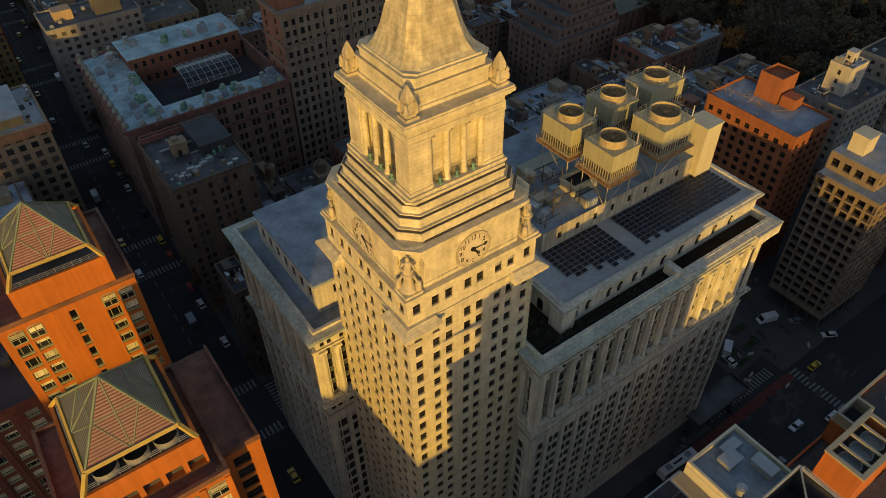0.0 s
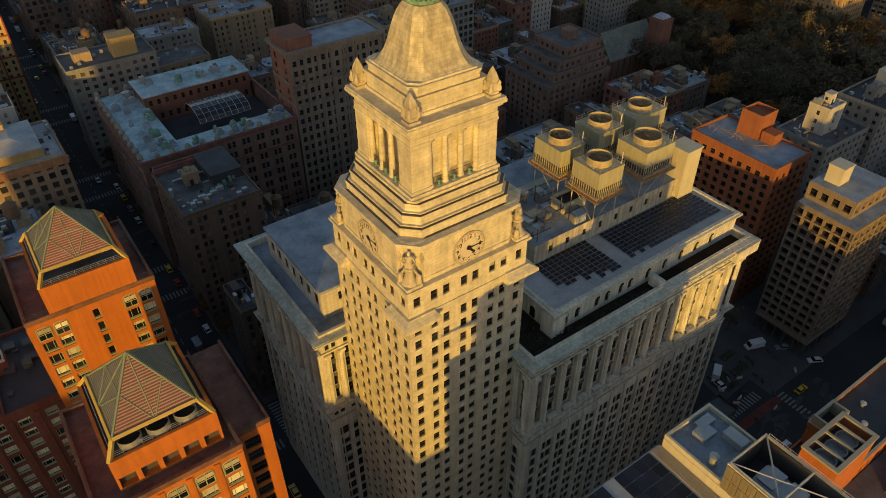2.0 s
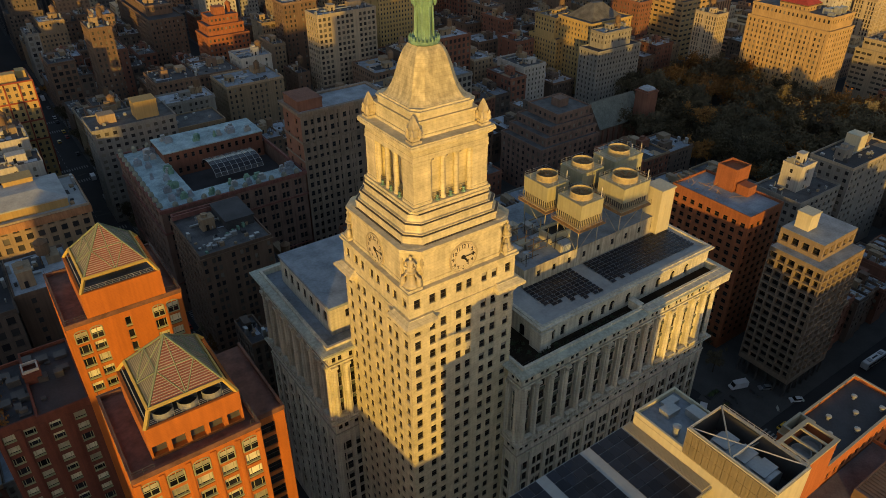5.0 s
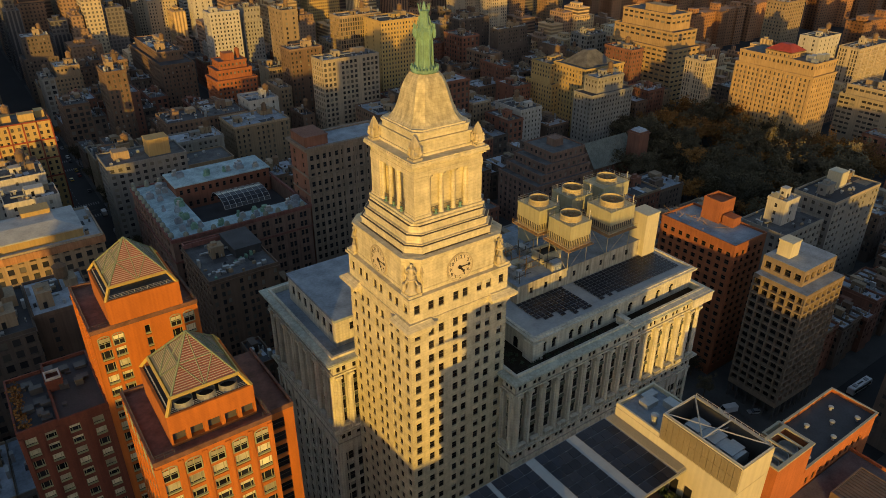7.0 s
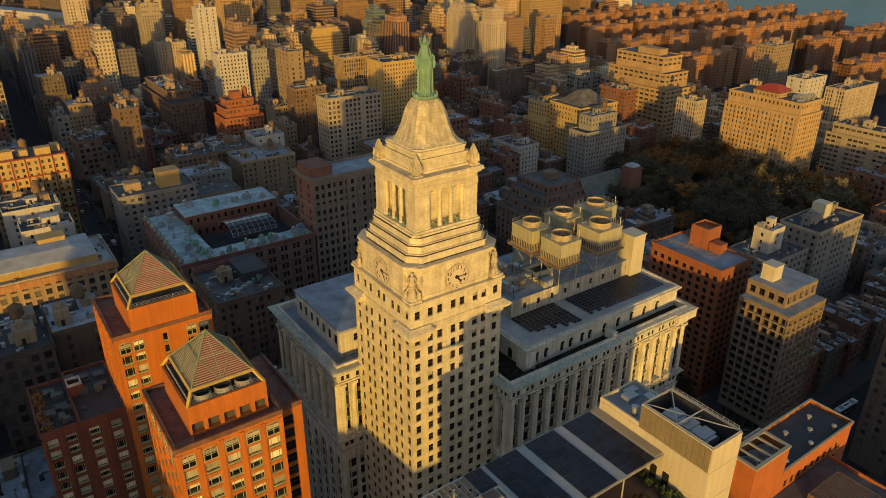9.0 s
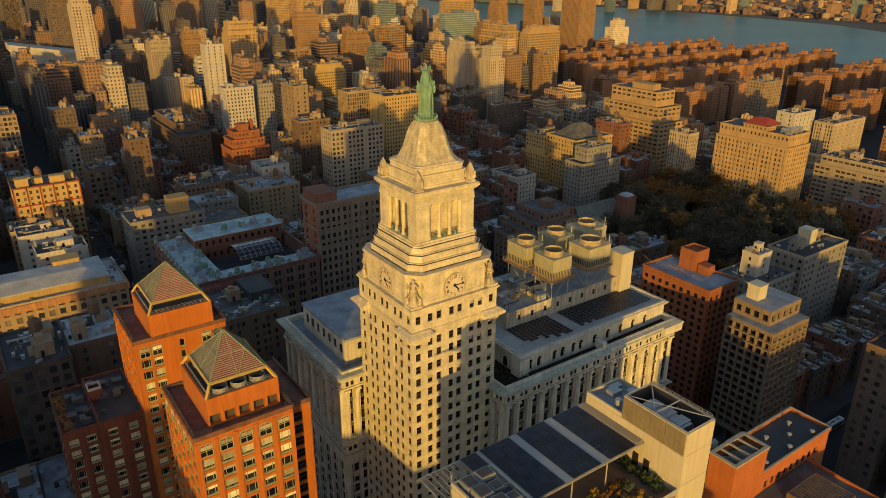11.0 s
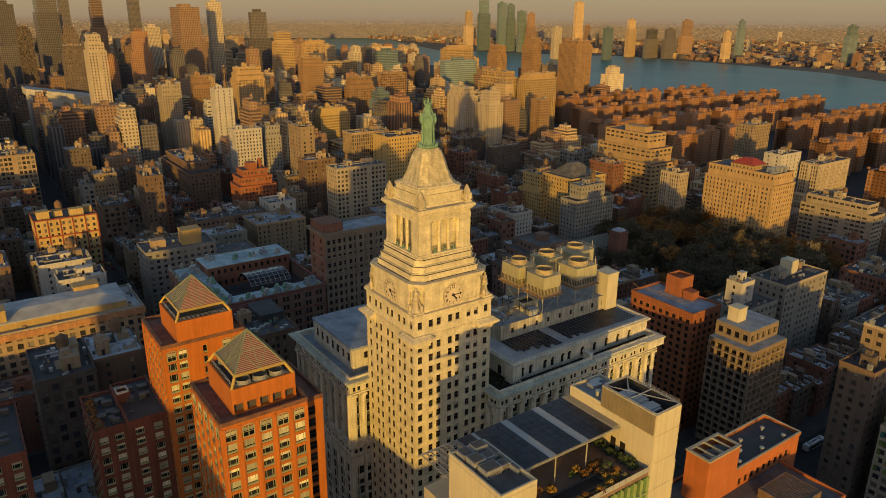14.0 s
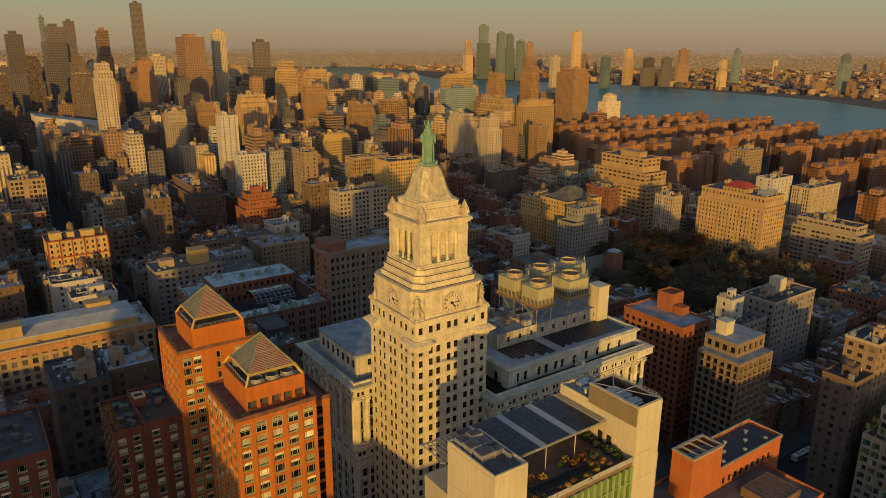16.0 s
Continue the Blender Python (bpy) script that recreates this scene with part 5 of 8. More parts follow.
    for k in range(4):
        lou = MB()
        p, q = Vector(ring[k]), Vector(ring[(k + 1) % 4])
        ap = Vector(apex)
        for i in range(nl):
            f0, f1 = i / nl, (i + 0.58) / nl
            if f1 > 0.97:
                continue
            l0, r0, l1, r1 = p.lerp(ap, f0), q.lerp(ap, f0), p.lerp(ap, f1), q.lerp(ap, f1)
            lou.face([tuple(v) for v in (l0, r0, r1, l1)])
            # pale strip paints the light seen in the gap between two slats
            f2 = min(f1 + 0.22 / nl, 0.985)
            if k % 2 == 0:
                lou.face([tuple(v) for v in (l1, r1, q.lerp(ap, f2), p.lerp(ap, f2))], 1)
        part("louvre_slats", lou, [SLATSHADE if k % 2 else LOUVRE, SLATGAP], t, "olive grey roof slats" if k % 2 else "red brown roof slats", kind="stuff")
    mb = MB()
    for k in range(4):
        p, q, ap = Vector(ring[k]), Vector(ring[(k + 1) % 4]), Vector(apex)
        mb.bar(tuple(p), tuple(ap), 0.26)
        m1 = p.lerp(q, 0.5)
        c = (p.lerp(ap, 0.5), q.lerp(ap, 0.5))
        mb.bar(tuple(m1), tuple(c[0]), 0.15)
        mb.bar(tuple(m1), tuple(c[1]), 0.15)
        mb.bar(tuple(c[0]), tuple(c[1]), 0.15)
        mb.bar(tuple(m1), tuple(ap), 0.13)
    part("pyramid_frame", mb, GREENST, t, "green steel pyramid frame")
    inn = MB()
    dn = 0.45
    rr = [(x * 1.0 + (mx - x) * 0.06, y + (my - y) * 0.06, z) for x, y, z in ring]
    for k in range(4):
        inn.face([rr[k], rr[(k + 1) % 4], (mx, my, 99.8 - dn)])
    part("pyramid_glazing", inn, material("dusty glazing", (0.36, 0.31, 0.25), 0.35, 0.3, 0.5, 3, 0.05), t)
    return t


brick_tower(-48.3, -3.3, -58.7, -13.4, -40.0, 6.6, 85.0, (-55.2, -11.0, -41.4, 4.6), False, "orange brick apartment tower with yellow-framed slatted pyramid")
brick_tower(-48.3, 36.0, -59.3, 28.6, -38.6, 49.0, 85.0, (-55.4, 28.6, -41.3, 44.2), True, "orange brick apartment tower with blank upper wall and pyramid")
# lower side block beside the front tower
mb = MB()
e = thing("apartment_block", (-40.0, -9.0, 0), "lower orange brick side block with terrace", "apartment block")
o = facade(mb, "s", -39.9, -9.0, 5.4, 0, 82.0, [(1.2, 3.6)], [(78 - 3 * k, 80.2 - 3 * k) for k in range(24)], 0.3)
mb.face([(-34.5, -9, 0), (-34.5, 10, 0), (-34.5, 10, 82), (-34.5, -9, 82)])
mb.face([(-34.5, 10, 0), (-39.9, 10, 0), (-39.9, 10, 82), (-34.5, 10, 82)])
mb.face([(-39.9, 10, 0), (-39.9, -9, 0), (-39.9, -9, 82), (-39.9, 10, 82)])
part("wall", mb, ZBRICK, e)
windows(o, e, 300)
mb = MB()
mb.box(-40.0, -9.1, 81.7, -34.4, 10.1, 82.0)
mb.box(-40.0, -9.1, 82.0, -34.4, -8.7, 82.7)
mb.box(-34.8, -8.7, 82.0, -34.4, 10.1, 82.7)
part("terrace", mb, ZTERR, e)


# the towers' brick again, with the blocks' shade put into a darker red
SHADEBR = material("dark red brick", (0.15, 0.048, 0.03), 0.85, 0.25, 0.2, 2.5, 0.25, course=0.3, streak=0.15)


def terrace_block(label, x0, x1, ys, y1, tops, cuts):
    """A stepped brick block: a stretch of south front for each cut, with sage windows and a planted roof."""
    b = thing("apartment_block", (x0, y1, 0), label, "apartment block")
    xs = [x0] + cuts + [x1]
    ops = []
    for k in range(len(xs) - 1):
        wall = MB()
        a, c, y0, zt = xs[k], xs[k + 1], ys[k], tops[k]
        rows = [(zt - 3.6 - 3.0 * i, zt - 1.5 - 3.0 * i) for i in range(int(zt / 3) - 2)]
        ops += facade(wall, "s", a, y0, c - a, 0, zt, spread(max(2, round((c - a) / 4.0)), c - a, 2.1, 0.2), rows, 0.3)
        o2 = facade(wall, "w", a, y1, y1 - y0, 0, zt, spread(max(2, round((y1 - y0) / 4.2)), y1 - y0, 2.1, 0.4) if k == 0 else [], rows if k == 0 else [], 0.3)
        ops += o2
        wall.face([(c, y0, 0), (c, y1, 0), (c, y1, zt), (c, y0, zt)])
        wall.face([(c, y1, 0), (a, y1, 0), (a, y1, zt), (c, y1, zt)])
        wall.kerb(a - 0.1, y0 - 0.1, c + 0.1, y1 + 0.1, zt - 0.2, zt + 0.9 - 0.02 * k, 0.4)
        part("wall", wall, SHADEBR, b, "dark red brick wall")
        mb = MB()
        mb.box(a + 0.2, y0 + 0.2, zt - 0.4, c - 0.2, y1 - 0.2, zt + 0.05)
        part("roof_terrace", mb, ROOFDK, b, "dark roof terrace")
        n = max(2, round((c - a) / 4.0))
        for i in range(n + 1):
            x = min(max(a + (c - a) * i / n, a + 0.4), c - 0.4)
            mb = MB()
            mb.box(x - 0.42, y0 - 0.2, 0, x + 0.42, y0 + 0.02, zt - 0.9)
            part("pier", mb, SHADEBR, b)
    rng = random.Random(int(x0))
    for k, ((x, y, z), w, h, side) in enumerate(sorted(ops, key=lambda q: -q[0][2])[:150]):
        ob = new("window", rng.choice(BAYW))
        ob.location = Vector((x, y, z)) - b.location
        ob.rotation_euler = (0, 0, TURN[side])
        ob.scale = (w / 2.1, 1, h / 2.3)
        ob.parent = b
    bits = MB()
    for k in range(26):
        x, y = rng.uniform(x0 + 1, x1 - 3), rng.uniform(max(ys) + 1, y1 - 3)
        z = tops[sum(x > q for q in cuts)]
        bits.box(x, y, z, x + rng.uniform(0.6, 2.6), y + rng.uniform(0.6, 2.2), z + rng.uniform(0.4, 1.5))
    part("roof_clutter", bits, DARKMT, b, kind="stuff")
    hx, hy = (x0 + x1) / 2 - 1, max(ys) + 9
    zt = tops[-1]
    mb = MB()
    mb.box(hx, hy, zt, hx + 3.2, hy + 3.4, zt + 2.4)
    mb.kerb(hx - 0.15, hy - 0.15, hx + 3.35, hy + 3.55, zt + 2.4, zt + 2.9, 0.5)
    part("stair_hut", mb, SHADEBR, b)
    mb = MB()
    mb.kerb(hx + 0.1, hy + 0.1, hx + 3.1, hy + 3.3, zt + 2.9, zt + 3.5, 0.3)
    part("hut_coping", mb, WHITE, b)
    pl = MB()
    for k in range(420):
        q = Vector((x0 + 1.2 + rng.gauss(0.4, 0.7), rng.uniform(ys[0] + 1, y1 - 2), tops[0] + abs(rng.gauss(0.6, 0.5))))
        u = Vector((rng.gauss(0, 1), rng.gauss(0, 1), rng.gauss(0, 1))).normalized() * 0.3
        v = u.orthogonal().normalized() * 0.24
        pl.face([tuple(q - u), tuple(q - v), tuple(q + u), tuple(q + v)])
    part("terrace_planting", pl, LEAFB if x0 > -90 else LEAFA, b, "autumn planting on the terrace", kind="stuff")
    return b


terrace_block("dark red brick block with sage windows and terrace", -76.5, -59.45, [34.0, 31.6], 54.0, [64.0, 65.4], [-68.8])
terrace_block("red brick block with a cluttered dark roof terrace", -132.0, -91.0, [33.0, 33.4, 33.0], 60.0, [62.0, 65.5, 65.0], [-118.0, -104.0])

# ---- buildings with recessed windows ----
BOOK = {}
TAKEN = [(-17, -16, 75, 48), (-60, -15, -34, 50), (-78, 30, -59, 63), (-133, 32, -90, 61)]
WORD = {"tan": "tan brick", "pale": "pale brick", "yellow": "yellow brick", "buff": "buff brick", "rust": "rust brown brick", "red": "red brick", "brown": "brown brick", "dark": "dark brick", "grey": "grey stone", "white": "white painted", "orange": "orange red brick"}


STYLE = {"apt": (1.15, 1.65, 2.6, 3.05, 0.25), "loft": (2.2, 2.3, 3.4, 3.7, 0.35), "strip": (3.1, 1.5, 3.4, 3.3, 0.4), "fin": (1.3, 2.4, 2.1, 3.1, 0.5), "blank": (1.3, 1.7, 6.0, 3.3, 0.2), "grid": (2.2, 2.0, 3.0, 3.2, 0.6), "pair": (1.1, 1.8, 2.1, 3.1, 0.25), "flat": (1.6, 1.6, 3.3, 3.3, 0.3)}


def tiers_of(w, d, h, style, seed, rng):
    """Stacked blocks of a house: x0, y0, x1, y1 and top of each."""
    if style in ("blank", "flat") or min(w, d) < 14 or h < 38 or rng.random() < 0.35:
        return [(0, 0, w, d, h)]
    a = rng.uniform(0.08, 0.2) * w
    c = rng.uniform(0.08, 0.2) * d
    z1 = h - 3.2 * rng.choice([2, 3, 4, 5])
    out = [(0, 0, w, d, z1)]
    if h > 56 and rng.random() < 0.6:
        out.append((a * 0.5, c * 0.5, w - a * 0.4, d - c * 0.3, z1 + (h - z1) * 0.5))
    out.append((a, c, w - a * rng.choice([0, 1]), d - c * 0.5, h))
    return out


def roof_clutter(x0, y0, x1, y1, h, rng, hut, bits, tank):
    """Stair huts, chimneys, vents, ducts, hatches and, where wanted, a water tank on one roof."""
    w, d = x1 - x0, y1 - y0
    for k in range(1):
        bw, bd, bh = min(w * 0.34, rng.uniform(3, 7.5)), min(d * 0.34, rng.uniform(3, 6.5)), rng.uniform(2.6, 5.2)
        bx, by = x0 + rng.uniform(0.12, 0.52) * w, y0 + rng.uniform(0.15, 0.55) * d
        hut.box(bx, by, h, bx + bw, by + bd, h + bh)
        hut.box(bx - 0.15, by - 0.15, h + bh - 0.25, bx + bw + 0.15, by + bd + 0.15, h + bh + 0.05)
        hut.box(bx + bw * 0.3, by - 0.08, h, bx + bw * 0.3 + 1.0, by, h + 2.1, 1)
        hut.box(bx - 0.06, by + bd * 0.4, h + bh * 0.4, bx, by + bd * 0.4 + 1.0, h + bh * 0.4 + 1.1, 1)
        if bh > 3.6 and min(bw, bd) > 3:
            hut.box(bx + bw * 0.2, by + bd * 0.3, h + bh, bx + bw * 0.6, by + bd * 0.8, h + bh + rng.uniform(0.8, 1.8))
    if w * d > 260:
        bits.box(x0 + w * 0.66, y0 + d * 0.6, h, x0 + w * 0.88, y0 + d * 0.85, h + rng.uniform(2.2, 3.6), 2)
    for k in range(4):       # patches of newer and older roofing
        a, c = rng.uniform(0.12, 0.35) * w, rng.uniform(0.12, 0.35) * d
        x, y = rng.uniform(x0 + 0.6, x1 - a - 0.6), rng.uniform(y0 + 0.6, y1 - c - 0.6)
        bits.box(x, y, h, x + a, y + c, h + 0.03 + k * 0.012, [1, 3, 1, 2][k])
    for k in range(int(4 + w * d / 40)):
        x, y, s = rng.uniform(x0 + 0.8, x1 - 2), rng.uniform(y0 + 0.8, y1 - 2), rng.uniform(0.5, 1.5)
        bits.box(x, y, h, x + s, y + s * rng.uniform(0.6, 1.4), h + rng.uniform(0.4, 1.4), rng.choice([0, 0, 1, 2]))
    for k in range(3):
        x, y = rng.uniform(x0 + 1, x1 - 1), rng.uniform(y0 + 1, y1 - 1)
        cyl(bits, x, y, h, h + rng.uniform(1.0, 2.6), 0.2, 6)
    y = y0 + rng.uniform(0.2, 0.8) * d
    bits.box(x0 + w * 0.15, y, h + 0.3, x0 + w * rng.uniform(0.4, 0.9), y + 0.6, h + 0.85)
    for k in range(2):       # chimneys on the party walls
        x = rng.choice([x0 + 0.4, x1 - 1.3])
        y = y0 + rng.uniform(0.1, 0.8) * d
        bits.box(x, y, h, x + 0.9, y + 1.6, h + rng.uniform(1.8, 3.2))
    tx, ty = x0 + rng.uniform(0.6, 0.8) * w, y0 + rng.uniform(0.35, 0.7) * d
    tz, r = h + rng.uniform(2.6, 5.0), rng.uniform(1.5, 2.0)
    for a in (-1, 1):
        for c in (-1, 1):
            tank.bar((tx + a * r * 0.65, ty + c * r * 0.65, h), (tx + a * r * 0.65, ty + c * r * 0.65, tz), 0.2)
    tank.lathe(tx, ty, [(r, tz), (r * 0.97, tz + 3.6), (r * 1.08, tz + 3.6), (0.1, tz + 5.0)], 14)


def shell(w, d, h, style, seed):
    key = (w, d, h, style, seed)
    if key in BOOK:
        return BOOK[key]
    rng = random.Random(int(w * 131 + d * 37 + h * 11) + seed * 7)
    wall, pane, par, roof, hut, bits, tank, sill = (MB() for _ in range(8))
    fw, fh, pu, pz, dep = STYLE[style]
    k_ = rng.uniform(0.9, 1.12)
    fw, pu = fw * rng.uniform(0.85, 1.1), pu * k_
    steps = tiers_of(w, d, h, style, seed, rng)
    zb = 0.0
    plain_west = style in ("apt", "pair") and rng.random() < 0.35
    for n_, (x0, y0, x1, y1, zt) in enumerate(steps):
        nz = max(1, int((zt - zb - (3.0 if n_ == 0 else 0.8)) / pz))
        rows = [(zt - 1.3 - fh - pz * k, zt - 1.3 - pz * k) for k in range(nz) if zt - 1.3 - fh - pz * k > zb + 0.3]
        for side in "swne":
            L = (x1 - x0) if side in "sn" else (y1 - y0)
            ox, oy = {"s": (x0, y0), "w": (x0, y1), "n": (x1, y1), "e": (x1, y0)}[side]
            n = max(1, int(L / pu))
            cols = spread(n, L, min(fw, L / n * 0.8), 0.3)
            if style == "pair":
                cols = [(a + (0.25 if q % 2 else -0.25), b_ + (0.25 if q % 2 else -0.25)) for q, (a, b_) in enumerate(cols)]
                cols = [c for c in cols if c[0] > 0.1 and c[1] < L - 0.1]
            if side == "w" and plain_west:
                cols = cols[1::4]
            elif n > 5 and rng.random() < 0.3:
                cols = [c for q, c in enumerate(cols) if q % 5 != 3]
            o = facade(wall, side, ox, oy, L, zb if n_ == 0 else zb - 0.3, zt, cols, rows if side in "sw" else [], dep)
            (ux, uy), (nx, ny) = FACES[side]
            for (x, y, z), ww, hh, sd in o:
                pane.face([(x - ux * ww / 2, y - uy * ww / 2, z - hh / 2), (x + ux * ww / 2, y + uy * ww / 2, z - hh / 2), (x + ux * ww / 2, y + uy * ww / 2, z + hh / 2), (x - ux * ww / 2, y - uy * ww / 2, z + hh / 2)])
                if style in ("apt", "pair", "loft") and side in "sw":      # sills
                    cx, cy = x + nx * dep, y + ny * dep
                    ex, ey = abs(ux) * (ww / 2 + 0.12) + abs(nx) * 0.14, abs(uy) * (ww / 2 + 0.12) + abs(ny) * 0.14
                    wall.box(cx - ex, cy - ey, z - hh / 2 - 0.22, cx + ex, cy + ey, z - hh / 2)
        last = n_ == len(steps) - 1
        (par if last else wall).kerb(x0 - 0.12, y0 - 0.12, x1 + 0.12, y1 + 0.12, zt - 0.3, zt + 0.85, 0.35)
        if style in ("apt", "loft", "pair"):
            wall.kerb(x0 - 0.4, y0 - 0.4, x1 + 0.4, y1 + 0.4, zt - 0.75, zt - 0.3, 0.6)
            if zt - zb > 14 and seed % 2 == 0:
                wall.kerb(x0 - 0.16, y0 - 0.16, x1 + 0.16, y1 + 0.16, zt - 1.2 - pz * 2, zt - 0.95 - pz * 2, 0.3)
        (roof if last else bits).box(x0 + 0.3, y0 + 0.3, zt - 0.4, x1 - 0.3, y1 - 0.3, zt + 0.02, 0 if last else 1)
        zb = zt
    x0, y0, x1, y1, zt = steps[-1]
    roof_clutter(x0, y0, x1, y1, h, rng, hut, bits, tank)
    BOOK[key] = {"raw": [wall, pane, par, roof, hut, bits, tank, sill], "done": {}}
    return BOOK[key]


ROOFS = [ROOFBL, ROOFGR, ROOFDK, ROOFGR, ROOFPA]
TANKW = material("weathered tank wood", (0.16, 0.10, 0.06), 0.85, 0.25, 0.4, 3, 0.3, rand=0.2)


def building(x, y, w, d, h, col, style="apt", seed=0, tank=None, label="", name="apartment_building", full=True, roofing=None):
    book = shell(w, d, h, style, seed)
    roofm = ROOFS[(int(x * 7 + y * 3) + seed) % 5]
    roofm = roofing or roofm
    hutm = WALLS[col] if seed % 3 else WALLS["tan" if col in ("dark", "brown", "red") else col]
    trim = {"red": "tan", "brown": "brown", "dark": "brown", "orange": "pale", "tan": "pale", "grey": "pale"}.get(col, col) if seed % 3 == 1 else col
    mats = [WALLS[col], PANES, WALLS[trim], roofm, hutm, METAL, TANKW, WALLS[trim]]
    names = ["wall", "window_panes", "parapet", "roof", "roof_hut", "roof_vents", "water_tank", "window_sills"]
    t = thing(name, (x, y, 0.16), label or "%s %s with windowed walls and flat roof" % (WORD[col], {"loft": "loft building", "strip": "block", "fin": "slab", "blank": "building", "grid": "flats"}.get(style, "apartment house")), "building")
    joined = y > 330 or x > 330
    for k, nm in enumerate(names):
        if nm in ("roof_vents", "roof_hut") and joined:
            continue
        if nm == "water_tank" and not (tank if tank is not None else (seed % 3 == 0 and h > 20)):
            continue
        if nm == "window_sills" and not book["raw"][k].f:
            continue
        if not full and nm in ("roof_vents", "window_sills", "window_panes", "roof_hut"):
            continue
        mt = mats[k]
        mk = (k, mt.name, hutm.name if joined else "")
        if nm == "roof" and joined and full and mk not in book["done"]:
            both = MB()
            both.add(book["raw"][3])
            both.add(book["raw"][5], 1)
            both.add(book["raw"][4], 5)
            book["done"][mk] = both.mesh(nm, [mt, METAL, ROOFDK, WALLS["tan"], ROOFPA, hutm, BLACK])
        if mk not in book["done"]:
            book["done"][mk] = book["raw"][k].mesh(nm, [mt, BLACK] if nm == "roof_hut" else [METAL, ROOFDK, WALLS["tan"], ROOFPA] if nm == "roof_vents" else [mt])
        o = new(nm, book["done"][mk])
        o.parent = t
        if nm in ("window_panes", "roof_vents", "window_sills"):
            o["kind"] = "stuff"
    TAKEN.append((x, y, x + w, y + d))
    return t


FARBOOK = {}


FILL = {c: MB() for c in FARW}


def far_fill(x, y, w, d, h, col, rng):
    """One more house in the joined far city."""
    mb = FILL[col]
    mb.box(x, y, 0, x + w, y + d, h, bottom=False)
    z = h
    if h > 34 and rng.random() < 0.55:
        a, c = w * rng.uniform(0.08, 0.2), d * rng.uniform(0.08, 0.2)
        z = h + rng.uniform(5, 12)
        mb.box(x + a, y + c, h, x + w - a * rng.choice([0, 1]), y + d - c, z, bottom=False)
    mb.box(x + w * 0.3, y + d * 0.3, z, x + w * rng.uniform(0.5, 0.7), y + d * 0.7, z + rng.uniform(2.5, 5), bottom=False)
    for k in range(3):
        q, r = x + w * rng.uniform(0.15, 0.8), y + d * rng.uniform(0.15, 0.8)
        mb.box(q, r, z, q + rng.uniform(1, 3), r + rng.uniform(1, 3), z + rng.uniform(1, 2.6), bottom=False)
    h = z
    if rng.random() < 0.35:
        cyl(mb, x + w * 0.8, y + d * 0.6, h + 2, h + 6, 1.8, 8)


RISE = {"tan": "buff", "pale": "pale", "brown": "rust", "red": "rust", "dark": "dark"}


def far_building(x, y, w, d, h, col, name="far_building"):
    key = (w, d, h, col)
    if col in RISE and y < 1250 and x < 1200:
        style = ("grid", "apt", "pair", "fin", "apt")[int(x + y) % 5]
        return building(x, y, w, d, h, RISE[col], style, int(x) % 7, False, "tall %s apartment tower with windows in low sun" % WORD[RISE[col]], "apartment_tower")
    if key not in FARBOOK:
        rng = random.Random(w * 31 + d * 7 + h)
        shaft, crown, hut = MB(), MB(), MB()
        k = 1.0      # share of the height that the shaft takes
        if h > 50 and rng.random() < 0.5:
            k = rng.uniform(0.6, 0.85)
            crown.box(w * 0.12, d * 0.12, h * k, w * 0.88, d * 0.88, h, bottom=False)
        shaft.box(0, 0, 0, w, d, h * k, bottom=False)
        hut.box(w * 0.3, d * 0.3, h, w * 0.65, d * 0.7, h + min(6, 3 + h * 0.03), bottom=False)
        FARBOOK[key] = [(n, m.mesh(n, [FARW[col]])) for n, m in (("shaft", shaft), ("crown", crown), ("roof_hut", hut)) if m.f]
    TAKEN.append((x, y, x + w, y + d))
    nm = {"stuy": "brick", "glass": "glass"}.get(col, col)
    t = thing(name, (x, y, 0), "distant %s high-rise building in low sun" % nm if h > 40 else "distant %s low city building" % nm, "building")
    for n, me in FARBOOK[key]:
        o = new(n, me)
        o.parent = t
    return t


# ---- named neighbours ----
building(6, 343, 12, 21, 60, "brown", "apt")
building(-66, 495, 25, 28, 56, "tan", "loft")
building(-17, 531, 24, 22, 50, "dark", "apt")
building(3, 745, 41, 24, 60, "tan", "apt")
building(64, 727, 23, 16, 57, "tan", "apt")
building(109, 696, 21, 23, 84, "pale", "apt")
building(142, 612, 19, 16, 86, "white", "blank")
building(149, 668, 19, 16, 68, "white", "strip")
building(107, 640, 28, 16, 52, "pale", "apt")
building(58, 427, 24, 88, 46, "brown", "apt")
building(109, 462, 24, 16, 66, "white", "apt")
building(138, 470, 16, 16, 66, "grey", "apt")
building(136, 385, 12, 24, 76, "tan", "blank")
building(125, 352, 24, 16, 56, "brown", "apt")
building(122, 296, 40, 16, 60, "pale", "grid", 1)
building(174, 371, 35, 16, 70, "tan", "fin")
building(189, 338, 35, 25, 70, "yellow", "apt")
building(247, 582, 36, 16, 62, "yellow", "apt")
building(55, 275, 33, 25, 36, "tan", "apt")
building(20, 268, 26, 16, 36, "grey", "apt")
building(76, 306, 19, 19, 40, "white", "blank")
building(-70, 262, 26, 16, 40, "tan", "apt")
building(358, 190, 12, 17, 48, "pale", "fin")
building(420, 74, 17, 52, 38, "pale", "strip")
building(269, 246, 28, 27, 46, "yellow", "apt")
building(261, 201, 38, 16, 47, "grey", "apt")
building(558, 256, 30, 19, 60, "tan", "apt")
building(476, 177, 30, 16, 52, "white", "blank")
building(502, 158, 52, 16, 44, "pale", "fin")
building(328, 384, 42, 16, 40, "dark", "apt")
building(329, 435, 35, 16, 42, "dark", "apt")
building(225, 227, 18, 26, 28, "white", "apt")
far_building(544, 616, 24, 66, 87, "tan")
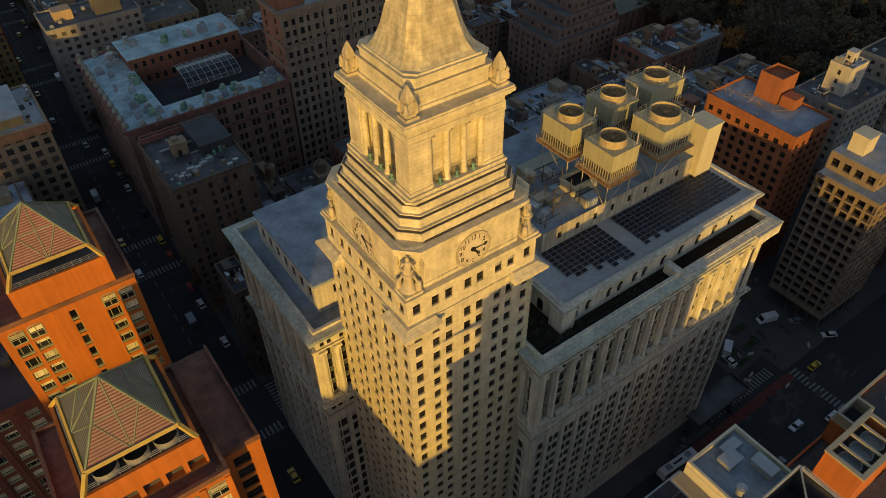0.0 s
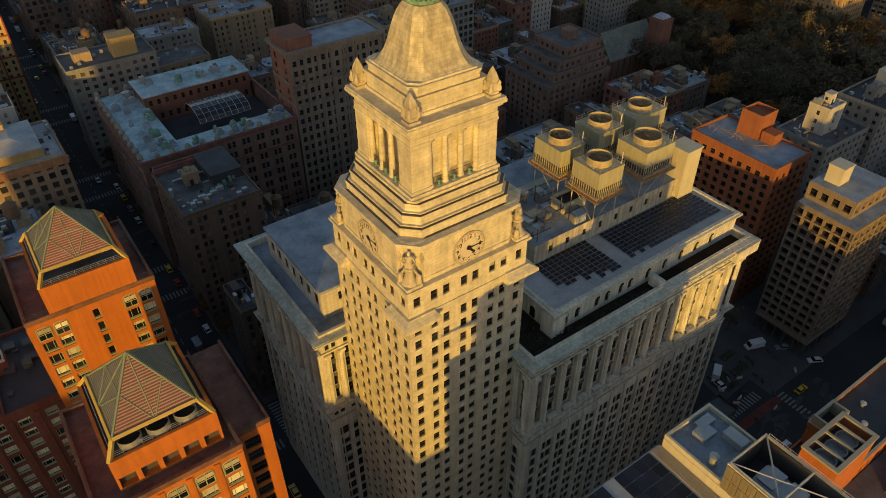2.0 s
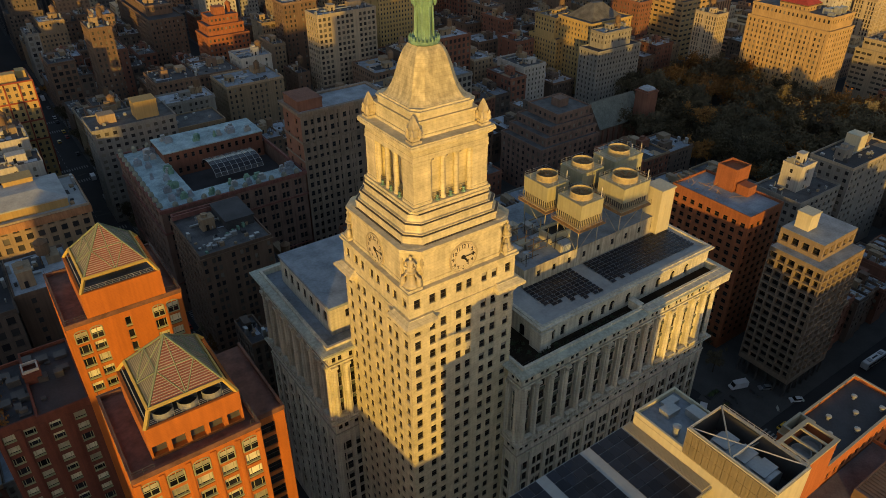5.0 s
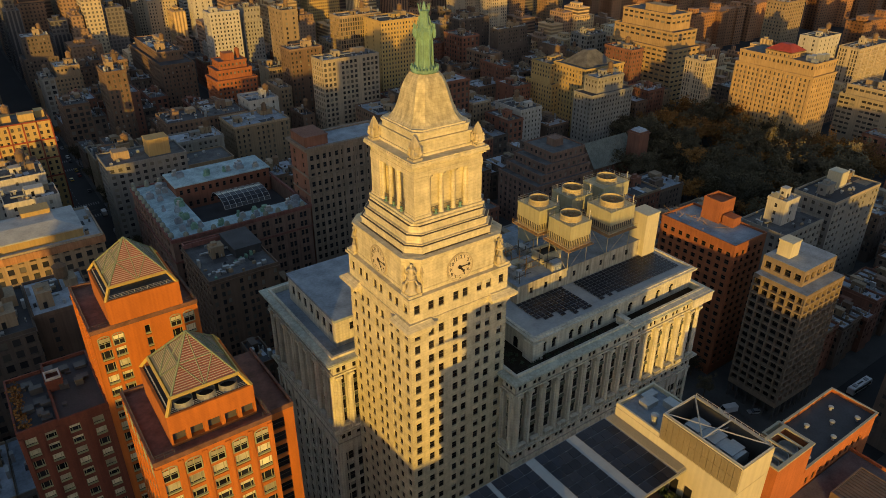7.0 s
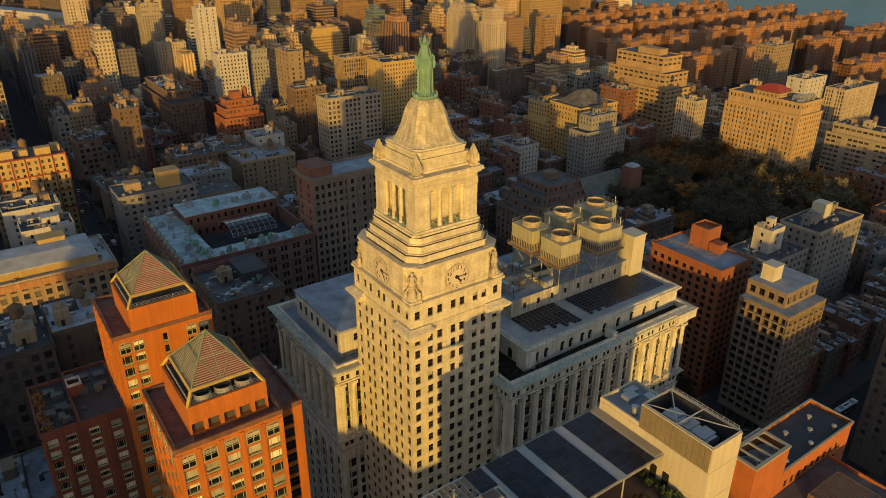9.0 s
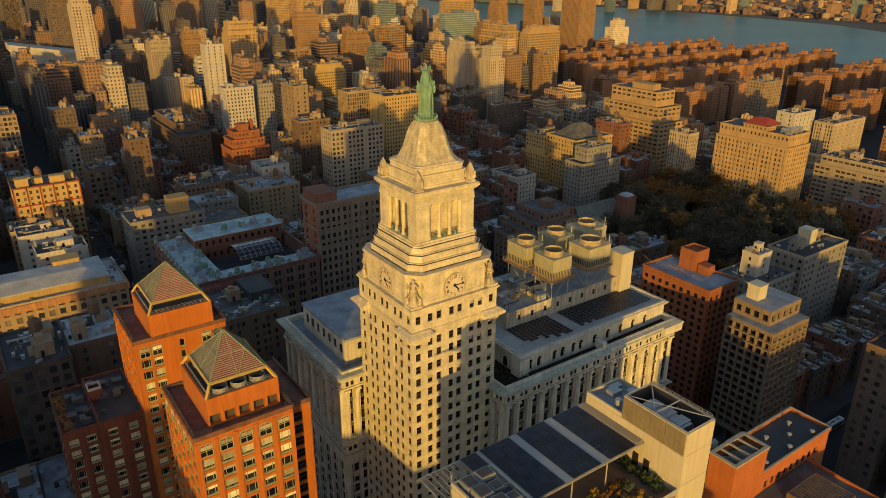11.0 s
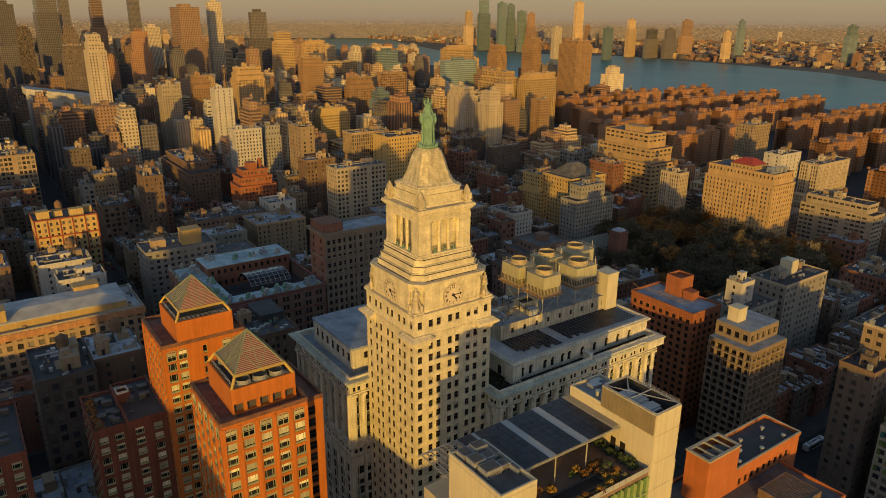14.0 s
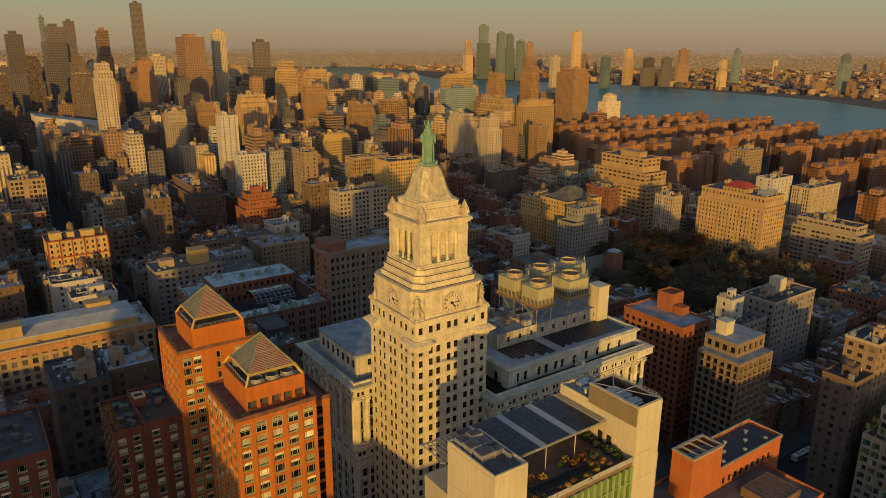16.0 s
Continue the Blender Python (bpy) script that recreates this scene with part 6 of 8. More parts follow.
far_building(549, 586, 57, 16, 87, "tan")
far_building(398, 516, 17, 37, 82, "pale")
far_building(400, 476, 20, 20, 81, "pale")
far_building(483, 484, 16, 16, 67, "red")
far_building(859, 802, 40, 45, 117, "brown")
far_building(837, 892, 20, 33, 119, "brown")
far_building(785, 936, 24, 30, 105, "brown")
far_building(735, 1037, 70, 16, 102, "tan")
far_building(649, 914, 70, 16, 83, "glass")
far_building(196, 701, 36, 20, 100, "tan")
far_building(310, 764, 31, 16, 105, "red")
far_building(150, 716, 22, 16, 91, "red")
far_building(39, 690, 18, 26, 139, "pale")
far_building(300, 1297, 50, 87, 171, "brown")
far_building(491, 1445, 49, 16, 163, "dark")
far_building(384, 1376, 26, 18, 182, "pale")
# dark towers at the far left have shade put into their colour
far_building(6, 1348, 35, 42, 173, "dark")
far_building(91, 1541, 45, 64, 190, "dark")
far_building(17, 1146, 20, 22, 139, "dark")
far_building(72, 1089, 21, 19, 139, "dark")
far_building(203, 1626, 31, 22, 185, "brown")
far_building(387, 2099, 28, 29, 267, "dark")
far_building(213, 2130, 25, 31, 215, "dark")
far_building(166, 2237, 11, 40, 227, "glass")
far_building(218, 1725, 27, 22, 172, "red")
far_building(214, 1318, 37, 19, 127, "red")
far_building(327, 1703, 44, 19, 127, "pale")
far_building(42, 892, 24, 16, 120, "dark")
far_building(-52, 899, 26, 32, 121, "dark")
far_building(466, 1241, 41, 16, 123, "tan")
far_building(518, 1218, 46, 16, 109, "tan")
far_building(258, 677, 35, 16, 67, "brown")
far_building(342, 692, 37, 16, 83, "brown")
far_building(348, 632, 22, 22, 70, "glass")
far_building(405, 715, 38, 16, 85, "red")
far_building(724, 1338, 70, 16, 89, "tan")
far_building(718, 1284, 70, 16, 82, "glass")
far_building(470, 1020, 60, 16, 80, "tan")
far_building(280, 776, 16, 16, 87, "pale")
far_building(2205, 1849, 48, 16, 144, "tan")
far_building(2206, 1754, 70, 16, 109, "dark")
far_building(2249, 1700, 70, 16, 109, "dark")
far_building(2335, 1689, 70, 16, 142, "brown")
far_building(2455, 1518, 35, 16, 144, "glass")
far_building(2276, 1456, 40, 16, 107, "tan")
far_building(2418, 1090, 64, 16, 133, "glass")
far_building(2332, 1124, 62, 16, 46, "brown")
far_building(1967, 1750, 39, 16, 117, "glass")
far_building(2149, 2089, 43, 16, 211, "tan")
far_building(2180, 2057, 30, 16, 118, "brown")
far_building(1993, 2551, 65, 16, 241, "glass")
far_building(1987, 2400, 40, 16, 208, "glass")
far_building(2056, 2422, 45, 16, 201, "glass")
far_building(2055, 2343, 40, 16, 174, "glass")
far_building(2084, 2317, 48, 16, 165, "brown")
far_building(1725, 2295, 40, 16, 169, "tan")
far_building(1834, 1885, 40, 16, 115, "pale")
far_building(2883, 930, 49, 16, 88, "glass")


def free(x0, y0, x1, y1):
    return all(x1 <= a or x0 >= c or y1 <= b or y0 >= d for a, b, c, d in TAKEN)


# ---- the terrace building with the solar canopy, across the street ----
sol = thing("terrace_building", (-33, -69.5, 0), "cream clad building with solar canopy and roof garden", "building")
TAKEN.append((-34, -71, 13, -47))


def clad(name, x0, y0, x1, y1, z0, z1, mat, label="", panel=3.4, parent=None):
    """A clad block with joints cut between its courses and panels."""
    mb = MB()
    n = max(1, round((z1 - z0) / panel))
    g, rings = 0.08, []
    for k in range(n):
        a, b = z0 + (z1 - z0) * k / n, z0 + (z1 - z0) * (k + 1) / n
        for z, i in ((a, 0), (b - g, 0), (b - g, 0.07), (b, 0.07)):
            rings.append([(x, y, z) for x, y in rect(x0 + i, y0 + i, x1 - i, y1 - i)])
    mb.rings(rings)
    return part(name, mb, mat, parent or sol, label)


# stair cores at both ends
clad("west_core", -32.9, -69.4, -25.4, -55.7, 0, 92.3, CREAM, "smooth cream clad stair core", 8.0)
mb = MB()
mb.kerb(-32.9, -69.4, -25.4, -55.7, 92.3, 93.1, 0.35)
part("core_parapet", mb, CREAM, sol)
mb = MB()
mb.box(-32.5, -69.0, 92.0, -25.8, -56.1, 92.36)
part("core_roof", mb, ROOFGR, sol)
rng = random.Random(4)
for x, y, w, d, h in ((-32.0, -58.6, 2.2, 2.3, 1.3), (-29.4, -58.4, 2.6, 2.0, 1.6), (-31.9, -61.4, 2.4, 2.4, 1.5), (-29.0, -61.0, 1.8, 1.9, 1.2), (-26.9, -60.8, 0.9, 2.6, 1.1), (-31.7, -64.3, 3.2, 2.4, 1.4), (-28.2, -63.9, 1.8, 1.7, 1.0), (-26.6, -66.0, 0.8, 2.2, 0.9)):
    u = thing("rooftop_unit", (x, y, 92.36), "grey metal air handling unit on a stair core", "ventilation unit", "units on the stair core")
    m_ = MB()
    m_.box(x, y, 92.36, x + w, y + d, 92.36 + h)
    m_.box(x - 0.06, y - 0.06, 92.36 + h * 0.55, x + w + 0.06, y + d + 0.06, 92.36 + h * 0.62)
    part("housing", m_, METAL, u)
    m_ = MB()
    m_.box(x + 0.2, y + 0.2, 92.36 + h, x + w - 0.2, y + d - 0.2, 92.46 + h)
    for i in range(4):
        m_.box(x + 0.2, y - 0.03, 92.5 + i * 0.22, x + w - 0.2, y, 92.6 + i * 0.22)
    part("grille", m_, DARKMT, u)
clad("east_core", 3.7, -69.3, 10.9, -56.0, 0, 89.9, CREAM, "smooth cream clad stair core", 6.0)
clad("east_core_low", 3.7, -56.0, 12.4, -47.6, 0, 89.9, CREAM, "", 6.0)
mb = MB()
mb.kerb(3.7, -55.99, 12.4, -47.6, 89.9, 90.7, 0.35)
part("core_parapet", mb, CREAM, sol)
mb = MB()
mb.box(4.0, -56.0, 89.7, 12.1, -47.9, 90.0)
part("core_roof", mb, ROOFBL, sol)
mb = MB()
mb.kerb(3.7, -69.3, 10.9, -56.0, 89.9, 94.4, 0.3)
part("screen_wall", mb, CREAM, sol)
for k in range(13):       # ribbed panels on the screen's west face
    mb = MB()
    y = -69.1 + k * 1.0
    mb.box(3.56, y, 90.1, 3.69, y + 0.93, 94.2)
    mb.box(3.52, y + 0.4, 90.1, 3.56, y + 0.5, 94.2)
    mb.box(3.52, y, 92.1, 3.56, y + 0.93, 92.2)
    part("ribbed_panel", mb, SCREEN, sol)
mb = MB()
mb.box(4.1, -68.9, 89.7, 10.5, -56.4, 90.2)
part("core_roof", mb, ROOFDK, sol)
mb = MB()
mb.kerb(4.01, -68.99, 10.59, -56.31, 90.2, 94.3, 0.06)
part("screen_lining", mb, DARKMT, sol)
mb = MB()
mb.box(5.0, -67.2, 90.2, 8.6, -58.6, 93.0)
mb.rings([[(x, y, z) for x, y in rect(5.0 + i, -67.2, 8.6 - i, -58.6)] for i, z in ((0, 93.0), (0.6, 93.5), (1.0, 93.6))])
for i in range(3):
    mb.box(5.3, -66.6 + i * 2.8, 93.5, 8.3, -64.6 + i * 2.8, 93.75)
part("chiller", mb, METAL, sol)
mb = MB()
for y in (-69.1, -62.6, -56.2):
    mb.bar((3.9, y, 94.6), (10.7, y, 94.6), 0.2)
mb.bar((3.9, -69.1, 94.6), (3.9, -56.2, 94.6), 0.2)
mb.bar((10.7, -69.1, 94.6), (10.7, -56.2, 94.6), 0.2)
mb.bar((3.9, -56.2, 94.6), (10.7, -69.1, 94.6), 0.16)
mb.bar((3.9, -62.6, 94.6), (10.7, -56.2, 94.6), 0.16)
mb.bar((3.9, -62.6, 94.6), (10.7, -62.4, 93.0), 0.16)
part("steel_frame", mb, METAL, sol)
mb = MB()
rail(mb, [(10.4, -68.9, 94.4), (10.4, -56.6, 94.4)], 1.0, 0.06, 0.9, bars=3)
part("antenna_rail", mb, METAL, sol)
mb = MB()
cyl(mb, 5.4, -53.6, 90.0, 91.5, 0.5, 12)
mb.lathe(5.4, -53.6, [(0.62, 91.5), (0.62, 91.7), (0.2, 91.8)], 12)
part("roof_vent", mb, METAL, sol)
for x, y, w, d, h in ((6.8, -51.2, 2.4, 1.8, 0.9), (9.6, -54.6, 1.6, 2.8, 1.1), (8.2, -49.8, 2.6, 1.2, 0.7)):
    mb = MB()
    mb.box(x, y, 90.0, x + w, y + d, 90.0 + h)
    mb.box(x - 0.05, y - 0.05, 90.0 + h - 0.12, x + w + 0.05, y + d + 0.05, 90.05 + h)
    part("roof_hatch", mb, METAL, sol)
# solar canopy on slender posts, its west end an open grille past the core
CX0, CX1, CY0, CY1, CZ = -33.6, 3.6, -61.4, -47.2, 88.2
mb = MB()
for k in range(38):
    x = CX0 + (CX1 - CX0) * (k + 0.5) / 38
    mb.box(x - 0.05, CY0 if x > -25 else -55.4, CZ - 0.3, x + 0.05, CY1, CZ - 0.05)
for y in ((CY0 + CY1) / 2, CY1):
    mb.box(CX0, y - 0.12, CZ - 0.5, CX1, y + 0.12, CZ - 0.2)
mb.box(-25.3, CY0 - 0.1, CZ - 0.5, CX1, CY0 + 0.1, CZ - 0.1)
for k in range(6):
    mb.box(CX0, -55.0 + k * 1.5, CZ - 0.2, -25.4, -54.9 + k * 1.5, CZ - 0.08)
part("canopy_frame", mb, METAL, sol, kind="stuff")
CANG = material("canopy glass strips", (0.34, 0.35, 0.33), 0.3, 0.2, 0.3, 2, 0.02, spec=0.4)
mb = MB()
mb.box(-25.3, CY0, CZ - 0.05, CX1, CY1, CZ)
part("canopy_glass", mb, CANG, sol, "pale glass canopy strips")
pvm = MB()
pvm.box(-0.93, -0.85, 0.03, 0.93, 0.85, 0.08)
pvm = pvm.mesh("solar_panel", [PV])
for bx, n in ((-23.6, 2), (-18.0, 4), (-9.9, 4), (-1.6, 4)):
    for i in range(n):
        for j in range(8):
            o = new("solar_panel", pvm)
            o.location = Vector((bx + (i - (n - 1) / 2) * 1.6, CY0 + 0.9 + j * 1.76, CZ)) - sol.location
            o.scale = (0.825, 0.982, 1)
            o.parent = sol
mb = MB()
for k in range(11):
    mb.box(1.9 + k * 0.16, CY0 + 0.2, CZ + 0.01, 2.0 + k * 0.16, CY1 - 0.2, CZ + 0.16)
part("canopy_louvre", mb, CREAM2, sol, kind="stuff")
for x, y in [(x, CY0 + 0.3) for x in (-19.4, -13.0, -5.0)] + [(x, CY1 - 0.3) for x in (-27.0, -20.0, -13.4, -7.0, 0.0)]:
    mb = MB()
    mb.bar((x, y, 82.3), (x, y, CZ - 0.3), 0.22)
    part("canopy_post", mb, METAL, sol)
# main body and its green glazed front
mb = MB()
mb.box(-32.8, -68.6, 0, 12.2, -47.8, 81.4, bottom=False)
part("body", mb, CREAM2, sol)
mb = MB()
mb.box(-25.3, -68.9, 81.4, 3.6, -47.6, 82.3)
part("garden_deck", mb, material("deck planks", (0.20, 0.13, 0.09), 0.8, 0.25, 0.5, 3, 0.2), sol, "wooden deck of the roof garden")
pn = MB()
pn.face([(-0.84, 0, -1.6), (0.84, 0, -1.6), (0.84, 0, 1.6), (-0.84, 0, 1.6)])
pn = pn.mesh("pane", [GREENGL])
for i in range(16):
    for j in range(12):
        o = new("pane", pn)
        o.location = Vector((-24.2 + i * 1.78, -68.98, 79.6 - j * 3.5)) - sol.location
        o.rotation_euler = (radians(rng.uniform(-1, 1)), 0, radians(rng.uniform(-2, 2)))
        o.parent = sol
mb = MB()
for i in range(17):
    mb.box(-25.1 + i * 1.78, -69.5, 38, -24.98 + i * 1.78, -68.62, 81.3)
for j in range(12):
    mb.box(-25.3, -69.3, 77.75 - j * 3.5, 3.6, -68.62, 77.95 - j * 3.5)
part("mullions", mb, material("pale green mullions", (0.28, 0.36, 0.18), 0.5, 0.1, 0.5, 3, 0.05), sol, kind="stuff")
mb = MB()
for i in range(18):
    x = -25.2 + i * 1.6
    mb.box(x, -69.0, 82.3, x + 1.5, -68.94, 83.4)
part("glass_balustrade", mb, CANG, sol, kind="stuff")
mb = MB()
rail(mb, [(-25.2, -69.0, 82.3), (3.6, -69.0, 82.3)], 1.15, 0.06, 1.6, bars=1)
part("balustrade_rail", mb, METAL, sol)
mb = MB()
mb.kerb(-20.0, -67.0, -5.5, -64.0, 82.3, 82.8, 0.4)
part("pool_kerb", mb, DARKMT, sol)
mb = MB()
mb.box(-19.6, -66.6, 82.3, -5.9, -64.4, 82.6)
part("dark_pool", mb, BLACK, sol)
for x, y in ((3.66, -60.0), (3.66, -62.4)):
    mb = MB()
    mb.box(3.6, y - 0.6, 82.3, 3.69, y + 0.6, 85.0)
    part("core_door", mb, BLACK, sol)


def clump(n, rx, ry, rz, seed, leaf=0.28):
    rng = random.Random(seed)
    mb = MB()
    for k in range(n):
        while True:
            p = Vector((rng.uniform(-1, 1), rng.uniform(-1, 1), rng.uniform(-1, 1)))
            if 0.25 < p.length < 1:
                break
        p = Vector((p.x * rx, p.y * ry, p.z * rz + rz))
        u = Vector((rng.gauss(0, 1), rng.gauss(0, 1), rng.gauss(0, 1))).normalized()
        v = u.orthogonal().normalized() * leaf * rng.uniform(0.6, 1.3)
        u = u * leaf * rng.uniform(0.6, 1.3)
        mb.face([tuple(p - u - v * 0.5), tuple(p - v), tuple(p + u), tuple(p + v)])
    return mb


SHR = [[clump(170, 0.9, 0.8, 0.6, s, 0.2).mesh("foliage", [m]) for s in (1, 2)] for m in (LEAFB, LEAFG, LEAFA, material("yellow shrubs", (0.30, 0.18, 0.03), 0.8, 0.4, 0.5, 3, 0.1))]
rng = random.Random(9)
for k in range(92):
    row = k % 4
    if row == 0:
        x, y = rng.uniform(-24.5, -4), rng.uniform(-63.6, -61.6)
    elif row == 1:
        x, y = rng.uniform(-24.5, -1), rng.uniform(-68.4, -67.4)
    elif row == 2:
        x, y = rng.uniform(1.4, 2.9), rng.uniform(-67, -56)
    else:
        x, y = rng.uniform(-5.0, -1.5), rng.uniform(-67, -61.5)
    col = rng.choice([0, 0, 3, 3, 1, 2]) if row != 2 else 1
    p = thing("shrub", (x, y, 82.3), "%s shrub in a roof garden planter" % ["orange autumn", "dark green", "brownish", "yellow autumn"][col], "shrub", "shrubs in the roof garden")
    m_ = MB()
    m_.box(-0.5, -0.45, 0, 0.5, 0.45, 0.4)
    part("planter", m_, DARKMT, p, local=True)
    o = part("foliage", SHR[col][k % 2], None, p, local=True, at=(0, 0, 0.25))
    sc = rng.uniform(0.6, 1.05)
    p.scale = (sc, sc, sc)


RUSTY = material("brown louvre steel", (0.16, 0.105, 0.07), 0.6, 0.25, 0.4, 3, 0.15)


# ---- low orange brick buildings beside it ----
low = thing("brick_building", (40.9, -75, 0), "orange red brick building with roof plant enclosure", "building")
TAKEN.append((8, -110, 84, -47))
mb = MB()
o = facade(mb, "s", 53.5, -58.5, 29.3, 0, 55.3, spread(9, 26, 1.4, 1.0), [(50.6 - 3.6 * k, 52.6 - 3.6 * k) for k in range(12)], 0.3)
mb.face([(53.5, -48, 0), (53.5, -58.5, 0), (53.5, -58.5, 55.3), (53.5, -48, 55.3)])
o2 = facade(mb, "e", 82.8, -58.5, 10.5, 0, 55.3, spread(3, 10.5, 1.4, 0.5), [(50.6 - 3.6 * k, 52.6 - 3.6 * k) for k in range(12)], 0.3)
mb.face([(82.8, -48, 0), (53.5, -48, 0), (53.5, -48, 55.3), (82.8, -48, 55.3)])
part("wall", mb, ORANGE, low)
windows(o + o2, low, 80)
mb = MB()
mb.kerb(53.3, -58.7, 83.0, -47.8, 55.3, 56.2, 0.4)
part("parapet", mb, ORANGE, low)
mb = MB()
mb.kerb(53.25, -58.75, 83.05, -47.75, 56.2, 56.35, 0.5)
mb.kerb(53.6, -51.6, 60.0, -48.1, 55.4, 58.2, 0.5)
part("coping", mb, CREAM2, low)
mb = MB()
mb.box(53.7, -58.2, 55.0, 82.5, -48.3, 55.4)
part("roof", mb, ROOFDK, low)
mb = MB()
mb.kerb(41.0, -58.6, 53.4, -52.2, 50.0, 63.0, 0.45)
part("plant_enclosure", mb, ORANGE, low)
mb = MB()
mb.kerb(40.8, -58.8, 53.6, -52.0, 63.0, 63.4, 0.8)
for i in range(3):
    x = 44.0 + i * 3.2
    mb.box(x - 0.25, -58.4, 63.0, x + 0.25, -52.4, 63.35)
part("coping", mb, CREAM2, low)
for i in range(3):
    mb = MB()
    x = 42.4 + i * 3.3 + 1.2
    mb.lathe(x, -55.4, [(1.9, 60.5), (1.9, 61.6), (1.75, 61.6), (1.7, 60.6)], 18)
    part("fan_housing", mb, METAL, low)
mb = MB()
mb.box(41.4, -58.2, 60.0, 53.0, -52.6, 60.5)
part("plant_floor", mb, DARKMT, low)
mb = MB()
o = facade(mb, "s", 34.0, -76.0, 40.0, 0, 50.0, spread(10, 40, 1.5, 1), [(45.6 - 3.6 * k, 47.6 - 3.6 * k) for k in range(10)], 0.3)
o += facade(mb, "w", 34.0, -48.0, 28.0, 0, 50.0, spread(7, 28, 1.5, 1), [(45.6 - 3.6 * k, 47.6 - 3.6 * k) for k in range(10)], 0.3)
mb.face([(74, -76, 0), (74, -58.6, 0), (74, -58.6, 50), (74, -76, 50)])
mb.face([(53.4, -48, 0), (34, -48, 0), (34, -48, 50), (53.4, -48, 50)])
part("wall", mb, ORANGE, low)
windows(o, low, 70)
mb = MB()
mb.box(34.2, -75.8, 49.7, 73.8, -58.7, 50.05)
mb.box(34.2, -58.7, 49.7, 53.4, -48.2, 50.05)
part("roof", mb, ROOFGR, low)
mb = MB()
mb.kerb(33.9, -76.1, 74.1, -47.9, 50.0, 50.8, 0.4)
part("parapet", mb, ORANGE, low)
mb = MB()
mb.kerb(56.0, -73.0, 68.0, -63.5, 50.05, 52.6, 0.3)
mb.box(56.3, -72.7, 51.6, 67.7, -63.8, 52.3, 0)
part("plant_hut", mb, RUSTY, low)
for k in range(12):
    mb = MB()
    mb.box(56.3 + k * 0.95, -72.6, 52.3, 56.9 + k * 0.95, -63.9, 52.5)
    part("louvre_slat", mb, RUSTY, low)
for k in range(7):
    x, y = 57 + k * 3.4 + (k % 3), -57 + (k * 2.7) % 8
    v = thing("roof_vent", (x, y, 55.4), "small round metal vent on a dark roof", "vent", "vents on the brick building")
    m_ = MB()
    m_.lathe(0, 0, [(0.3, 0), (0.3, 0.7), (0.6, 0.8), (0.6, 1.1), (0.1, 1.3)], 10)
    part("cowl", m_, METAL, v, local=True)


# ---- apartment block with deep grid of balconies, across the avenue ----
RESBR = material("grey brown concrete", (0.215, 0.165, 0.12), 0.88, 0.16, 0.2, 2, 0.25, streak=0.12)
res = thing("apartment_block", (127, -18, 0), "brown brick apartment block with a deep grid of balconies", "apartment block")
TAKEN.append((126, -22, 151, 3))
mb = MB()
rws = [(46.2 - 2.95 * k, 48.55 - 2.95 * k) for k in range(14)]
o = facade(mb, "w", 127.0, 0.5, 18.0, 6, 50.0, spread(6, 18, 2.4, 0.1), rws, 1.3)
o += facade(mb, "s", 127.0, -17.5, 22.0, 6, 50.0, spread(7, 22, 2.5, 0.1), rws, 1.3)
mb.face([(149, -17.5, 6), (149, 0.5, 6), (149, 0.5, 50), (149, -17.5, 50)])
mb.face([(149, 0.5, 6), (127, 0.5, 6), (127, 0.5, 50), (149, 0.5, 50)])
o += facade(mb, "w", 130.5, 0.5, 14.0, 50, 55.5, spread(4, 14, 2.2, 0.3), [(51.4, 53.8)], 0.8)
o += facade(mb, "s", 130.5, -13.5, 18.5, 50, 55.5, spread(5, 18.5, 2.2, 0.3), [(51.4, 53.8)], 0.8)
mb.face([(149, -13.5, 50), (149, 0.5, 50), (149, 0.5, 55.5), (149, -13.5, 55.5)])
mb.face([(149, 0.5, 50), (130.5, 0.5, 50), (130.5, 0.5, 55.5), (149, 0.5, 55.5)])
part("wall", mb, RESBR, res)
windows(o, res, 110, rng=random.Random(2), blinds=0.12)
mb = MB()
mb.box(127.2, -17.3, 49.8, 148.8, 0.3, 50.05)
mb.box(130.6, -13.4, 55.2, 148.9, 0.4, 55.6)
part("roof", mb, ROOFBL, res)
mb = MB()
mb.box(134, -6, 55.6, 139, -1.5, 61.0)
mb.box(133.8, -6.2, 60.7, 139.2, -1.3, 61.1)
part("roof_hut", mb, CREAM, res)
mb = MB()
for i in range(7):
    for j in range(6):
        mb.box(127.4 + i * 3.5, -17.2 + j * 3.4, 0, 128.0 + i * 3.5, -16.6 + j * 3.4, 6)
mb.box(131, -13, 0, 145, -3, 6)
part("ground_column", mb, PAVE, res, kind="stuff")

org = thing("apartment_block", (130.8, 10.8, 0), "orange brick apartment block with open roof frame", "apartment block")
TAKEN.append((130, 10, 150, 42))
mb = MB()
rws = [(49.0 - 3.0 * k, 50.7 - 3.0 * k) for k in range(16)]
o = facade(mb, "w", 130.8, 41.3, 30.5, 0, 53.0, spread(9, 30.5, 1.7, 0.5), rws, 0.35)
o += facade(mb, "s", 130.8, 10.8, 18.0, 0, 53.0, spread(5, 18, 1.7, 0.5), rws, 0.35)
mb.face([(148.8, 10.8, 0), (148.8, 41.3, 0), (148.8, 41.3, 53), (148.8, 10.8, 53)])
mb.face([(148.8, 41.3, 0), (130.8, 41.3, 0), (130.8, 41.3, 53), (148.8, 41.3, 53)])
part("wall", mb, BURNT, org)
windows(o, org, 90)
mb = MB()
mb.box(131.0, 11.0, 52.7, 148.6, 41.1, 53.05)
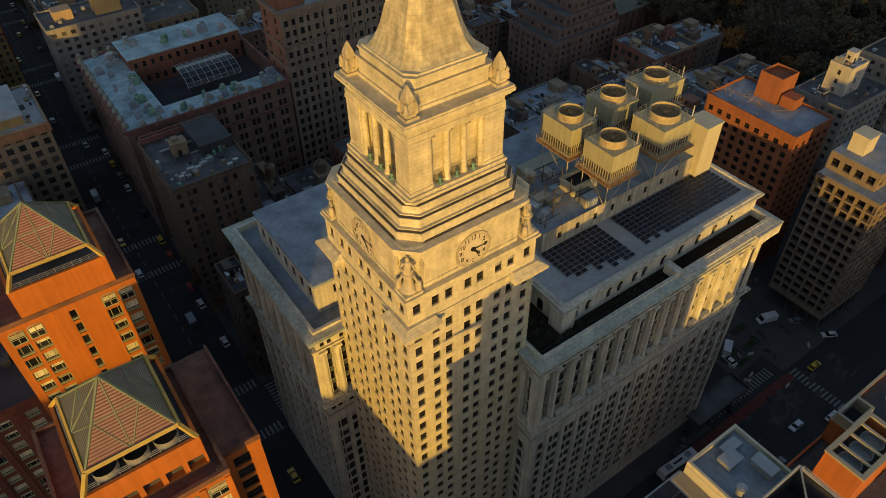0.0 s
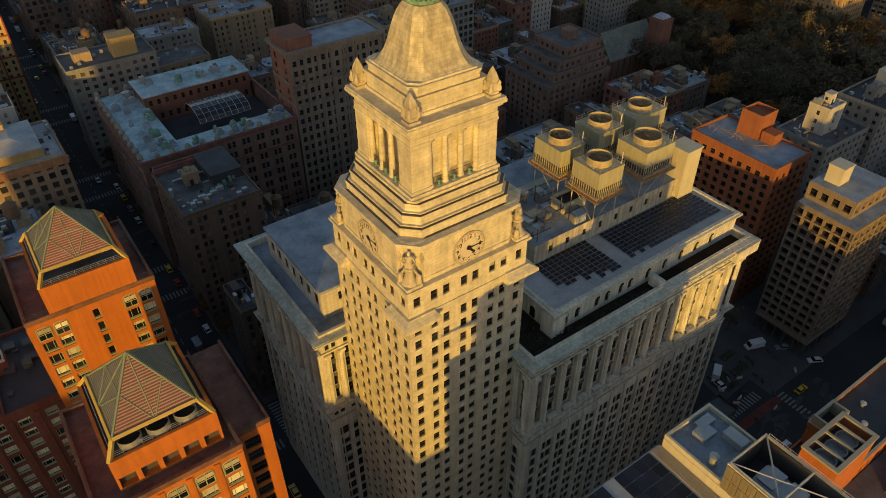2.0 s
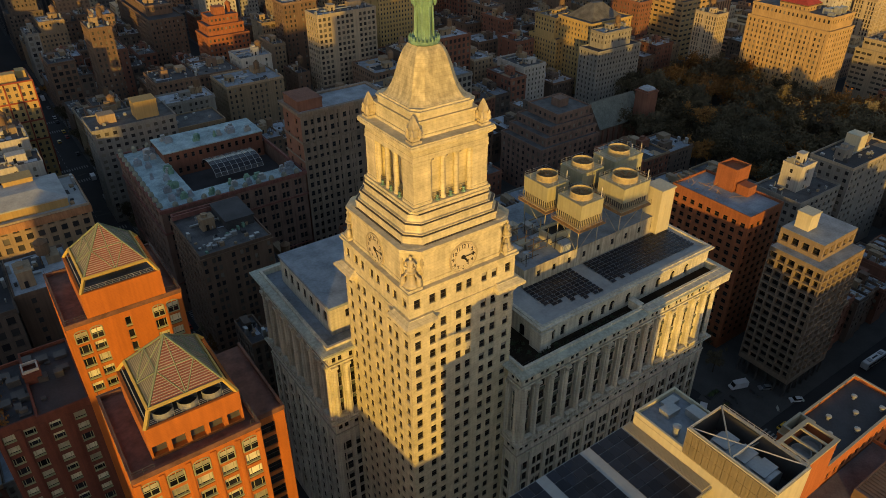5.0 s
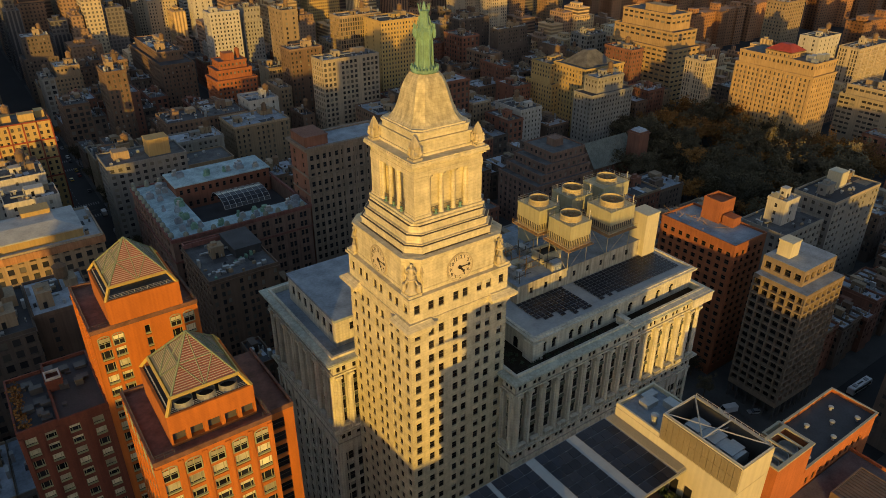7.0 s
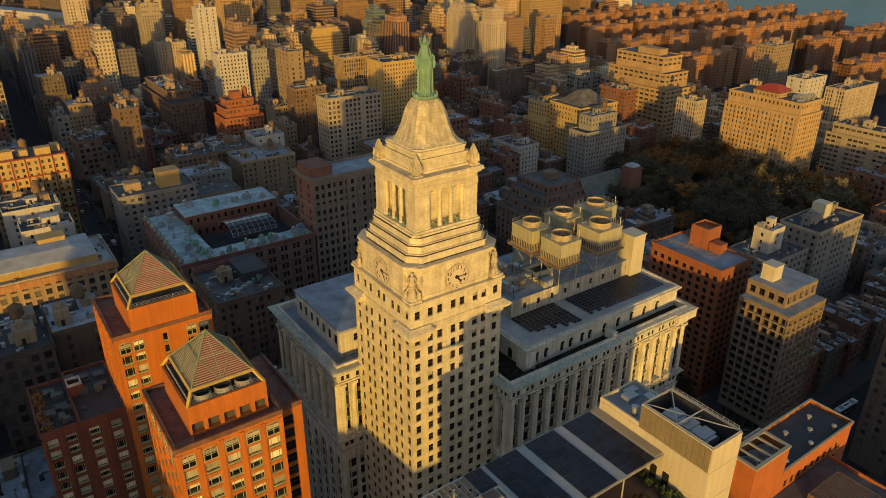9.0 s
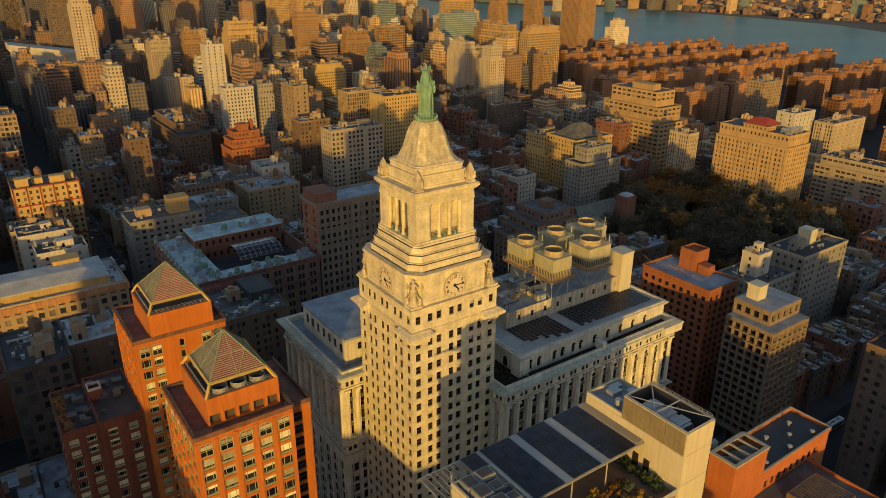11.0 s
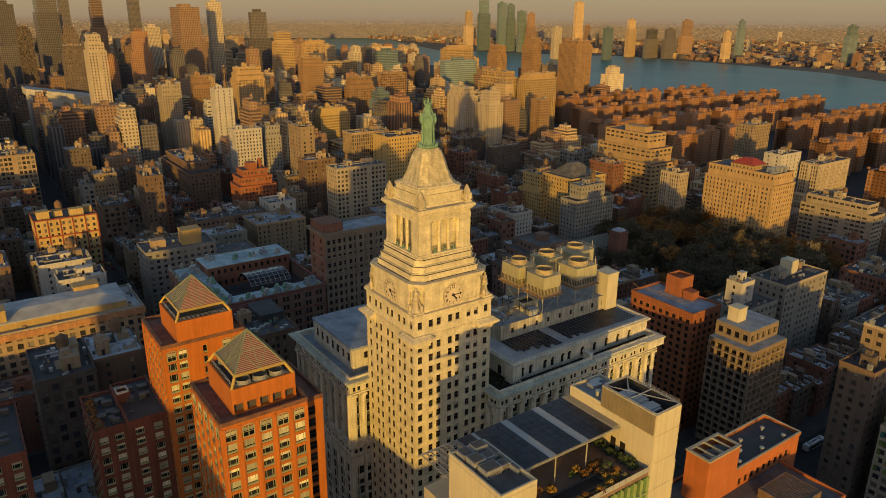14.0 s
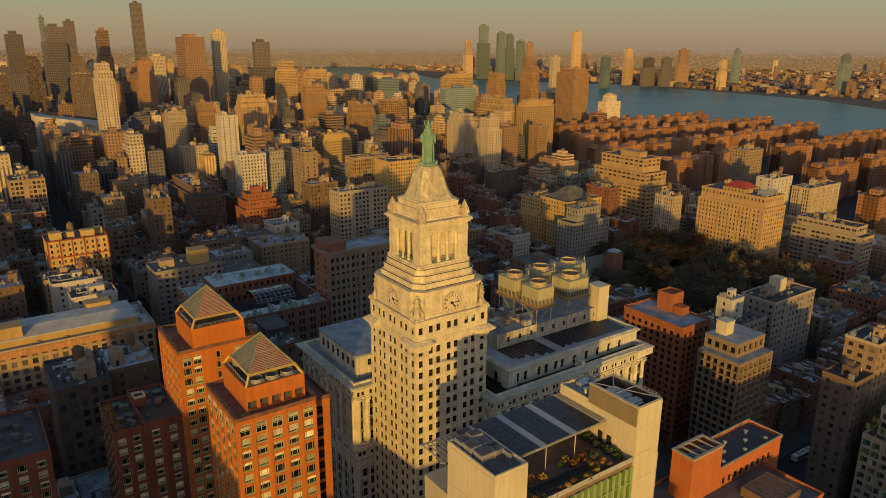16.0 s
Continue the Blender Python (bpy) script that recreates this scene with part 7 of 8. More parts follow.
part("roof", mb, ROOFBL, org)
mb = MB()
mb.kerb(130.7, 10.7, 148.9, 41.4, 53.0, 53.9, 0.35)
part("parapet", mb, BURNT, org)
mb = MB()
mb.kerb(142.0, 25.6, 150.0, 33.0, 53.0, 61.4, 0.3)
mb.box(142.3, 25.9, 59.8, 149.7, 32.7, 60.1)
part("roof_tower", mb, BURNT, org)
mb = MB()
mb.box(143, 20.5, 53, 147.5, 25.0, 56.5)
part("roof_hut", mb, BURNT, org)
mb = MB()
rng = random.Random(6)
for k in range(22):
    a = (rng.uniform(132, 141), rng.uniform(24, 40), 53.1)
    mb.bar(a, (a[0] + rng.uniform(-4, 4), a[1] + rng.uniform(-4, 4), 53.3 + rng.uniform(0, 3)), 0.09)
part("scaffold_poles", mb, RUST, org, kind="stuff")

wh = building(215, 20, 37, 18, 43, "grey", "flat", 1, False, "pale grey apartment house with dark flat roof", roofing=ROOFDK)
mb = MB()
mb.box(232, 28, 43, 238, 34, 50.3)
part("roof_hut", mb, CREAM, wh)
building(185, 22, 28, 20, 36, "grey", "flat", 2, False)
building(193, 29, 10, 8, 46, "white", "blank", 1, False, "white round-topped ventilation tower building")
TAKEN += [(100, -48, 106, 60)]
# lower end coloured dark for the shade over it, sunlit end tan
building(143.5, -50.8, 12.5, 11.5, 51, "dark", "flat", 1, False, "dark brick apartment house in the shade", roofing=ROOFDK)
building(156.1, -50.8, 15.4, 11.5, 62, "tan", "flat", 1, False, "tan brick apartment house with its top in low sun", roofing=ROOFDK)
gl = building(143, -84, 30, 28, 44, "pale", "grid", 2, False, "modern pale block with coloured glass front")
GLCOL = [material("%s glass panel" % n, c, 0.2, 0.2, 0.5, 2, 0.02, rand=0.3) for n, c in (("amber", (0.30, 0.22, 0.05)), ("green", (0.14, 0.20, 0.06)), ("teal", (0.05, 0.16, 0.13)), ("pale", (0.42, 0.38, 0.22)))]
glm = []
for c in GLCOL:
    mb = MB()
    mb.box(-0.55, -0.06, -1.0, 0.55, 0.0, 1.0)
    glm.append(mb.mesh("glass_panel", [c]))
rng = random.Random(61)
for i in range(18):
    for j in range(9):
        if rng.random() < 0.3:
            continue
        o = new("glass_panel", rng.choice(glm))
        o.location = (-0.02, 0.9 + i * 1.53, 41.6 - j * 3.2)
        o.rotation_euler = (0, 0, -math.pi / 2)
        o.parent = gl
for k in range(6):
    building(152 + k * 16, -108 + (k % 2) * 9, 15, 40, 20 + (k * 7) % 22, ["brown", "dark", "red"][k % 3], "apt", k % 4)
for i in range(14):
    x = 152 + i * 6.2
    building(x, -14 + (i % 3) * 1.0, 6.1, 18, 15 + (i * 5) % 6, ["brown", "red", "red", "dark", "brown"][i % 5], "apt", i % 4, False, name="row_house", roofing=[ROOFPA, ROOFPA, ROOFBL][i % 3])
for i in range(9):
    x = 152 + i * 7.1
    if free(x, 20, x + 7, 40):
        building(x, 24, 7, 16, 16 + (i * 3) % 6, ["red", "brown", "grey"][i % 3], "apt", i % 4, False, name="row_house", roofing=[ROOFPA, ROOFBL, ROOFPA][i % 3])

# ---- the block of the pale roofs, north of the tower ----
OLDTR = material("greenish weathered stone", (0.22, 0.235, 0.19), 0.85, 0.3, 0.5, 3, 0.3)
BROWNRD = material("brownish red brick", (0.20, 0.125, 0.095), 0.88, 0.25, 0.2, 2, 0.25, streak=0.2)
OLDCO = material("pinkish terracotta cornice", (0.20, 0.085, 0.07), 0.85, 0.3, 0.4, 3, 0.3, streak=0.2)
old = thing("loft_building", (-17.5, 142, 0), "dark red brick loft building with pale blue roof and skylight", "loft building")
TAKEN.append((-18, 141, 40, 202))
mb = MB()
rws = [(39.6 - 4.0 * k, 42.0 - 4.0 * k) for k in range(10)]
pairs = [(c + q - 0.6, c + q + 0.6) for c in (3.5 + 5.4 * i for i in range(10)) for q in (-0.85, 0.85)]
o = facade(mb, "w", -17.5, 200.5, 58.5, 0, 44.0, pairs, rws, 0.35)
o += facade(mb, "s", -17.5, 142.0, 55.5, 0, 44.0, pairs, rws, 0.35)
mb.face([(38, 142, 0), (38, 200.5, 0), (38, 200.5, 44), (38, 142, 44)])
mb.face([(38, 200.5, 0), (-17.5, 200.5, 0), (-17.5, 200.5, 44), (38, 200.5, 44)])
part("wall", mb, BROWNRD, old)
windows(o, old, 90)
mb = MB()
mb.kerb(-18.0, 141.5, 38.5, 201.0, 43.2, 44.6, 0.8)
part("cornice", mb, OLDCO, old, "pinkish terracotta cornice")
mb = MB()
mb.kerb(-17.9, 141.6, 38.4, 200.9, 34.6, 35.3, 0.5)
mb.kerb(-17.8, 141.7, 38.3, 200.8, 13.0, 13.6, 0.4)
part("string_course", mb, OLDCO, old)
mb = MB()
mb.prism([(-17, 142.5), (37.5, 142.5), (37.5, 151), (-3, 151), (-3, 181.4), (37.5, 181.4), (37.5, 200), (-17, 200)], 43.5, 44.1)
part("roof", mb, ROOFTE, old, "pale blue membrane roof")
mb = MB()
mb.box(-3, 151, 36.0, 37.5, 181, 37.4)
part("light_court", mb, ROOFDK, old)
mb = MB()
o = facade(mb, "s", -4.0, 181.0, 41.0, 37.4, 48.0, spread(13, 41, 1.3, 0.6), [(38.6, 40.8), (44.4, 46.4)], 0.25)
mb.face([(-4, 198, 43), (-4, 181, 43), (-4, 181, 48), (-4, 198, 48)])
mb.face([(37, 181, 43), (37, 198, 43), (37, 198, 48), (37, 181, 48)])
mb.face([(37, 198, 43), (-4, 198, 43), (-4, 198, 48), (37, 198, 48)])
part("roof_storey", mb, WALLS["red"], old)
windows(o, old, 30)
mb = MB()
mb.box(-4.4, 180.6, 48.0, 37.4, 198.4, 48.4)
part("storey_roof", mb, ROOFTE, old)
mb = MB()
for i in range(9):
    x = 8 + i * 2.4
    pts = [(x, 165 - 8 * math.cos(math.pi * j / 8), 44.2 + 3.6 * math.sin(math.pi * j / 8)) for j in range(9)]
    for p, q in zip(pts, pts[1:]):
        mb.bar(p, q, 0.12)
    if i:
        for p, q in zip(pts, last_):
            mb.bar(p, q, 0.08)
    last_ = pts
part("skylight_frame", mb, METAL, old, "arched steel skylight")
mb = MB()
for j in range(8):
    a, b = math.pi * j / 8, math.pi * (j + 1) / 8
    mb.face([(8, 165 - 7.9 * math.cos(a), 44.1 + 3.5 * math.sin(a)), (27.2, 165 - 7.9 * math.cos(a), 44.1 + 3.5 * math.sin(a)), (27.2, 165 - 7.9 * math.cos(b), 44.1 + 3.5 * math.sin(b)), (8, 165 - 7.9 * math.cos(b), 44.1 + 3.5 * math.sin(b))])
part("skylight_glass", mb, GLASS, old)
for k in range(30):
    mb = MB()
    x, y = (-16.5 + k * 5.4, 199.6) if k < 9 else (-16.9, 145 + (k - 9) * 5.2) if k < 20 else (-12 + (k - 20) * 5.2, 142.6)
    z = 44.2
    mb.box(x - 0.9, y - 0.7, z, x + 0.9, y + 0.7, z + (1.7 if k < 9 else 1.0))
    z -= 0 if k < 9 else 0.7
    mb.lathe(x, y, [(1.0, z + 1.6), (0.9, z + 2.2), (0.5, z + 2.7), (0.1, z + 2.8)], 10)
    part("dormer", mb, OLDTR, old, "greenish stone dormer")
rng = random.Random(12)
for k in range(44):
    x, y, w = rng.uniform(-14, 34), rng.choice([rng.uniform(143.5, 148.5), rng.uniform(183, 195)]), rng.uniform(1.2, 3.4)
    if k % 3 == 0:
        x, y = rng.uniform(-15, -6), rng.uniform(146, 196)
    z = 44.1 if y < 170 or x < -4.4 else 48.4
    u = thing("rooftop_unit", (x, y, z), "greenish grey rooftop unit on a pale roof", "ventilation unit", "units on the pale roof")
    m_ = MB()
    m_.box(0, 0, 0, w, w * 0.6, rng.uniform(0.9, 2.2))
    m_.box(w * 0.2, w * 0.1, 0.5, w * 0.8, w * 0.5, 2.5)
    part("housing", m_, rng.choice([METAL, COPPER, ROOFBL]), u, local=True)
# brown tower block east of it

BROWNST = material("grey brown stone", (0.24, 0.185, 0.14), 0.88, 0.25, 0.2, 2, 0.25, streak=0.2)
ob_ = thing("office_building", (38.6, 142, 0), "brown stone office block with red brick west wall", "office building")
TAKEN.append((38, 141, 78, 170))
mb = MB()
rws = [(62.5 - 3.7 * k, 64.6 - 3.7 * k) for k in range(16)]
o = facade(mb, "s", 38.6, 142.0, 37.0, 0, 67.5, spread(13, 37, 1.5, 0.6), rws, 0.3)
mb.face([(75.6, 142, 0), (75.6, 158, 0), (75.6, 158, 67.5), (75.6, 142, 67.5)])
mb.face([(75.6, 158, 0), (38.6, 158, 0), (38.6, 158, 67.5), (75.6, 158, 67.5)])
part("wall", mb, BROWNST, ob_)
m2 = MB()
o2 = facade(m2, "w", 38.6, 158.0, 16.0, 0, 67.5, [(3, 4.4), (11, 12.4)], rws, 0.3)
part("wall", m2, WALLS["red"], ob_, "plain red brick wall")
for i in range(8):
    mb = MB()
    x = 38.9 + i * 5.2
    mb.box(x - 0.35, 141.6, 0, x + 0.35, 142.05, 66.6)
    part("pier", mb, BROWNST, ob_)
windows(o + o2, ob_, 70)
mb = MB()
mb.kerb(37.8, 141.2, 76.4, 158.8, 66.6, 67.2, 1.0)
mb.kerb(37.4, 140.8, 76.8, 159.2, 67.2, 68.2, 1.4)
part("cornice", mb, BROWNST, ob_)
mb = MB()
mb.kerb(38.2, 141.6, 76.0, 158.4, 55.5, 56.2, 0.5)
mb.kerb(38.2, 141.6, 76.0, 158.4, 48.0, 48.5, 0.5)
part("string_course", mb, BROWNST, ob_)
mb = MB()
mb.box(39, 142.4, 67.0, 75.2, 157.6, 67.6)
part("roof", mb, ROOFBL, ob_)
mb = MB()
mb.box(39, 144, 67.6, 49, 157, 71.6)
mb.box(38.8, 143.8, 71.3, 49.2, 157.2, 71.8)
part("roof_hut", mb, WALLS["red"], ob_)
# loft with cluttered roof, and low houses behind the tower
dk = building(-16.5, 104, 24, 30, 44, "brown", "pair", 3, False, "brown brick apartment house with cluttered terrace roof", roofing=ROOFGR)
mb = MB()
mb.box(-3, 116, 44.1, 6.5, 131, 47.4)
mb.box(-3.3, 115.7, 47.1, 6.8, 131.3, 47.7)
part("roof_storey", mb, ROOFDK, dk)
mb = MB()
mb.kerb(-16.3, 131.4, 7.3, 133.8, 44.9, 46.6, 0.5)
part("terrace_wall", mb, OLDCO, dk)
for k in range(14):
    mb = MB()
    x, y = -14 + (k * 5.3) % 18, 105.5 + (k * 3.1) % 10
    mb.box(x, y, 44.1, x + 0.8 + k % 3 * 0.7, y + 1.2, 44.9 + (k % 4) * 0.3)
    part("terrace_planter", mb, METAL if k % 3 else COPPER, dk)
building(8.2, 104, 12, 30, 22, "dark", "apt", 2, True)
building(-16.2, 66.5, 5.6, 13.5, 34, "dark", "fin", 1, False, "narrow dark house with upright piers and flat roof", roofing=ROOFDK)
building(-10, 66, 11, 22, 22, "brown", "loft", 2, False)
building(16, 66, 18, 24, 30, "grey", "apt", 1, False)
building(36, 68, 20, 24, 24, "brown", "apt", 2, True)
building(22, 98, 18, 26, 20, "dark", "apt", 3, True)
building(42, 98, 30, 26, 26, "red", "apt", 0, True)
# west side of the street: long loft with lit top, dark lofts, lower brick blocks
lf = building(-140, 171, 104, 30, 40, "tan", "loft", 1, False, "long tan loft building with a lit cornice", roofing=ROOFWH)
building(-84.4, 92.5, 17, 27, 53, "dark", "loft", 0, True, "dark brick loft with water tank on the roof", roofing=ROOFDK)
building(-67, 98.5, 16, 22, 53, "brown", "blank", 3, True, "brown brick house with pale blue roof and tank", roofing=ROOFPA)
building(-58, 76, 18, 18, 40, "dark", "apt", 2, True, roofing=ROOFDK)
building(-68, 246, 24, 16, 42, "white", "blank", 1, True)
building(-64, 206, 20, 14, 46, "white", "blank", 2, False, "white painted house with sunlit wall")

mb = MB()
mb.kerb(-140.6, 170.4, -35.4, 201.6, 37.4, 40.2, 0.7)
part("frieze", mb, material("pinkish terracotta frieze", (0.40, 0.20, 0.10), 0.85, 0.25, 0.4, 3, 0.3, streak=0.2), lf, "pinkish terracotta frieze", at=(0, 0, 0))
mb = MB()
mb.box(-137, 174.5, 40.2, -42, 198, 43.4)
part("attic", mb, WALLS["yellow"], lf)
mb = MB()
mb.rings([[(x, y, z) for x, y in rect(-137.4 + i, 174.1 + i, -41.6 - i, 198.4 - i)] for z, i in ((43.4, 0), (43.9, 0), (46.2, 8))])
part("attic_roof", mb, ROOFWH, lf, "pale sloping roof")
for x, y, w, d, h in ((-96, 175, 9, 8, 5.5), (-60, 190, 10, 7, 4.5), (-118, 186, 8, 7, 4.0)):
    mb = MB()
    mb.box(x, y, 43.4, x + w, y + d, 43.4 + h)
    mb.box(x - 0.2, y - 0.2, 43.1 + h, x + w + 0.2, y + d + 0.2, 43.5 + h)
    part("roof_hut", mb, WALLS["yellow"], lf)

# ---- church beside the park ----
ch = thing("church", (222, 157, 0), "brown stone church with steep grey green roof and square tower", "church")
TAKEN.append((220, 148, 262, 180))
mb = MB()
mb.box(222, 158, 0, 256, 176, 12.0, bottom=False)
part("nave_wall", mb, WALLS["brown"], ch)
SLATE = material("grey green slate", (0.17, 0.185, 0.155), 0.8, 0.3, 0.3, 2.5, 0.3, streak=0.2)
for y0_, s in ((157.2, 1), (176.8, -1)):
    mb = MB()
    q = [(221.4, y0_, 12.0), (256.6, y0_, 12.0), (256.6, 167, 25), (221.4, 167, 25)]
    mb.face(q if s > 0 else q[::-1])
    part("nave_roof", mb, SLATE, ch, "steep grey green slate roof")
mb = MB()
for x in (221.9, 256.1):
    mb.face([(x, 176, 12.0), (x, 158, 12.0), (x, 167, 24.8)])
part("gable", mb, WALLS["brown"], ch)
mb = MB()
mb.stack(((4.3, 0, 0, 29.0), (4.7, 0, 29.0, 29.8), (4.0, 0, 29.8, 30.6)), 252.5, 154)
part("bell_tower", mb, WALLS["red"], ch)
mb = MB()
mb.rings([[(252.5 + a * x, 154 + a * y, z) for x, y in ((-1, -1), (1, -1), (1, 1), (-1, 1))] for a, z in ((3.4, 30.6), (2.6, 31.8), (0.4, 32.4))])
part("tower_cap", mb, ROOFPA, ch)
for k in range(6):
    mb = MB()
    mb.box(224 + k * 4.4, 157.2, 0, 225.2 + k * 4.4, 158.0, 11.0)
    part("buttress", mb, WALLS["red"], ch)


# ---- houses with roofs of their own ----
def hip_roof(parent, x0, y0, x1, y1, z0, z1, inset, mat, label):
    mb = MB()
    mb.rings([[(x, y, z0) for x, y in rect(x0 - 0.3, y0 - 0.3, x1 + 0.3, y1 + 0.3)], [(x, y, z0 + 0.4) for x, y in rect(x0 - 0.3, y0 - 0.3, x1 + 0.3, y1 + 0.3)],
              [(x, y, z1) for x, y in rect(x0 + inset, y0 + inset, x1 - inset, y1 - inset)]])
    part("hip_roof", mb, mat, parent, label)


def block_of(parent, name, x0, y0, x1, y1, z0, z1, mat, pu=3.0, pz=3.2, fw=1.4, fh=1.7, top=1.3, dep=0.3):
    """A block with windows on its two sunny sides, under a house."""
    wall, pane = MB(), MB()
    n = max(1, int((z1 - z0 - 1.0) / pz))
    rows = [(z1 - top - fh - pz * k, z1 - top - pz * k) for k in range(n) if z1 - top - fh - pz * k > z0 + 0.2]
    for side in "swne":
        L = (x1 - x0) if side in "sn" else (y1 - y0)
        ox, oy = {"s": (x0, y0), "w": (x0, y1), "n": (x1, y1), "e": (x1, y0)}[side]
        o = facade(wall, side, ox, oy, L, z0, z1, spread(max(1, int(L / pu)), L, fw, 0.4), rows if side in "sw" else [], dep)
        (ux, uy), _ = FACES[side]
        for (x, y, z), w, h, sd in o:
            pane.face([(x - ux * w / 2, y - uy * w / 2, z - h / 2), (x + ux * w / 2, y + uy * w / 2, z - h / 2), (x + ux * w / 2, y + uy * w / 2, z + h / 2), (x - ux * w / 2, y - uy * w / 2, z + h / 2)])
    wall.kerb(x0 - 0.3, y0 - 0.3, x1 + 0.3, y1 + 0.3, z1 - 0.7, z1 + 0.7, 0.5)
    part(name, wall, mat, parent)
    part("window_panes", pane, PANES, parent, kind="stuff")
    mb = MB()
    mb.box(x0 + 0.2, y0 + 0.2, z1 - 0.4, x1 - 0.2, y1 - 0.2, z1 + 0.05)
    part("roof", mb, ROOFGR, parent)


stp = thing("apartment_building", (154, 132, 0), "brown brick apartment house with stepped planted terraces", "building")
for x0_, y0_, x1_, y1_, z0_, z1_ in ((154, 132, 192, 162, 0, 26), (158.5, 134.5, 192, 161.5, 26, 30), (163, 136.5, 191.5, 161, 30, 34), (169, 138.5, 191, 160, 34, 38.5)):
    block_of(stp, "wall", x0_, y0_, x1_, y1_, z0_, z1_, BROWNRD, 3.4, 3.1, 1.6, 1.8)
mb = MB()
mb.box(177, 146, 38.5, 183, 152, 42.5)
part("roof_hut", mb, BROWNRD, stp)
TAKEN.append((153, 131, 193, 163))
REDTILE = material("red roof tiles", (0.30, 0.045, 0.03), 0.7, 0.25, 0.3, 3, 0.3)
hosp = thing("office_building", (391, 242, 0), "tan stepped office block with bands of dark windows", "office building")
for q, (x0_, y0_, x1_, y1_, z0_, z1_) in enumerate(((391, 242, 424, 307, 0, 42), (394, 247, 422, 307, 42, 54), (397, 253, 420, 302, 54, 66))):
    block_of(hosp, "wall", x0_, y0_, x1_, y1_, z0_, z1_, WALLS["buff"], 5.2, 3.7, 3.9, 1.6, 1.2, 0.5)
mb = MB()
mb.box(402, 262, 66, 412, 284, 71)
mb.box(401.8, 261.8, 70.6, 412.2, 284.2, 71.1)
part("roof_hut", mb, WALLS["buff"], hosp)
TAKEN.append((390, 241, 425, 308))
inf = thing("hospital_building", (371, 121, 0), "tan brick hospital with cornices and red hip roof", "hospital")
block_of(inf, "wall", 371, 121, 398, 176, 0, 50, WALLS["buff"], 2.9, 3.3, 1.2, 1.9)
block_of(inf, "wall", 372.2, 122.2, 397, 175, 50, 58, WALLS["buff"], 2.9, 3.6, 1.2, 2.1)
block_of(inf, "wall", 374, 140, 390, 158, 58, 61, WALLS["buff"], 2.9, 3.0, 1.2, 1.4, 0.9)
hip_roof(inf, 374, 140, 390, 158, 61.2, 65.5, 5.5, REDTILE, "red tiled hip roof")
mb = MB()
for k in range(5):
    mb.box(376 + k * 3, 124 + (k % 2) * 4, 58, 378.4 + k * 3, 128 + (k % 2) * 5, 60 + (k * 1.3) % 3)
part("roof_plant", mb, METAL, inf, kind="stuff")
for i in range(7):
    mb = MB()
    mb.box(370.7, 121.5 + i * 8.9, 2, 371.0, 122.9 + i * 8.9, 49.2)
    part("pilaster", mb, WALLS["buff"], inf)
TAKEN.append((370, 120, 399, 177))
man = thing("apartment_building", (275, 222, 0), "tan brick apartment house with grey mansard roof", "building")
block_of(man, "wall", 275, 222, 312, 252, 0, 48, WALLS["yellow"], 2.9, 3.2, 1.2, 1.8)
hip_roof(man, 280, 226, 306, 248, 48.2, 57, 9, ROOFGR, "grey slate mansard roof")
TAKEN.append((274, 221, 313, 253))
orb = thing("apartment_building", (76, 362, 0), "orange red brick apartment house with stepped top floors", "building")
for x0_, y0_, x1_, y1_, z0_, z1_ in ((76, 362, 104, 384, 0, 40), (78, 365, 102, 383, 40, 46), (81, 368, 100, 382, 46, 51)):
    block_of(orb, "wall", x0_, y0_, x1_, y1_, z0_, z1_, BURNT, 2.6, 3.0, 1.3, 1.6)
mb = MB()
mb.box(86, 371, 51, 93, 378, 56)
mb.lathe(97, 376, [(1.8, 53), (1.8, 57), (0.1, 58.4)], 12)
mb.box(96, 375, 51, 98, 377, 53)
part("roof_hut", mb, BURNT, orb)
TAKEN.append((75, 361, 105, 385))
yel = thing("apartment_building", (-64, 285, 0), "yellow brick apartment house with red trim", "building")
block_of(yel, "wall", -64, 285, -33, 305, 0, 55, WALLS["yellow"], 3.1, 3.2, 1.2, 1.8)
REDTRIM = material("red painted trim", (0.26, 0.055, 0.03), 0.7, 0.2, 0.3, 3, 0.1)
for z in (55.2, 45.6, 36.0, 26.4):
    mb = MB()
    mb.kerb(-64.35, 284.65, -32.65, 305.35, z, z + 0.7, 0.5)
    part("trim_band", mb, REDTRIM, yel)
for k in range(6):
    mb = MB()
    mb.box(-64.2 + k * 6.2, 284.7, 8, -63.6 + k * 6.2, 285.1, 55.2)
    part("trim_pier", mb, REDTRIM, yel)
mb = MB()
for x, y, w, d, h in ((-62, 288, 6, 6, 4.5), (-54, 292, 5, 5, 3.2), (-46, 288, 7, 5, 4.0), (-38, 293, 4, 6, 3.4)):
    mb.box(x, y, 55, x + w, y + d, 55 + h)
part("roof_hut", mb, WALLS["yellow"], yel, kind="stuff")
mb = MB()
mb.lathe(-50, 298, [(1.9, 58), (1.9, 61.6), (0.1, 63)], 14)
for a in (-1, 1):
    for c in (-1, 1):
        mb.bar((-50 + a, 298 + c, 55), (-50 + a, 298 + c, 58), 0.2)
part("water_tank", mb, TANKW, yel)
TAKEN.append((-65, 284, -32, 306))
pal = thing("apartment_building", (-21, 229, 0), "pale brick apartment house with dark roof and tall hut", "building")
block_of(pal, "wall", -21, 229, 15, 249, 0, 45, WALLS["grey"], 3.3, 3.1, 1.7, 1.6)
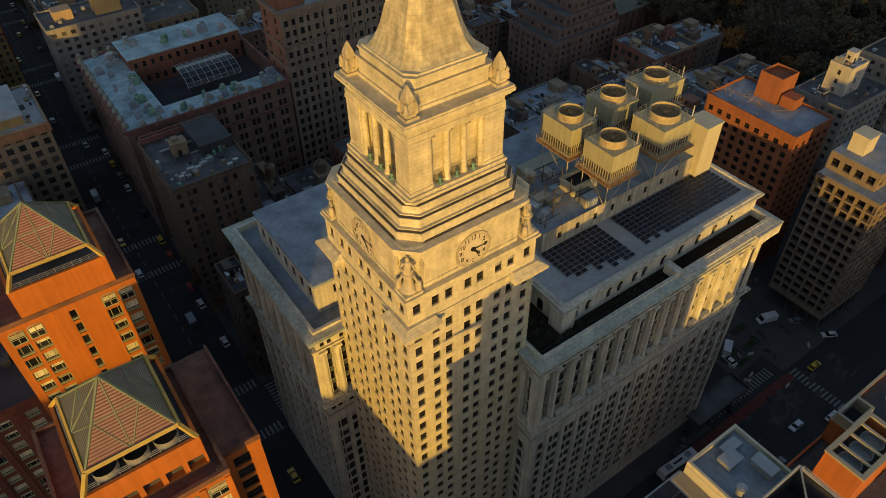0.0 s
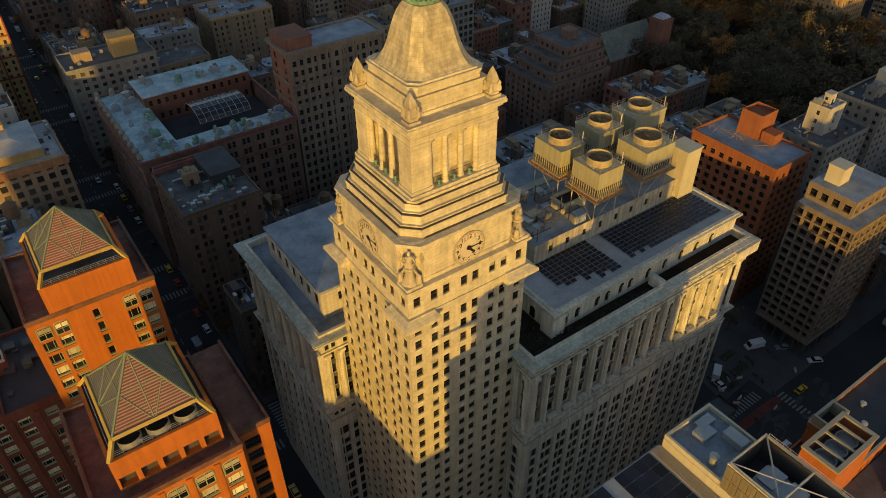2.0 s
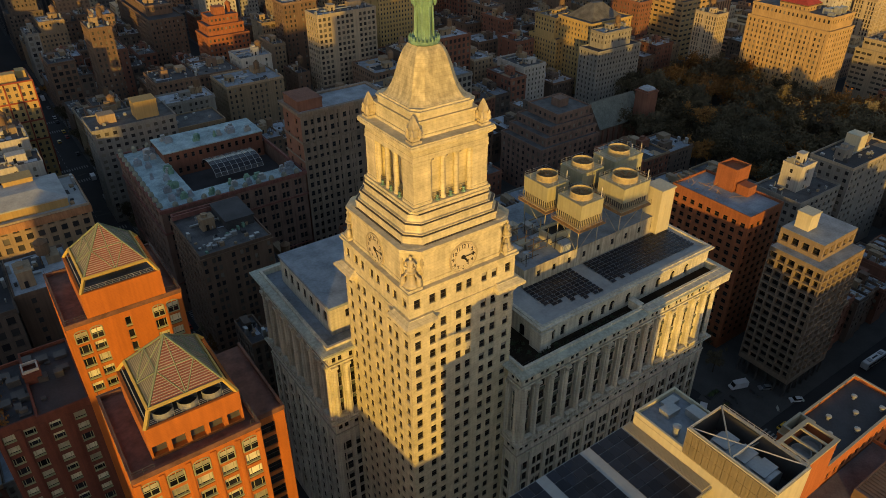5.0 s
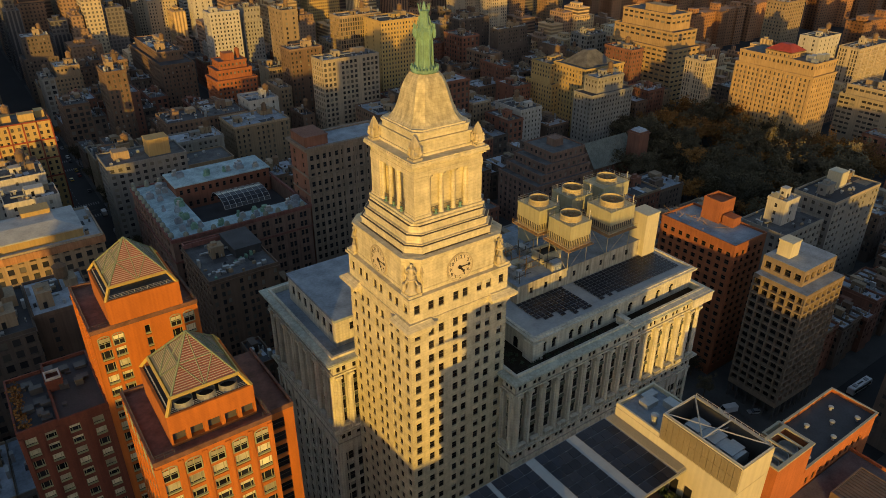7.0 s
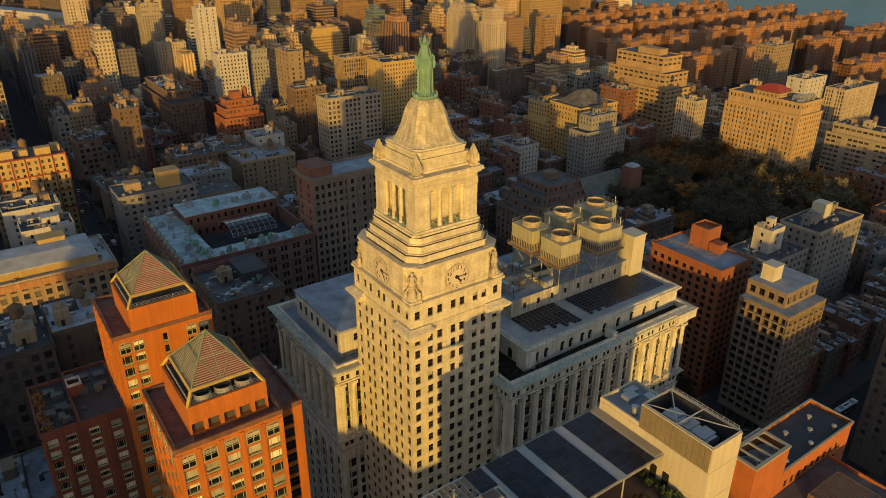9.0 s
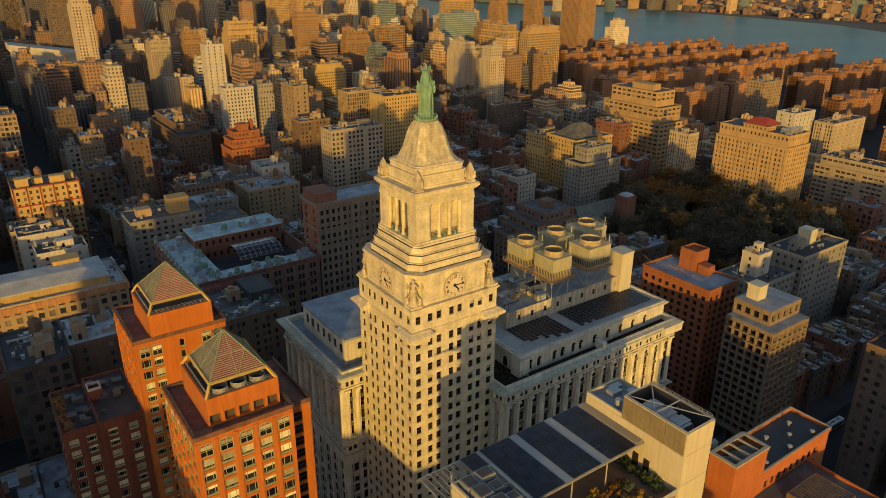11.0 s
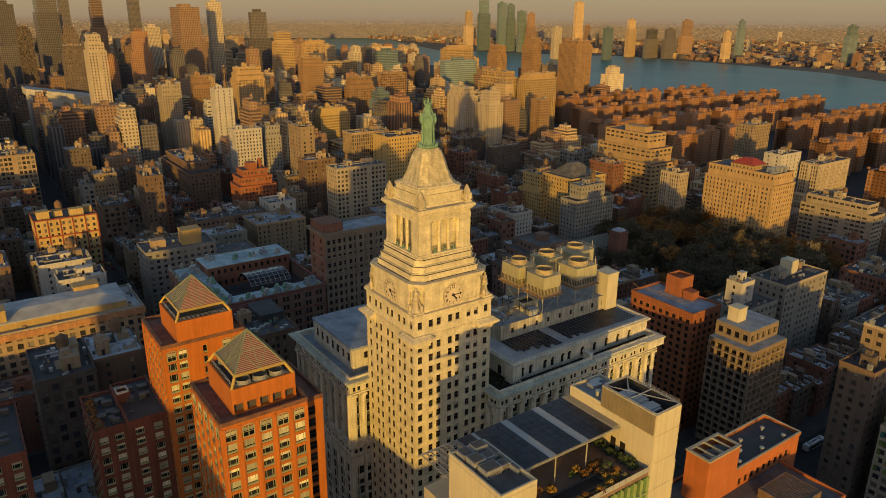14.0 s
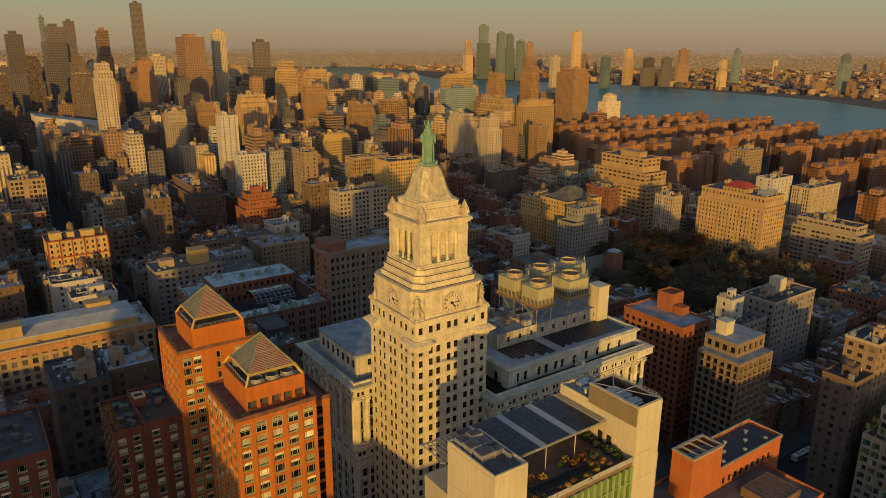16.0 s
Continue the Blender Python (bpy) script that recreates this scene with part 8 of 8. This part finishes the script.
block_of(pal, "wall", 15, 231, 38, 249, 0, 37, WALLS["tan"], 3.3, 3.1, 1.7, 1.6)
mb = MB()
mb.box(-1, 233, 45, 9, 241, 53)
mb.box(-1.2, 232.8, 52.6, 9.2, 241.2, 53.1)
part("roof_hut", mb, WALLS["yellow"], pal)
mb = MB()
mb.box(-16, 236, 45, -9, 242, 49)
part("lift_hut", mb, WALLS["tan"], pal)
for k in range(9):
    mb = MB()
    x, y, z = (-19 + k * 3.6, 231 + (k * 2.7) % 12, 45) if k < 5 else (17 + (k - 5) * 5, 234 + (k * 3.1) % 11, 37)
    mb.box(x, y, z, x + 1.4, y + 1.1, z + 1.0)
    mb.box(x + 0.2, y + 0.2, z + 1.0, x + 1.2, y + 0.9, z + 1.3)
    part("roof_unit", mb, METAL, pal)
TAKEN.append((-22, 228, 39, 250))
hall = thing("exhibition_hall", (-4, 832, 0), "long white hall with sloping pale roof", "hall")
mb = MB()
mb.rings([[(-8, 834, z0), (66, 834, z1), (66, 872, z1), (-8, 872, z0)] for z0, z1 in ((0, 0), (68, 59))])
part("wall", mb, WHITE, hall)
mb = MB()
mb.rings([[(-11, 831, 68 + a), (69, 831, 59 + b), (69, 875, 59 + b), (-11, 875, 68 + a)] for a, b in ((0.05, 0.05), (8.0, 3.0))])
part("roof", mb, WHITE, hall)
TAKEN.append((-12, 800, 70, 876))

# ---- park trees ----
def tree(kind, seed):
    rng = random.Random(seed)
    t = new("tree")
    trunk = MB()
    H = rng.uniform(13, 18)
    trunk.lathe(0, 0, [(0.45, 0), (0.32, H * 0.25), (0.22, H * 0.5), (0.1, H * 0.8)], 7)
    tips = []
    for k in range(13):
        a = k * 2.4 + rng.uniform(-0.3, 0.3)
        z0 = H * rng.uniform(0.25, 0.6)
        r = rng.uniform(2.2, 5.6)
        tip = (r * math.cos(a), r * math.sin(a), z0 + rng.uniform(2.0, 6.0))
        trunk.bar((0, 0, z0), tip, 0.13, sides=5)
        tips.append(tip)
    tips.append((0, 0, H * 0.9))
    tips.append((0.8, 0.6, H * 0.75))
    part("trunk", trunk, BARK, t, local=True)
    cr = MB()
    for tip in tips:
        for q in range(4):
            c = Vector(tip) + Vector((rng.gauss(0, 1.1), rng.gauss(0, 1.1), rng.gauss(0.3, 0.8)))
            rad = rng.uniform(1.0, 2.0)
            for j in range(24):
                p = c + Vector((rng.gauss(0, 0.5), rng.gauss(0, 0.5), rng.gauss(0, 0.42))) * rad
                u = Vector((rng.gauss(0, 1), rng.gauss(0, 1), rng.gauss(0, 1))).normalized() * rng.uniform(0.25, 0.5)
                v = u.orthogonal().normalized() * rng.uniform(0.25, 0.45)
                cr.face([tuple(p - u), tuple(p - v), tuple(p + u), tuple(p + v)])
    part("crown", cr, kind, t, local=True)
    return t


TREES = [tree(LEAFA, 1), tree(LEAFA, 2), tree(LEAFA, 3), tree(LEAFB, 4), tree(LEAFB, 5)]
rng = random.Random(77)
spots = []
for i in range(14):
    for j in range(15):
        x, y = 246 + i * 9.3 + rng.uniform(-3.2, 3.2), 67 + j * 9.5 + rng.uniform(-3.2, 3.2)
        if (304 < x < 314 and rng.random() < 0.8) or (y > 165 and x < 284) or rng.random() < 0.08:
            continue
        spots.append((x, y))
for k in range(5):
    spots.append((rng.uniform(118, 126), rng.uniform(2, 40)))
for k in range(30):
    spots.append((rng.choice([-15.2, -42.5]) + rng.uniform(-0.4, 0.4), 70 + k * 13.0))
for k, (x, y) in enumerate(spots):
    # orange crowns are favoured where sun falls, painting its warm light
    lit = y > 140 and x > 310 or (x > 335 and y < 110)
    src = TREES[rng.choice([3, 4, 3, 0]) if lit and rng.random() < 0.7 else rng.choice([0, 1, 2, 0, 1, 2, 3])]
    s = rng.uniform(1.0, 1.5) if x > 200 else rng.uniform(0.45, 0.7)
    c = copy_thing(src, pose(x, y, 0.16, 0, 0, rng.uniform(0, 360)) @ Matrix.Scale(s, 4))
    tagged(c, "%s tree with thinning autumn leaves" % ("orange" if src in TREES[3:] else "brownish green"), "tree", "park and street trees")
for t in TREES:
    for o in list(t.children):
        bpy.data.objects.remove(o)
    bpy.data.objects.remove(t)

# ---- unseen blocks added south and west of the square, placed to shade the streets ----
for x0_, x1_, h_, c_ in ((-305, -233, 93, "brown"), (-232, -212, 87, "tan"), (-211, -186, 86, "red"), (-185, -118, 69, "grey"), (-110, -98, 80, "red"), (-96, -53, 66, "tan"), (-30, 15, 46, "red"), (16, 48, 55, "tan"), (50, 84, 60, "grey"), (86, 180, 40, "brown"), (182, 300, 52, "tan"), (302, 420, 40, "red")):
    building(x0_, -176, x1_ - x0_, 26, h_, c_, "blank", 1, False, "broad %s block south of the square" % WORD[c_], name="office_building", full=False)
# unseen western rows, heights set for the shade they throw
HW1 = [54, 50, 58, 52, 50, 54, 48, 60, 56, 62, 66, 58, 70, 64, 72]
HW2 = [40, 44, 36, 34, 38, 46, 40, 44, 50, 48, 56, 60, 52, 64, 58]
for k in range(15):
    building(-330, -80 + k * 62, 70, 50, HW1[k], ["tan", "brown", "grey"][k % 3], "apt", k % 4, False, name="office_building", full=False)
    building(-235, -60 + k * 62, 50, 44, HW2[k], ["brown", "pale", "red"][k % 3], "apt", (k + 1) % 4, False, name="office_building", full=False)

# ---- road markings and vehicles ----
mb = MB()


def crossing(x0, y0, n, along, step=1.25, w=0.6, ln=3.2):
    for i in range(n):
        if along == "x":
            mb.face([(x0 + i * step, y0, 0.03), (x0 + i * step + w, y0, 0.03), (x0 + i * step + w, y0 + ln, 0.03), (x0 + i * step, y0 + ln, 0.03)])
        else:
            mb.face([(x0, y0 + i * step, 0.03), (x0 + ln, y0 + i * step, 0.03), (x0 + ln, y0 + i * step + w, 0.03), (x0, y0 + i * step + w, 0.03)])


for sy in (49, 128, 207, 286, 365):
    crossing(-39, sy - 4.2 + 2, 17, "x")
    crossing(-39, sy + 15, 17, "x")
    crossing(-16.5, sy + 1, 11, "y")
    crossing(-45, sy + 1, 11, "y")
crossing(77, -20, 22, "x")
crossing(77, -47, 22, "x")
crossing(108, -44, 18, "y")
for i in range(40):
    mb.face([(80 - i * 6, -31.1, 0.03), (83 - i * 6, -31.1, 0.03), (83 - i * 6, -30.9, 0.03), (80 - i * 6, -30.9, 0.03)])
for i in range(60):
    mb.face([(-28.1, 66 + i * 6, 0.03), (-27.9, 66 + i * 6, 0.03), (-27.9, 69 + i * 6, 0.03), (-28.1, 69 + i * 6, 0.03)])
tagged(part("trim", mb, PAINT), "worn white crossing bars and lane marks", "road marking", kind="structure")


def car(paint, van):
    t = new("delivery_van" if van else "car")
    L, W, H = (6.2, 2.2, 2.7) if van else (4.6, 1.85, 1.45)
    mb = MB()
    if van:
        mb.rings([[(-L / 2, -W / 2, z), (L / 2 - s, -W / 2, z), (L / 2 - s, W / 2, z), (-L / 2, W / 2, z)] for z, s in ((0.45, 0.0), (1.1, 0.0), (1.3, 0.7), (H, 1.4))])
    else:
        mb.rings([[(-L / 2 + a, -W / 2 + c, z), (L / 2 - b, -W / 2 + c, z), (L / 2 - b, W / 2 - c, z), (-L / 2 + a, W / 2 - c, z)] for z, a, b, c in ((0.3, 0.1, 0.1, 0.05), (0.6, 0, 0, 0), (0.9, 0.05, 0.15, 0.05))])
    part("body", mb, paint, t, local=True)
    mb = MB()
    if van:
        mb.face([(L / 2 - 0.62, -W / 2 + 0.15, 1.4), (L / 2 - 0.62, W / 2 - 0.15, 1.4), (L / 2 - 1.2, W / 2 - 0.15, 2.45), (L / 2 - 1.2, -W / 2 + 0.15, 2.45)])
    else:
        mb.rings([[(-L / 2 + a, -W / 2 + c, z), (L / 2 - b, -W / 2 + c, z), (L / 2 - b, W / 2 - c, z), (-L / 2 + a, W / 2 - c, z)] for z, a, b, c in ((0.9, 0.5, 1.2, 0.1), (1.38, 1.0, 1.9, 0.25))])
    part("windscreen", mb, GLASS, t, local=True)
    if not van:
        mb = MB()
        mb.box(-L / 2 + 1.0, -W / 2 + 0.26, 1.38, L / 2 - 1.95, W / 2 - 0.26, 1.45)
        part("car_roof", mb, paint, t, local=True)
    for sx in (-1, 1):
        for sy in (-1, 1):
            mb = MB()
            n = 12
            y0, y1 = sorted((sy * W / 2, sy * (W / 2 - 0.22)))
            r = 0.38 if van else 0.32
            mb.rings([[(sx * L * 0.31 + r * math.cos(2 * math.pi * i / n), y, r + r * math.sin(2 * math.pi * i / n)) for i in range(n)] for y in (y0, y1)])
            part("wheel", mb, RUBBER, t, local=True)
    for sy in (-1, 1):
        mb = MB()
        mb.box(L / 2 - 0.12, sy * W * 0.36 - 0.15, 0.6, L / 2 + 0.02, sy * W * 0.36 + 0.15, 0.76)
        part("headlight", mb, WHITE, t, local=True)
    return t


def bus(x, y, turn):
    t = thing("city_bus", (0, 0, 0), "white city bus with dark windows in the shaded street", "bus")
    mb = MB()
    mb.rings([[(-6 + a, -1.25 + c, z), (6 - a, -1.25 + c, z), (6 - a, 1.25 - c, z), (-6 + a, 1.25 - c, z)] for z, a, c in ((0.35, 0.1, 0.05), (0.5, 0, 0), (2.7, 0.05, 0.02), (3.0, 0.25, 0.2))])
    part("body", mb, CARS[0], t, local=True)
    for s in (-1, 1):
        mb = MB()
        mb.box(-5.4, s * 1.26 - 0.02, 1.3, 5.4, s * 1.26 + 0.02, 2.3)
        part("window_band", mb, GLASS, t, local=True)
    for x_ in (-4.2, 2.6):
        mb = MB()
        mb.box(x_, -0.7, 3.0, x_ + 1.6, 0.7, 3.25)
        part("roof_unit", mb, CARS[1], t, local=True)
    mb = MB()
    mb.box(-1.8, -0.3, 3.0, 1.4, 0.3, 3.02)
    part("roof_mark", mb, BLACK, t, "dark bar on the roof", local=True)
    for sx in (-3.6, 3.8):
        for sy in (-1, 1):
            mb = MB()
            y0, y1 = sorted((sy * 1.27, sy * 0.98))
            mb.rings([[(sx + 0.48 * math.cos(math.pi * i / 6), y_, 0.48 + 0.48 * math.sin(math.pi * i / 6)) for i in range(12)] for y_ in (y0, y1)])
            part("wheel", mb, RUBBER, t, local=True)
    t.location = (x, y, 0.02)
    t.rotation_euler = (0, 0, radians(turn))


shed = thing("sidewalk_shed", (70, -20, 0.16), "grey boarded sidewalk shed on posts beside the office wing", "shed")
mb = MB()
mb.box(69.5, -20.2, 4.2, 90.2, -13.8, 4.5)
part("deck", mb, ROOFGR, shed)
mb = MB()
mb.kerb(69.4, -20.3, 90.3, -13.7, 4.5, 5.5, 0.12)
part("fascia", mb, DARKMT, shed)
for i in range(8):
    for y in (-19.9, -14.1):
        mb = MB()
        mb.box(69.8 + i * 2.85, y - 0.08, 0.16, 69.96 + i * 2.85, y + 0.08, 4.2)
        part("post", mb, DARKMT, shed)
LANE = material("worn red lane paint", (0.12, 0.03, 0.022), 0.85, 0.4, 0.3, 2, 0.2)
PATCH = material("pale worn asphalt", (0.05, 0.048, 0.045), 0.9, 0.5, 0.4, 2, 0.3)
mb = MB()
mb.face([(60, -24.4, 0.026), (108, -24.4, 0.026), (108, -21.6, 0.026), (60, -21.6, 0.026)])
tagged(part("trim", mb, LANE), "worn red painted bus lane", "road marking", kind="structure")
mb = MB()
rng = random.Random(23)
for k in range(46):       # patched and worn strips of the carriageway
    x, y = (rng.uniform(80, 122), rng.uniform(-34, -24)) if k % 2 else (rng.uniform(-37, -20), rng.uniform(-15, 300))
    a, w, ln = rng.uniform(-0.2, 0.4), rng.uniform(0.4, 1.6), rng.uniform(1.5, 7)
    c, s = math.cos(a), math.sin(a)
    mb.face([(x + c * u - s * v, y + s * u + c * v, 0.034 + 0.0004 * k) for u, v in ((0, 0), (ln, 0), (ln * 0.95, w), (0.1 * ln, w * 1.1))])
tagged(part("trim", mb, PATCH), "pale worn patches in the asphalt", "road patch", kind="structure")
island = MB()
island.prism([(93, -14.5), (113, -13.0), (118, -4.0), (112, 0.5), (95, -4.5)], 0.0, 0.15)
tagged(part("pavement", island, PAVE), "grey traffic island with planting beds", "pavement", kind="structure")
for x, y, w, d in ((96, -9.6, 7, 2.6), (104.5, -10.4, 6.5, 2.4), (107, -4.4, 6, 2.2), (98, -12.9, 5, 1.6)):
    b = thing("planting_bed", (x, y, 0.15), "dark planting bed with a low stone kerb", "planting bed", "planting beds on the island")
    m_ = MB()
    m_.kerb(0, 0, w, d, 0, 0.5, 0.25)
    part("kerb", m_, PAVE, b, local=True)
    part("shrubs", clump(150, w * 0.42, d * 0.38, 0.6, int(x), 0.25), LEAFG, b, local=True, at=(w / 2, d / 2, 0.1), kind="stuff")
for k in range(22):
    x, y = rng.uniform(92, 122), rng.uniform(-26, -2)
    b = thing("traffic_barrier", (x, y, 0.17), "pale concrete and plastic street barrier by the works", "barrier", "street barriers")
    b.rotation_euler = (0, 0, rng.uniform(0, 3))
    m_ = MB()
    m_.rings([[(-0.9, -a, z), (0.9, -a, z), (0.9, a, z), (-0.9, a, z)] for a, z in ((0.3, 0), (0.3, 0.15), (0.12, 0.5), (0.1, 0.9))])
    part("block", m_, PAVE if k % 3 else WHITE, b, local=True)
bus(58.6, -23.2, -3)
bus(168.5, -25.6, -2)
PROTO = [(car(c, v), c, v) for c, v in [(CARS[0], 0), (CARS[1], 0), (CARS[2], 0), (CARS[4], 0), (CARS[3], 0), (CARS[0], 1), (CARS[1], 1)]]
rng = random.Random(14)
lanes = []
for k in range(46):
    lanes.append((rng.choice([-37.6, -19.4]), 66 + k * 9.5 + rng.uniform(-1, 1), 90))
for k in range(10):
    lanes.append((rng.choice([-31, -24.5]), 60 + k * 31 + rng.uniform(-8, 8), rng.choice([90, -90])))
for k in range(9):
    lanes.append((20 + k * 12 + rng.uniform(-3, 3), rng.choice([-25, -28.5, -34, -38]), rng.choice([0, 180])))
for k in range(16):
    lanes.append((rng.choice([79, 84, 92, 98, 103]), -18 + k * 9 + rng.uniform(-2, 2), 90))
lanes += [(-22.6, 32.2, 90), (119.7, -5.9, 160), (100.7, -6.1, 30), (129.8, -20.7, 150), (126.6, -11.5, 150), (-30.3, 83.6, 90), (97.6, -9.3, 85), (67, -18.6, 20), (62.4, -20.6, 8)]
for x, y, r in lanes:
    src, c, v = rng.choice(PROTO + PROTO[:3])
    o = copy_thing(src, pose(x, y, 0.02, 0, 0, r))
    word = c.name.split()[-1]
    tagged(o, "%s %s on the shaded street" % (word, "delivery van parked" if v else "saloon car standing"), "van" if v else "car", "vehicles on the streets")
for t, _, _ in PROTO:
    for o in list(t.children):
        bpy.data.objects.remove(o)
    bpy.data.objects.remove(t)


# ---- fill of the street grid ----
PARK = (240, 62, 372, 206)
TAKEN.append(PARK)
TAKEN.append((-330, -400, 20, -20))       # the square, left open
rng = random.Random(21)
COLS = ["tan", "brown", "red", "dark", "brown", "red", "brown", "red", "brown", "dark", "grey"]
FILLX = [(-142, -41), (-17, 75), (107, 236), (246, 372), (384, 520)]
for y0 in [64 + 79 * k for k in range(-3, 13)]:
    for bx0, bx1 in FILLX:
        if y0 < 60 and bx0 < 240:
            continue
        for row in (0, 1):
            x = bx0 + 2
            while x < bx1 - 8:
                w = rng.choice([8, 12, 15, 18, 24])
                w = min(w, bx1 - 2 - x)
                if w < 7:
                    break
                d = rng.choice([20, 24, 27])
                ya = y0 + 2 if row == 0 else y0 + 59 - d
                far = y0 > 500
                hh = rng.choice([12, 14, 16, 18, 20, 24]) + (rng.choice([0, 4, 10, 20]) if y0 > 200 else 0) + (rng.choice([0, 8, 22, 34]) if far else 0)
                if bx0 < -100 and x < -75:
                    hh += 10
                c = rng.choice(COLS)
                if free(x, ya, x + w, ya + d):
                    if far or x > 400:
                        # darker choice at the left paints the shade over that side
                        far_fill(x, ya, w, d, hh, rng.choice(["tan", "red", "brown", "pale", "brown", "dark", "tan"] if x > 110 else ["brown", "red", "brown", "pale", "dark", "dark", "brown"]), rng)
                    else:
                        building(x, ya, w, d, hh, c, rng.choice(["apt", "pair", "loft", "apt"]), seed=rng.randrange(6), name="row_house" if hh < 18 else "apartment_building")
                        TAKEN.pop()
                x += w + rng.choice([0, 0, 0.1])
# slabs of the brick housing estate towards the river
def slab(length, seed):
    rng = random.Random(seed)
    mb = MB()
    mb.box(-length / 2, -6.5, 0, length / 2, 6.5, 38, bottom=False)
    n = int(length / 34)
    for k in range(n + 1):
        x = -length / 2 + 7 + (length - 14) * k / max(n, 1)
        s = 16 if k % 2 else 11
        mb.box(x - 7, -s, 0, x + 7, s * 0.8, 38.3 - 0.15 * k, bottom=False)
        mb.box(x - 3.5, -4, 38, x + 3.5, 4, 42.5 + (k % 2) * 2, bottom=False)
        for q in range(3):
            a, c = x + rng.uniform(-6, 4), rng.uniform(-14, 9)
            mb.box(a, c, 38.2, a + 2, c + 2, 39.6, bottom=False)
    return mb.mesh("housing_slab", [FARW["stuy"]])


SLABS = [slab(84, 1), slab(58, 2), slab(110, 3)]
rng = random.Random(8)
for j in range(9):
    x = 552.0
    y0_ = -190 + j * 108
    while x < 1110:
        k = rng.choice([0, 1, 2, 0])
        L = (84, 58, 110)[k]
        y = y0_ + rng.uniform(-9, 9)
        if x + L < 1150 and free(x, y - 24, x + L, y + 24):
            o = new("housing_slab", SLABS[k])
            o.location = (x + L / 2, y, 0)
            o.rotation_euler = (0, 0, math.pi if rng.random() < 0.5 else 0.0)
            tagged(o, "red brick housing block of a large estate", "building", "brick housing estate")
        x += L + rng.choice([14, 22, 34])
# the rest of the far city on this side of the river
rng = random.Random(31)
for k in range(900):
    x, y = rng.uniform(-350, 1150), rng.uniform(690, 2600)
    if x > 1080 or (x < -200 and y < 900):
        continue
    w, d = rng.choice([16, 22, 30, 40]), rng.choice([16, 20, 28])
    if y < 1100:
        h = rng.choice([14, 18, 22, 30, 38, 46, 60])
    else:
        h = rng.choice([18, 30, 40, 55, 70, 90]) - (25 if x > 700 else 0)
    h = max(h, 12)
    if free(x, y, x + w, y + d):
        # walls further left are picked darker in place of cast shade
        far_fill(round(x), round(y), w, d, h, rng.choice(["dark", "red", "brown", "pale", "dark", "brown", "brown"] if x < 180 else ["tan", "red", "brown", "pale", "dark", "tan", "brown"]), rng)
        TAKEN.append((x, y, x + w, y + d))
for c, mbx in FILL.items():
    if mbx.f:
        tagged(part("far_city", mbx, FARW[c]), "far %s city houses in low evening sun" % c, "city", kind="stuff")
# low city beyond the river
rng = random.Random(41)
LOW = {c: MB() for c in ("tan", "red", "pale", "dark", "brown")}
for k in range(15000):
    y = rng.uniform(-900, 4400)
    x = 2000 + 2750 * rng.random() ** 0.8
    if x < 2300 and y > 500:
        x += 260
    if (x * x + y * y) > 4780 ** 2:
        continue
    w, d, h = rng.uniform(7, 28), rng.uniform(7, 24), rng.choice([6, 7, 8, 9, 11, 14, 20])
    if rng.random() < 0.012:
        h *= rng.uniform(2, 4)
    LOW[rng.choice(["tan", "brown", "red", "red", "pale", "dark", "brown", "dark"])].box(x, y, 0, x + w, y + d, h, bottom=False)
for c, mbx in LOW.items():
    tagged(part("low_city", mbx, FARW[c]), "low %s city beyond the river" % c, "city", kind="stuff")
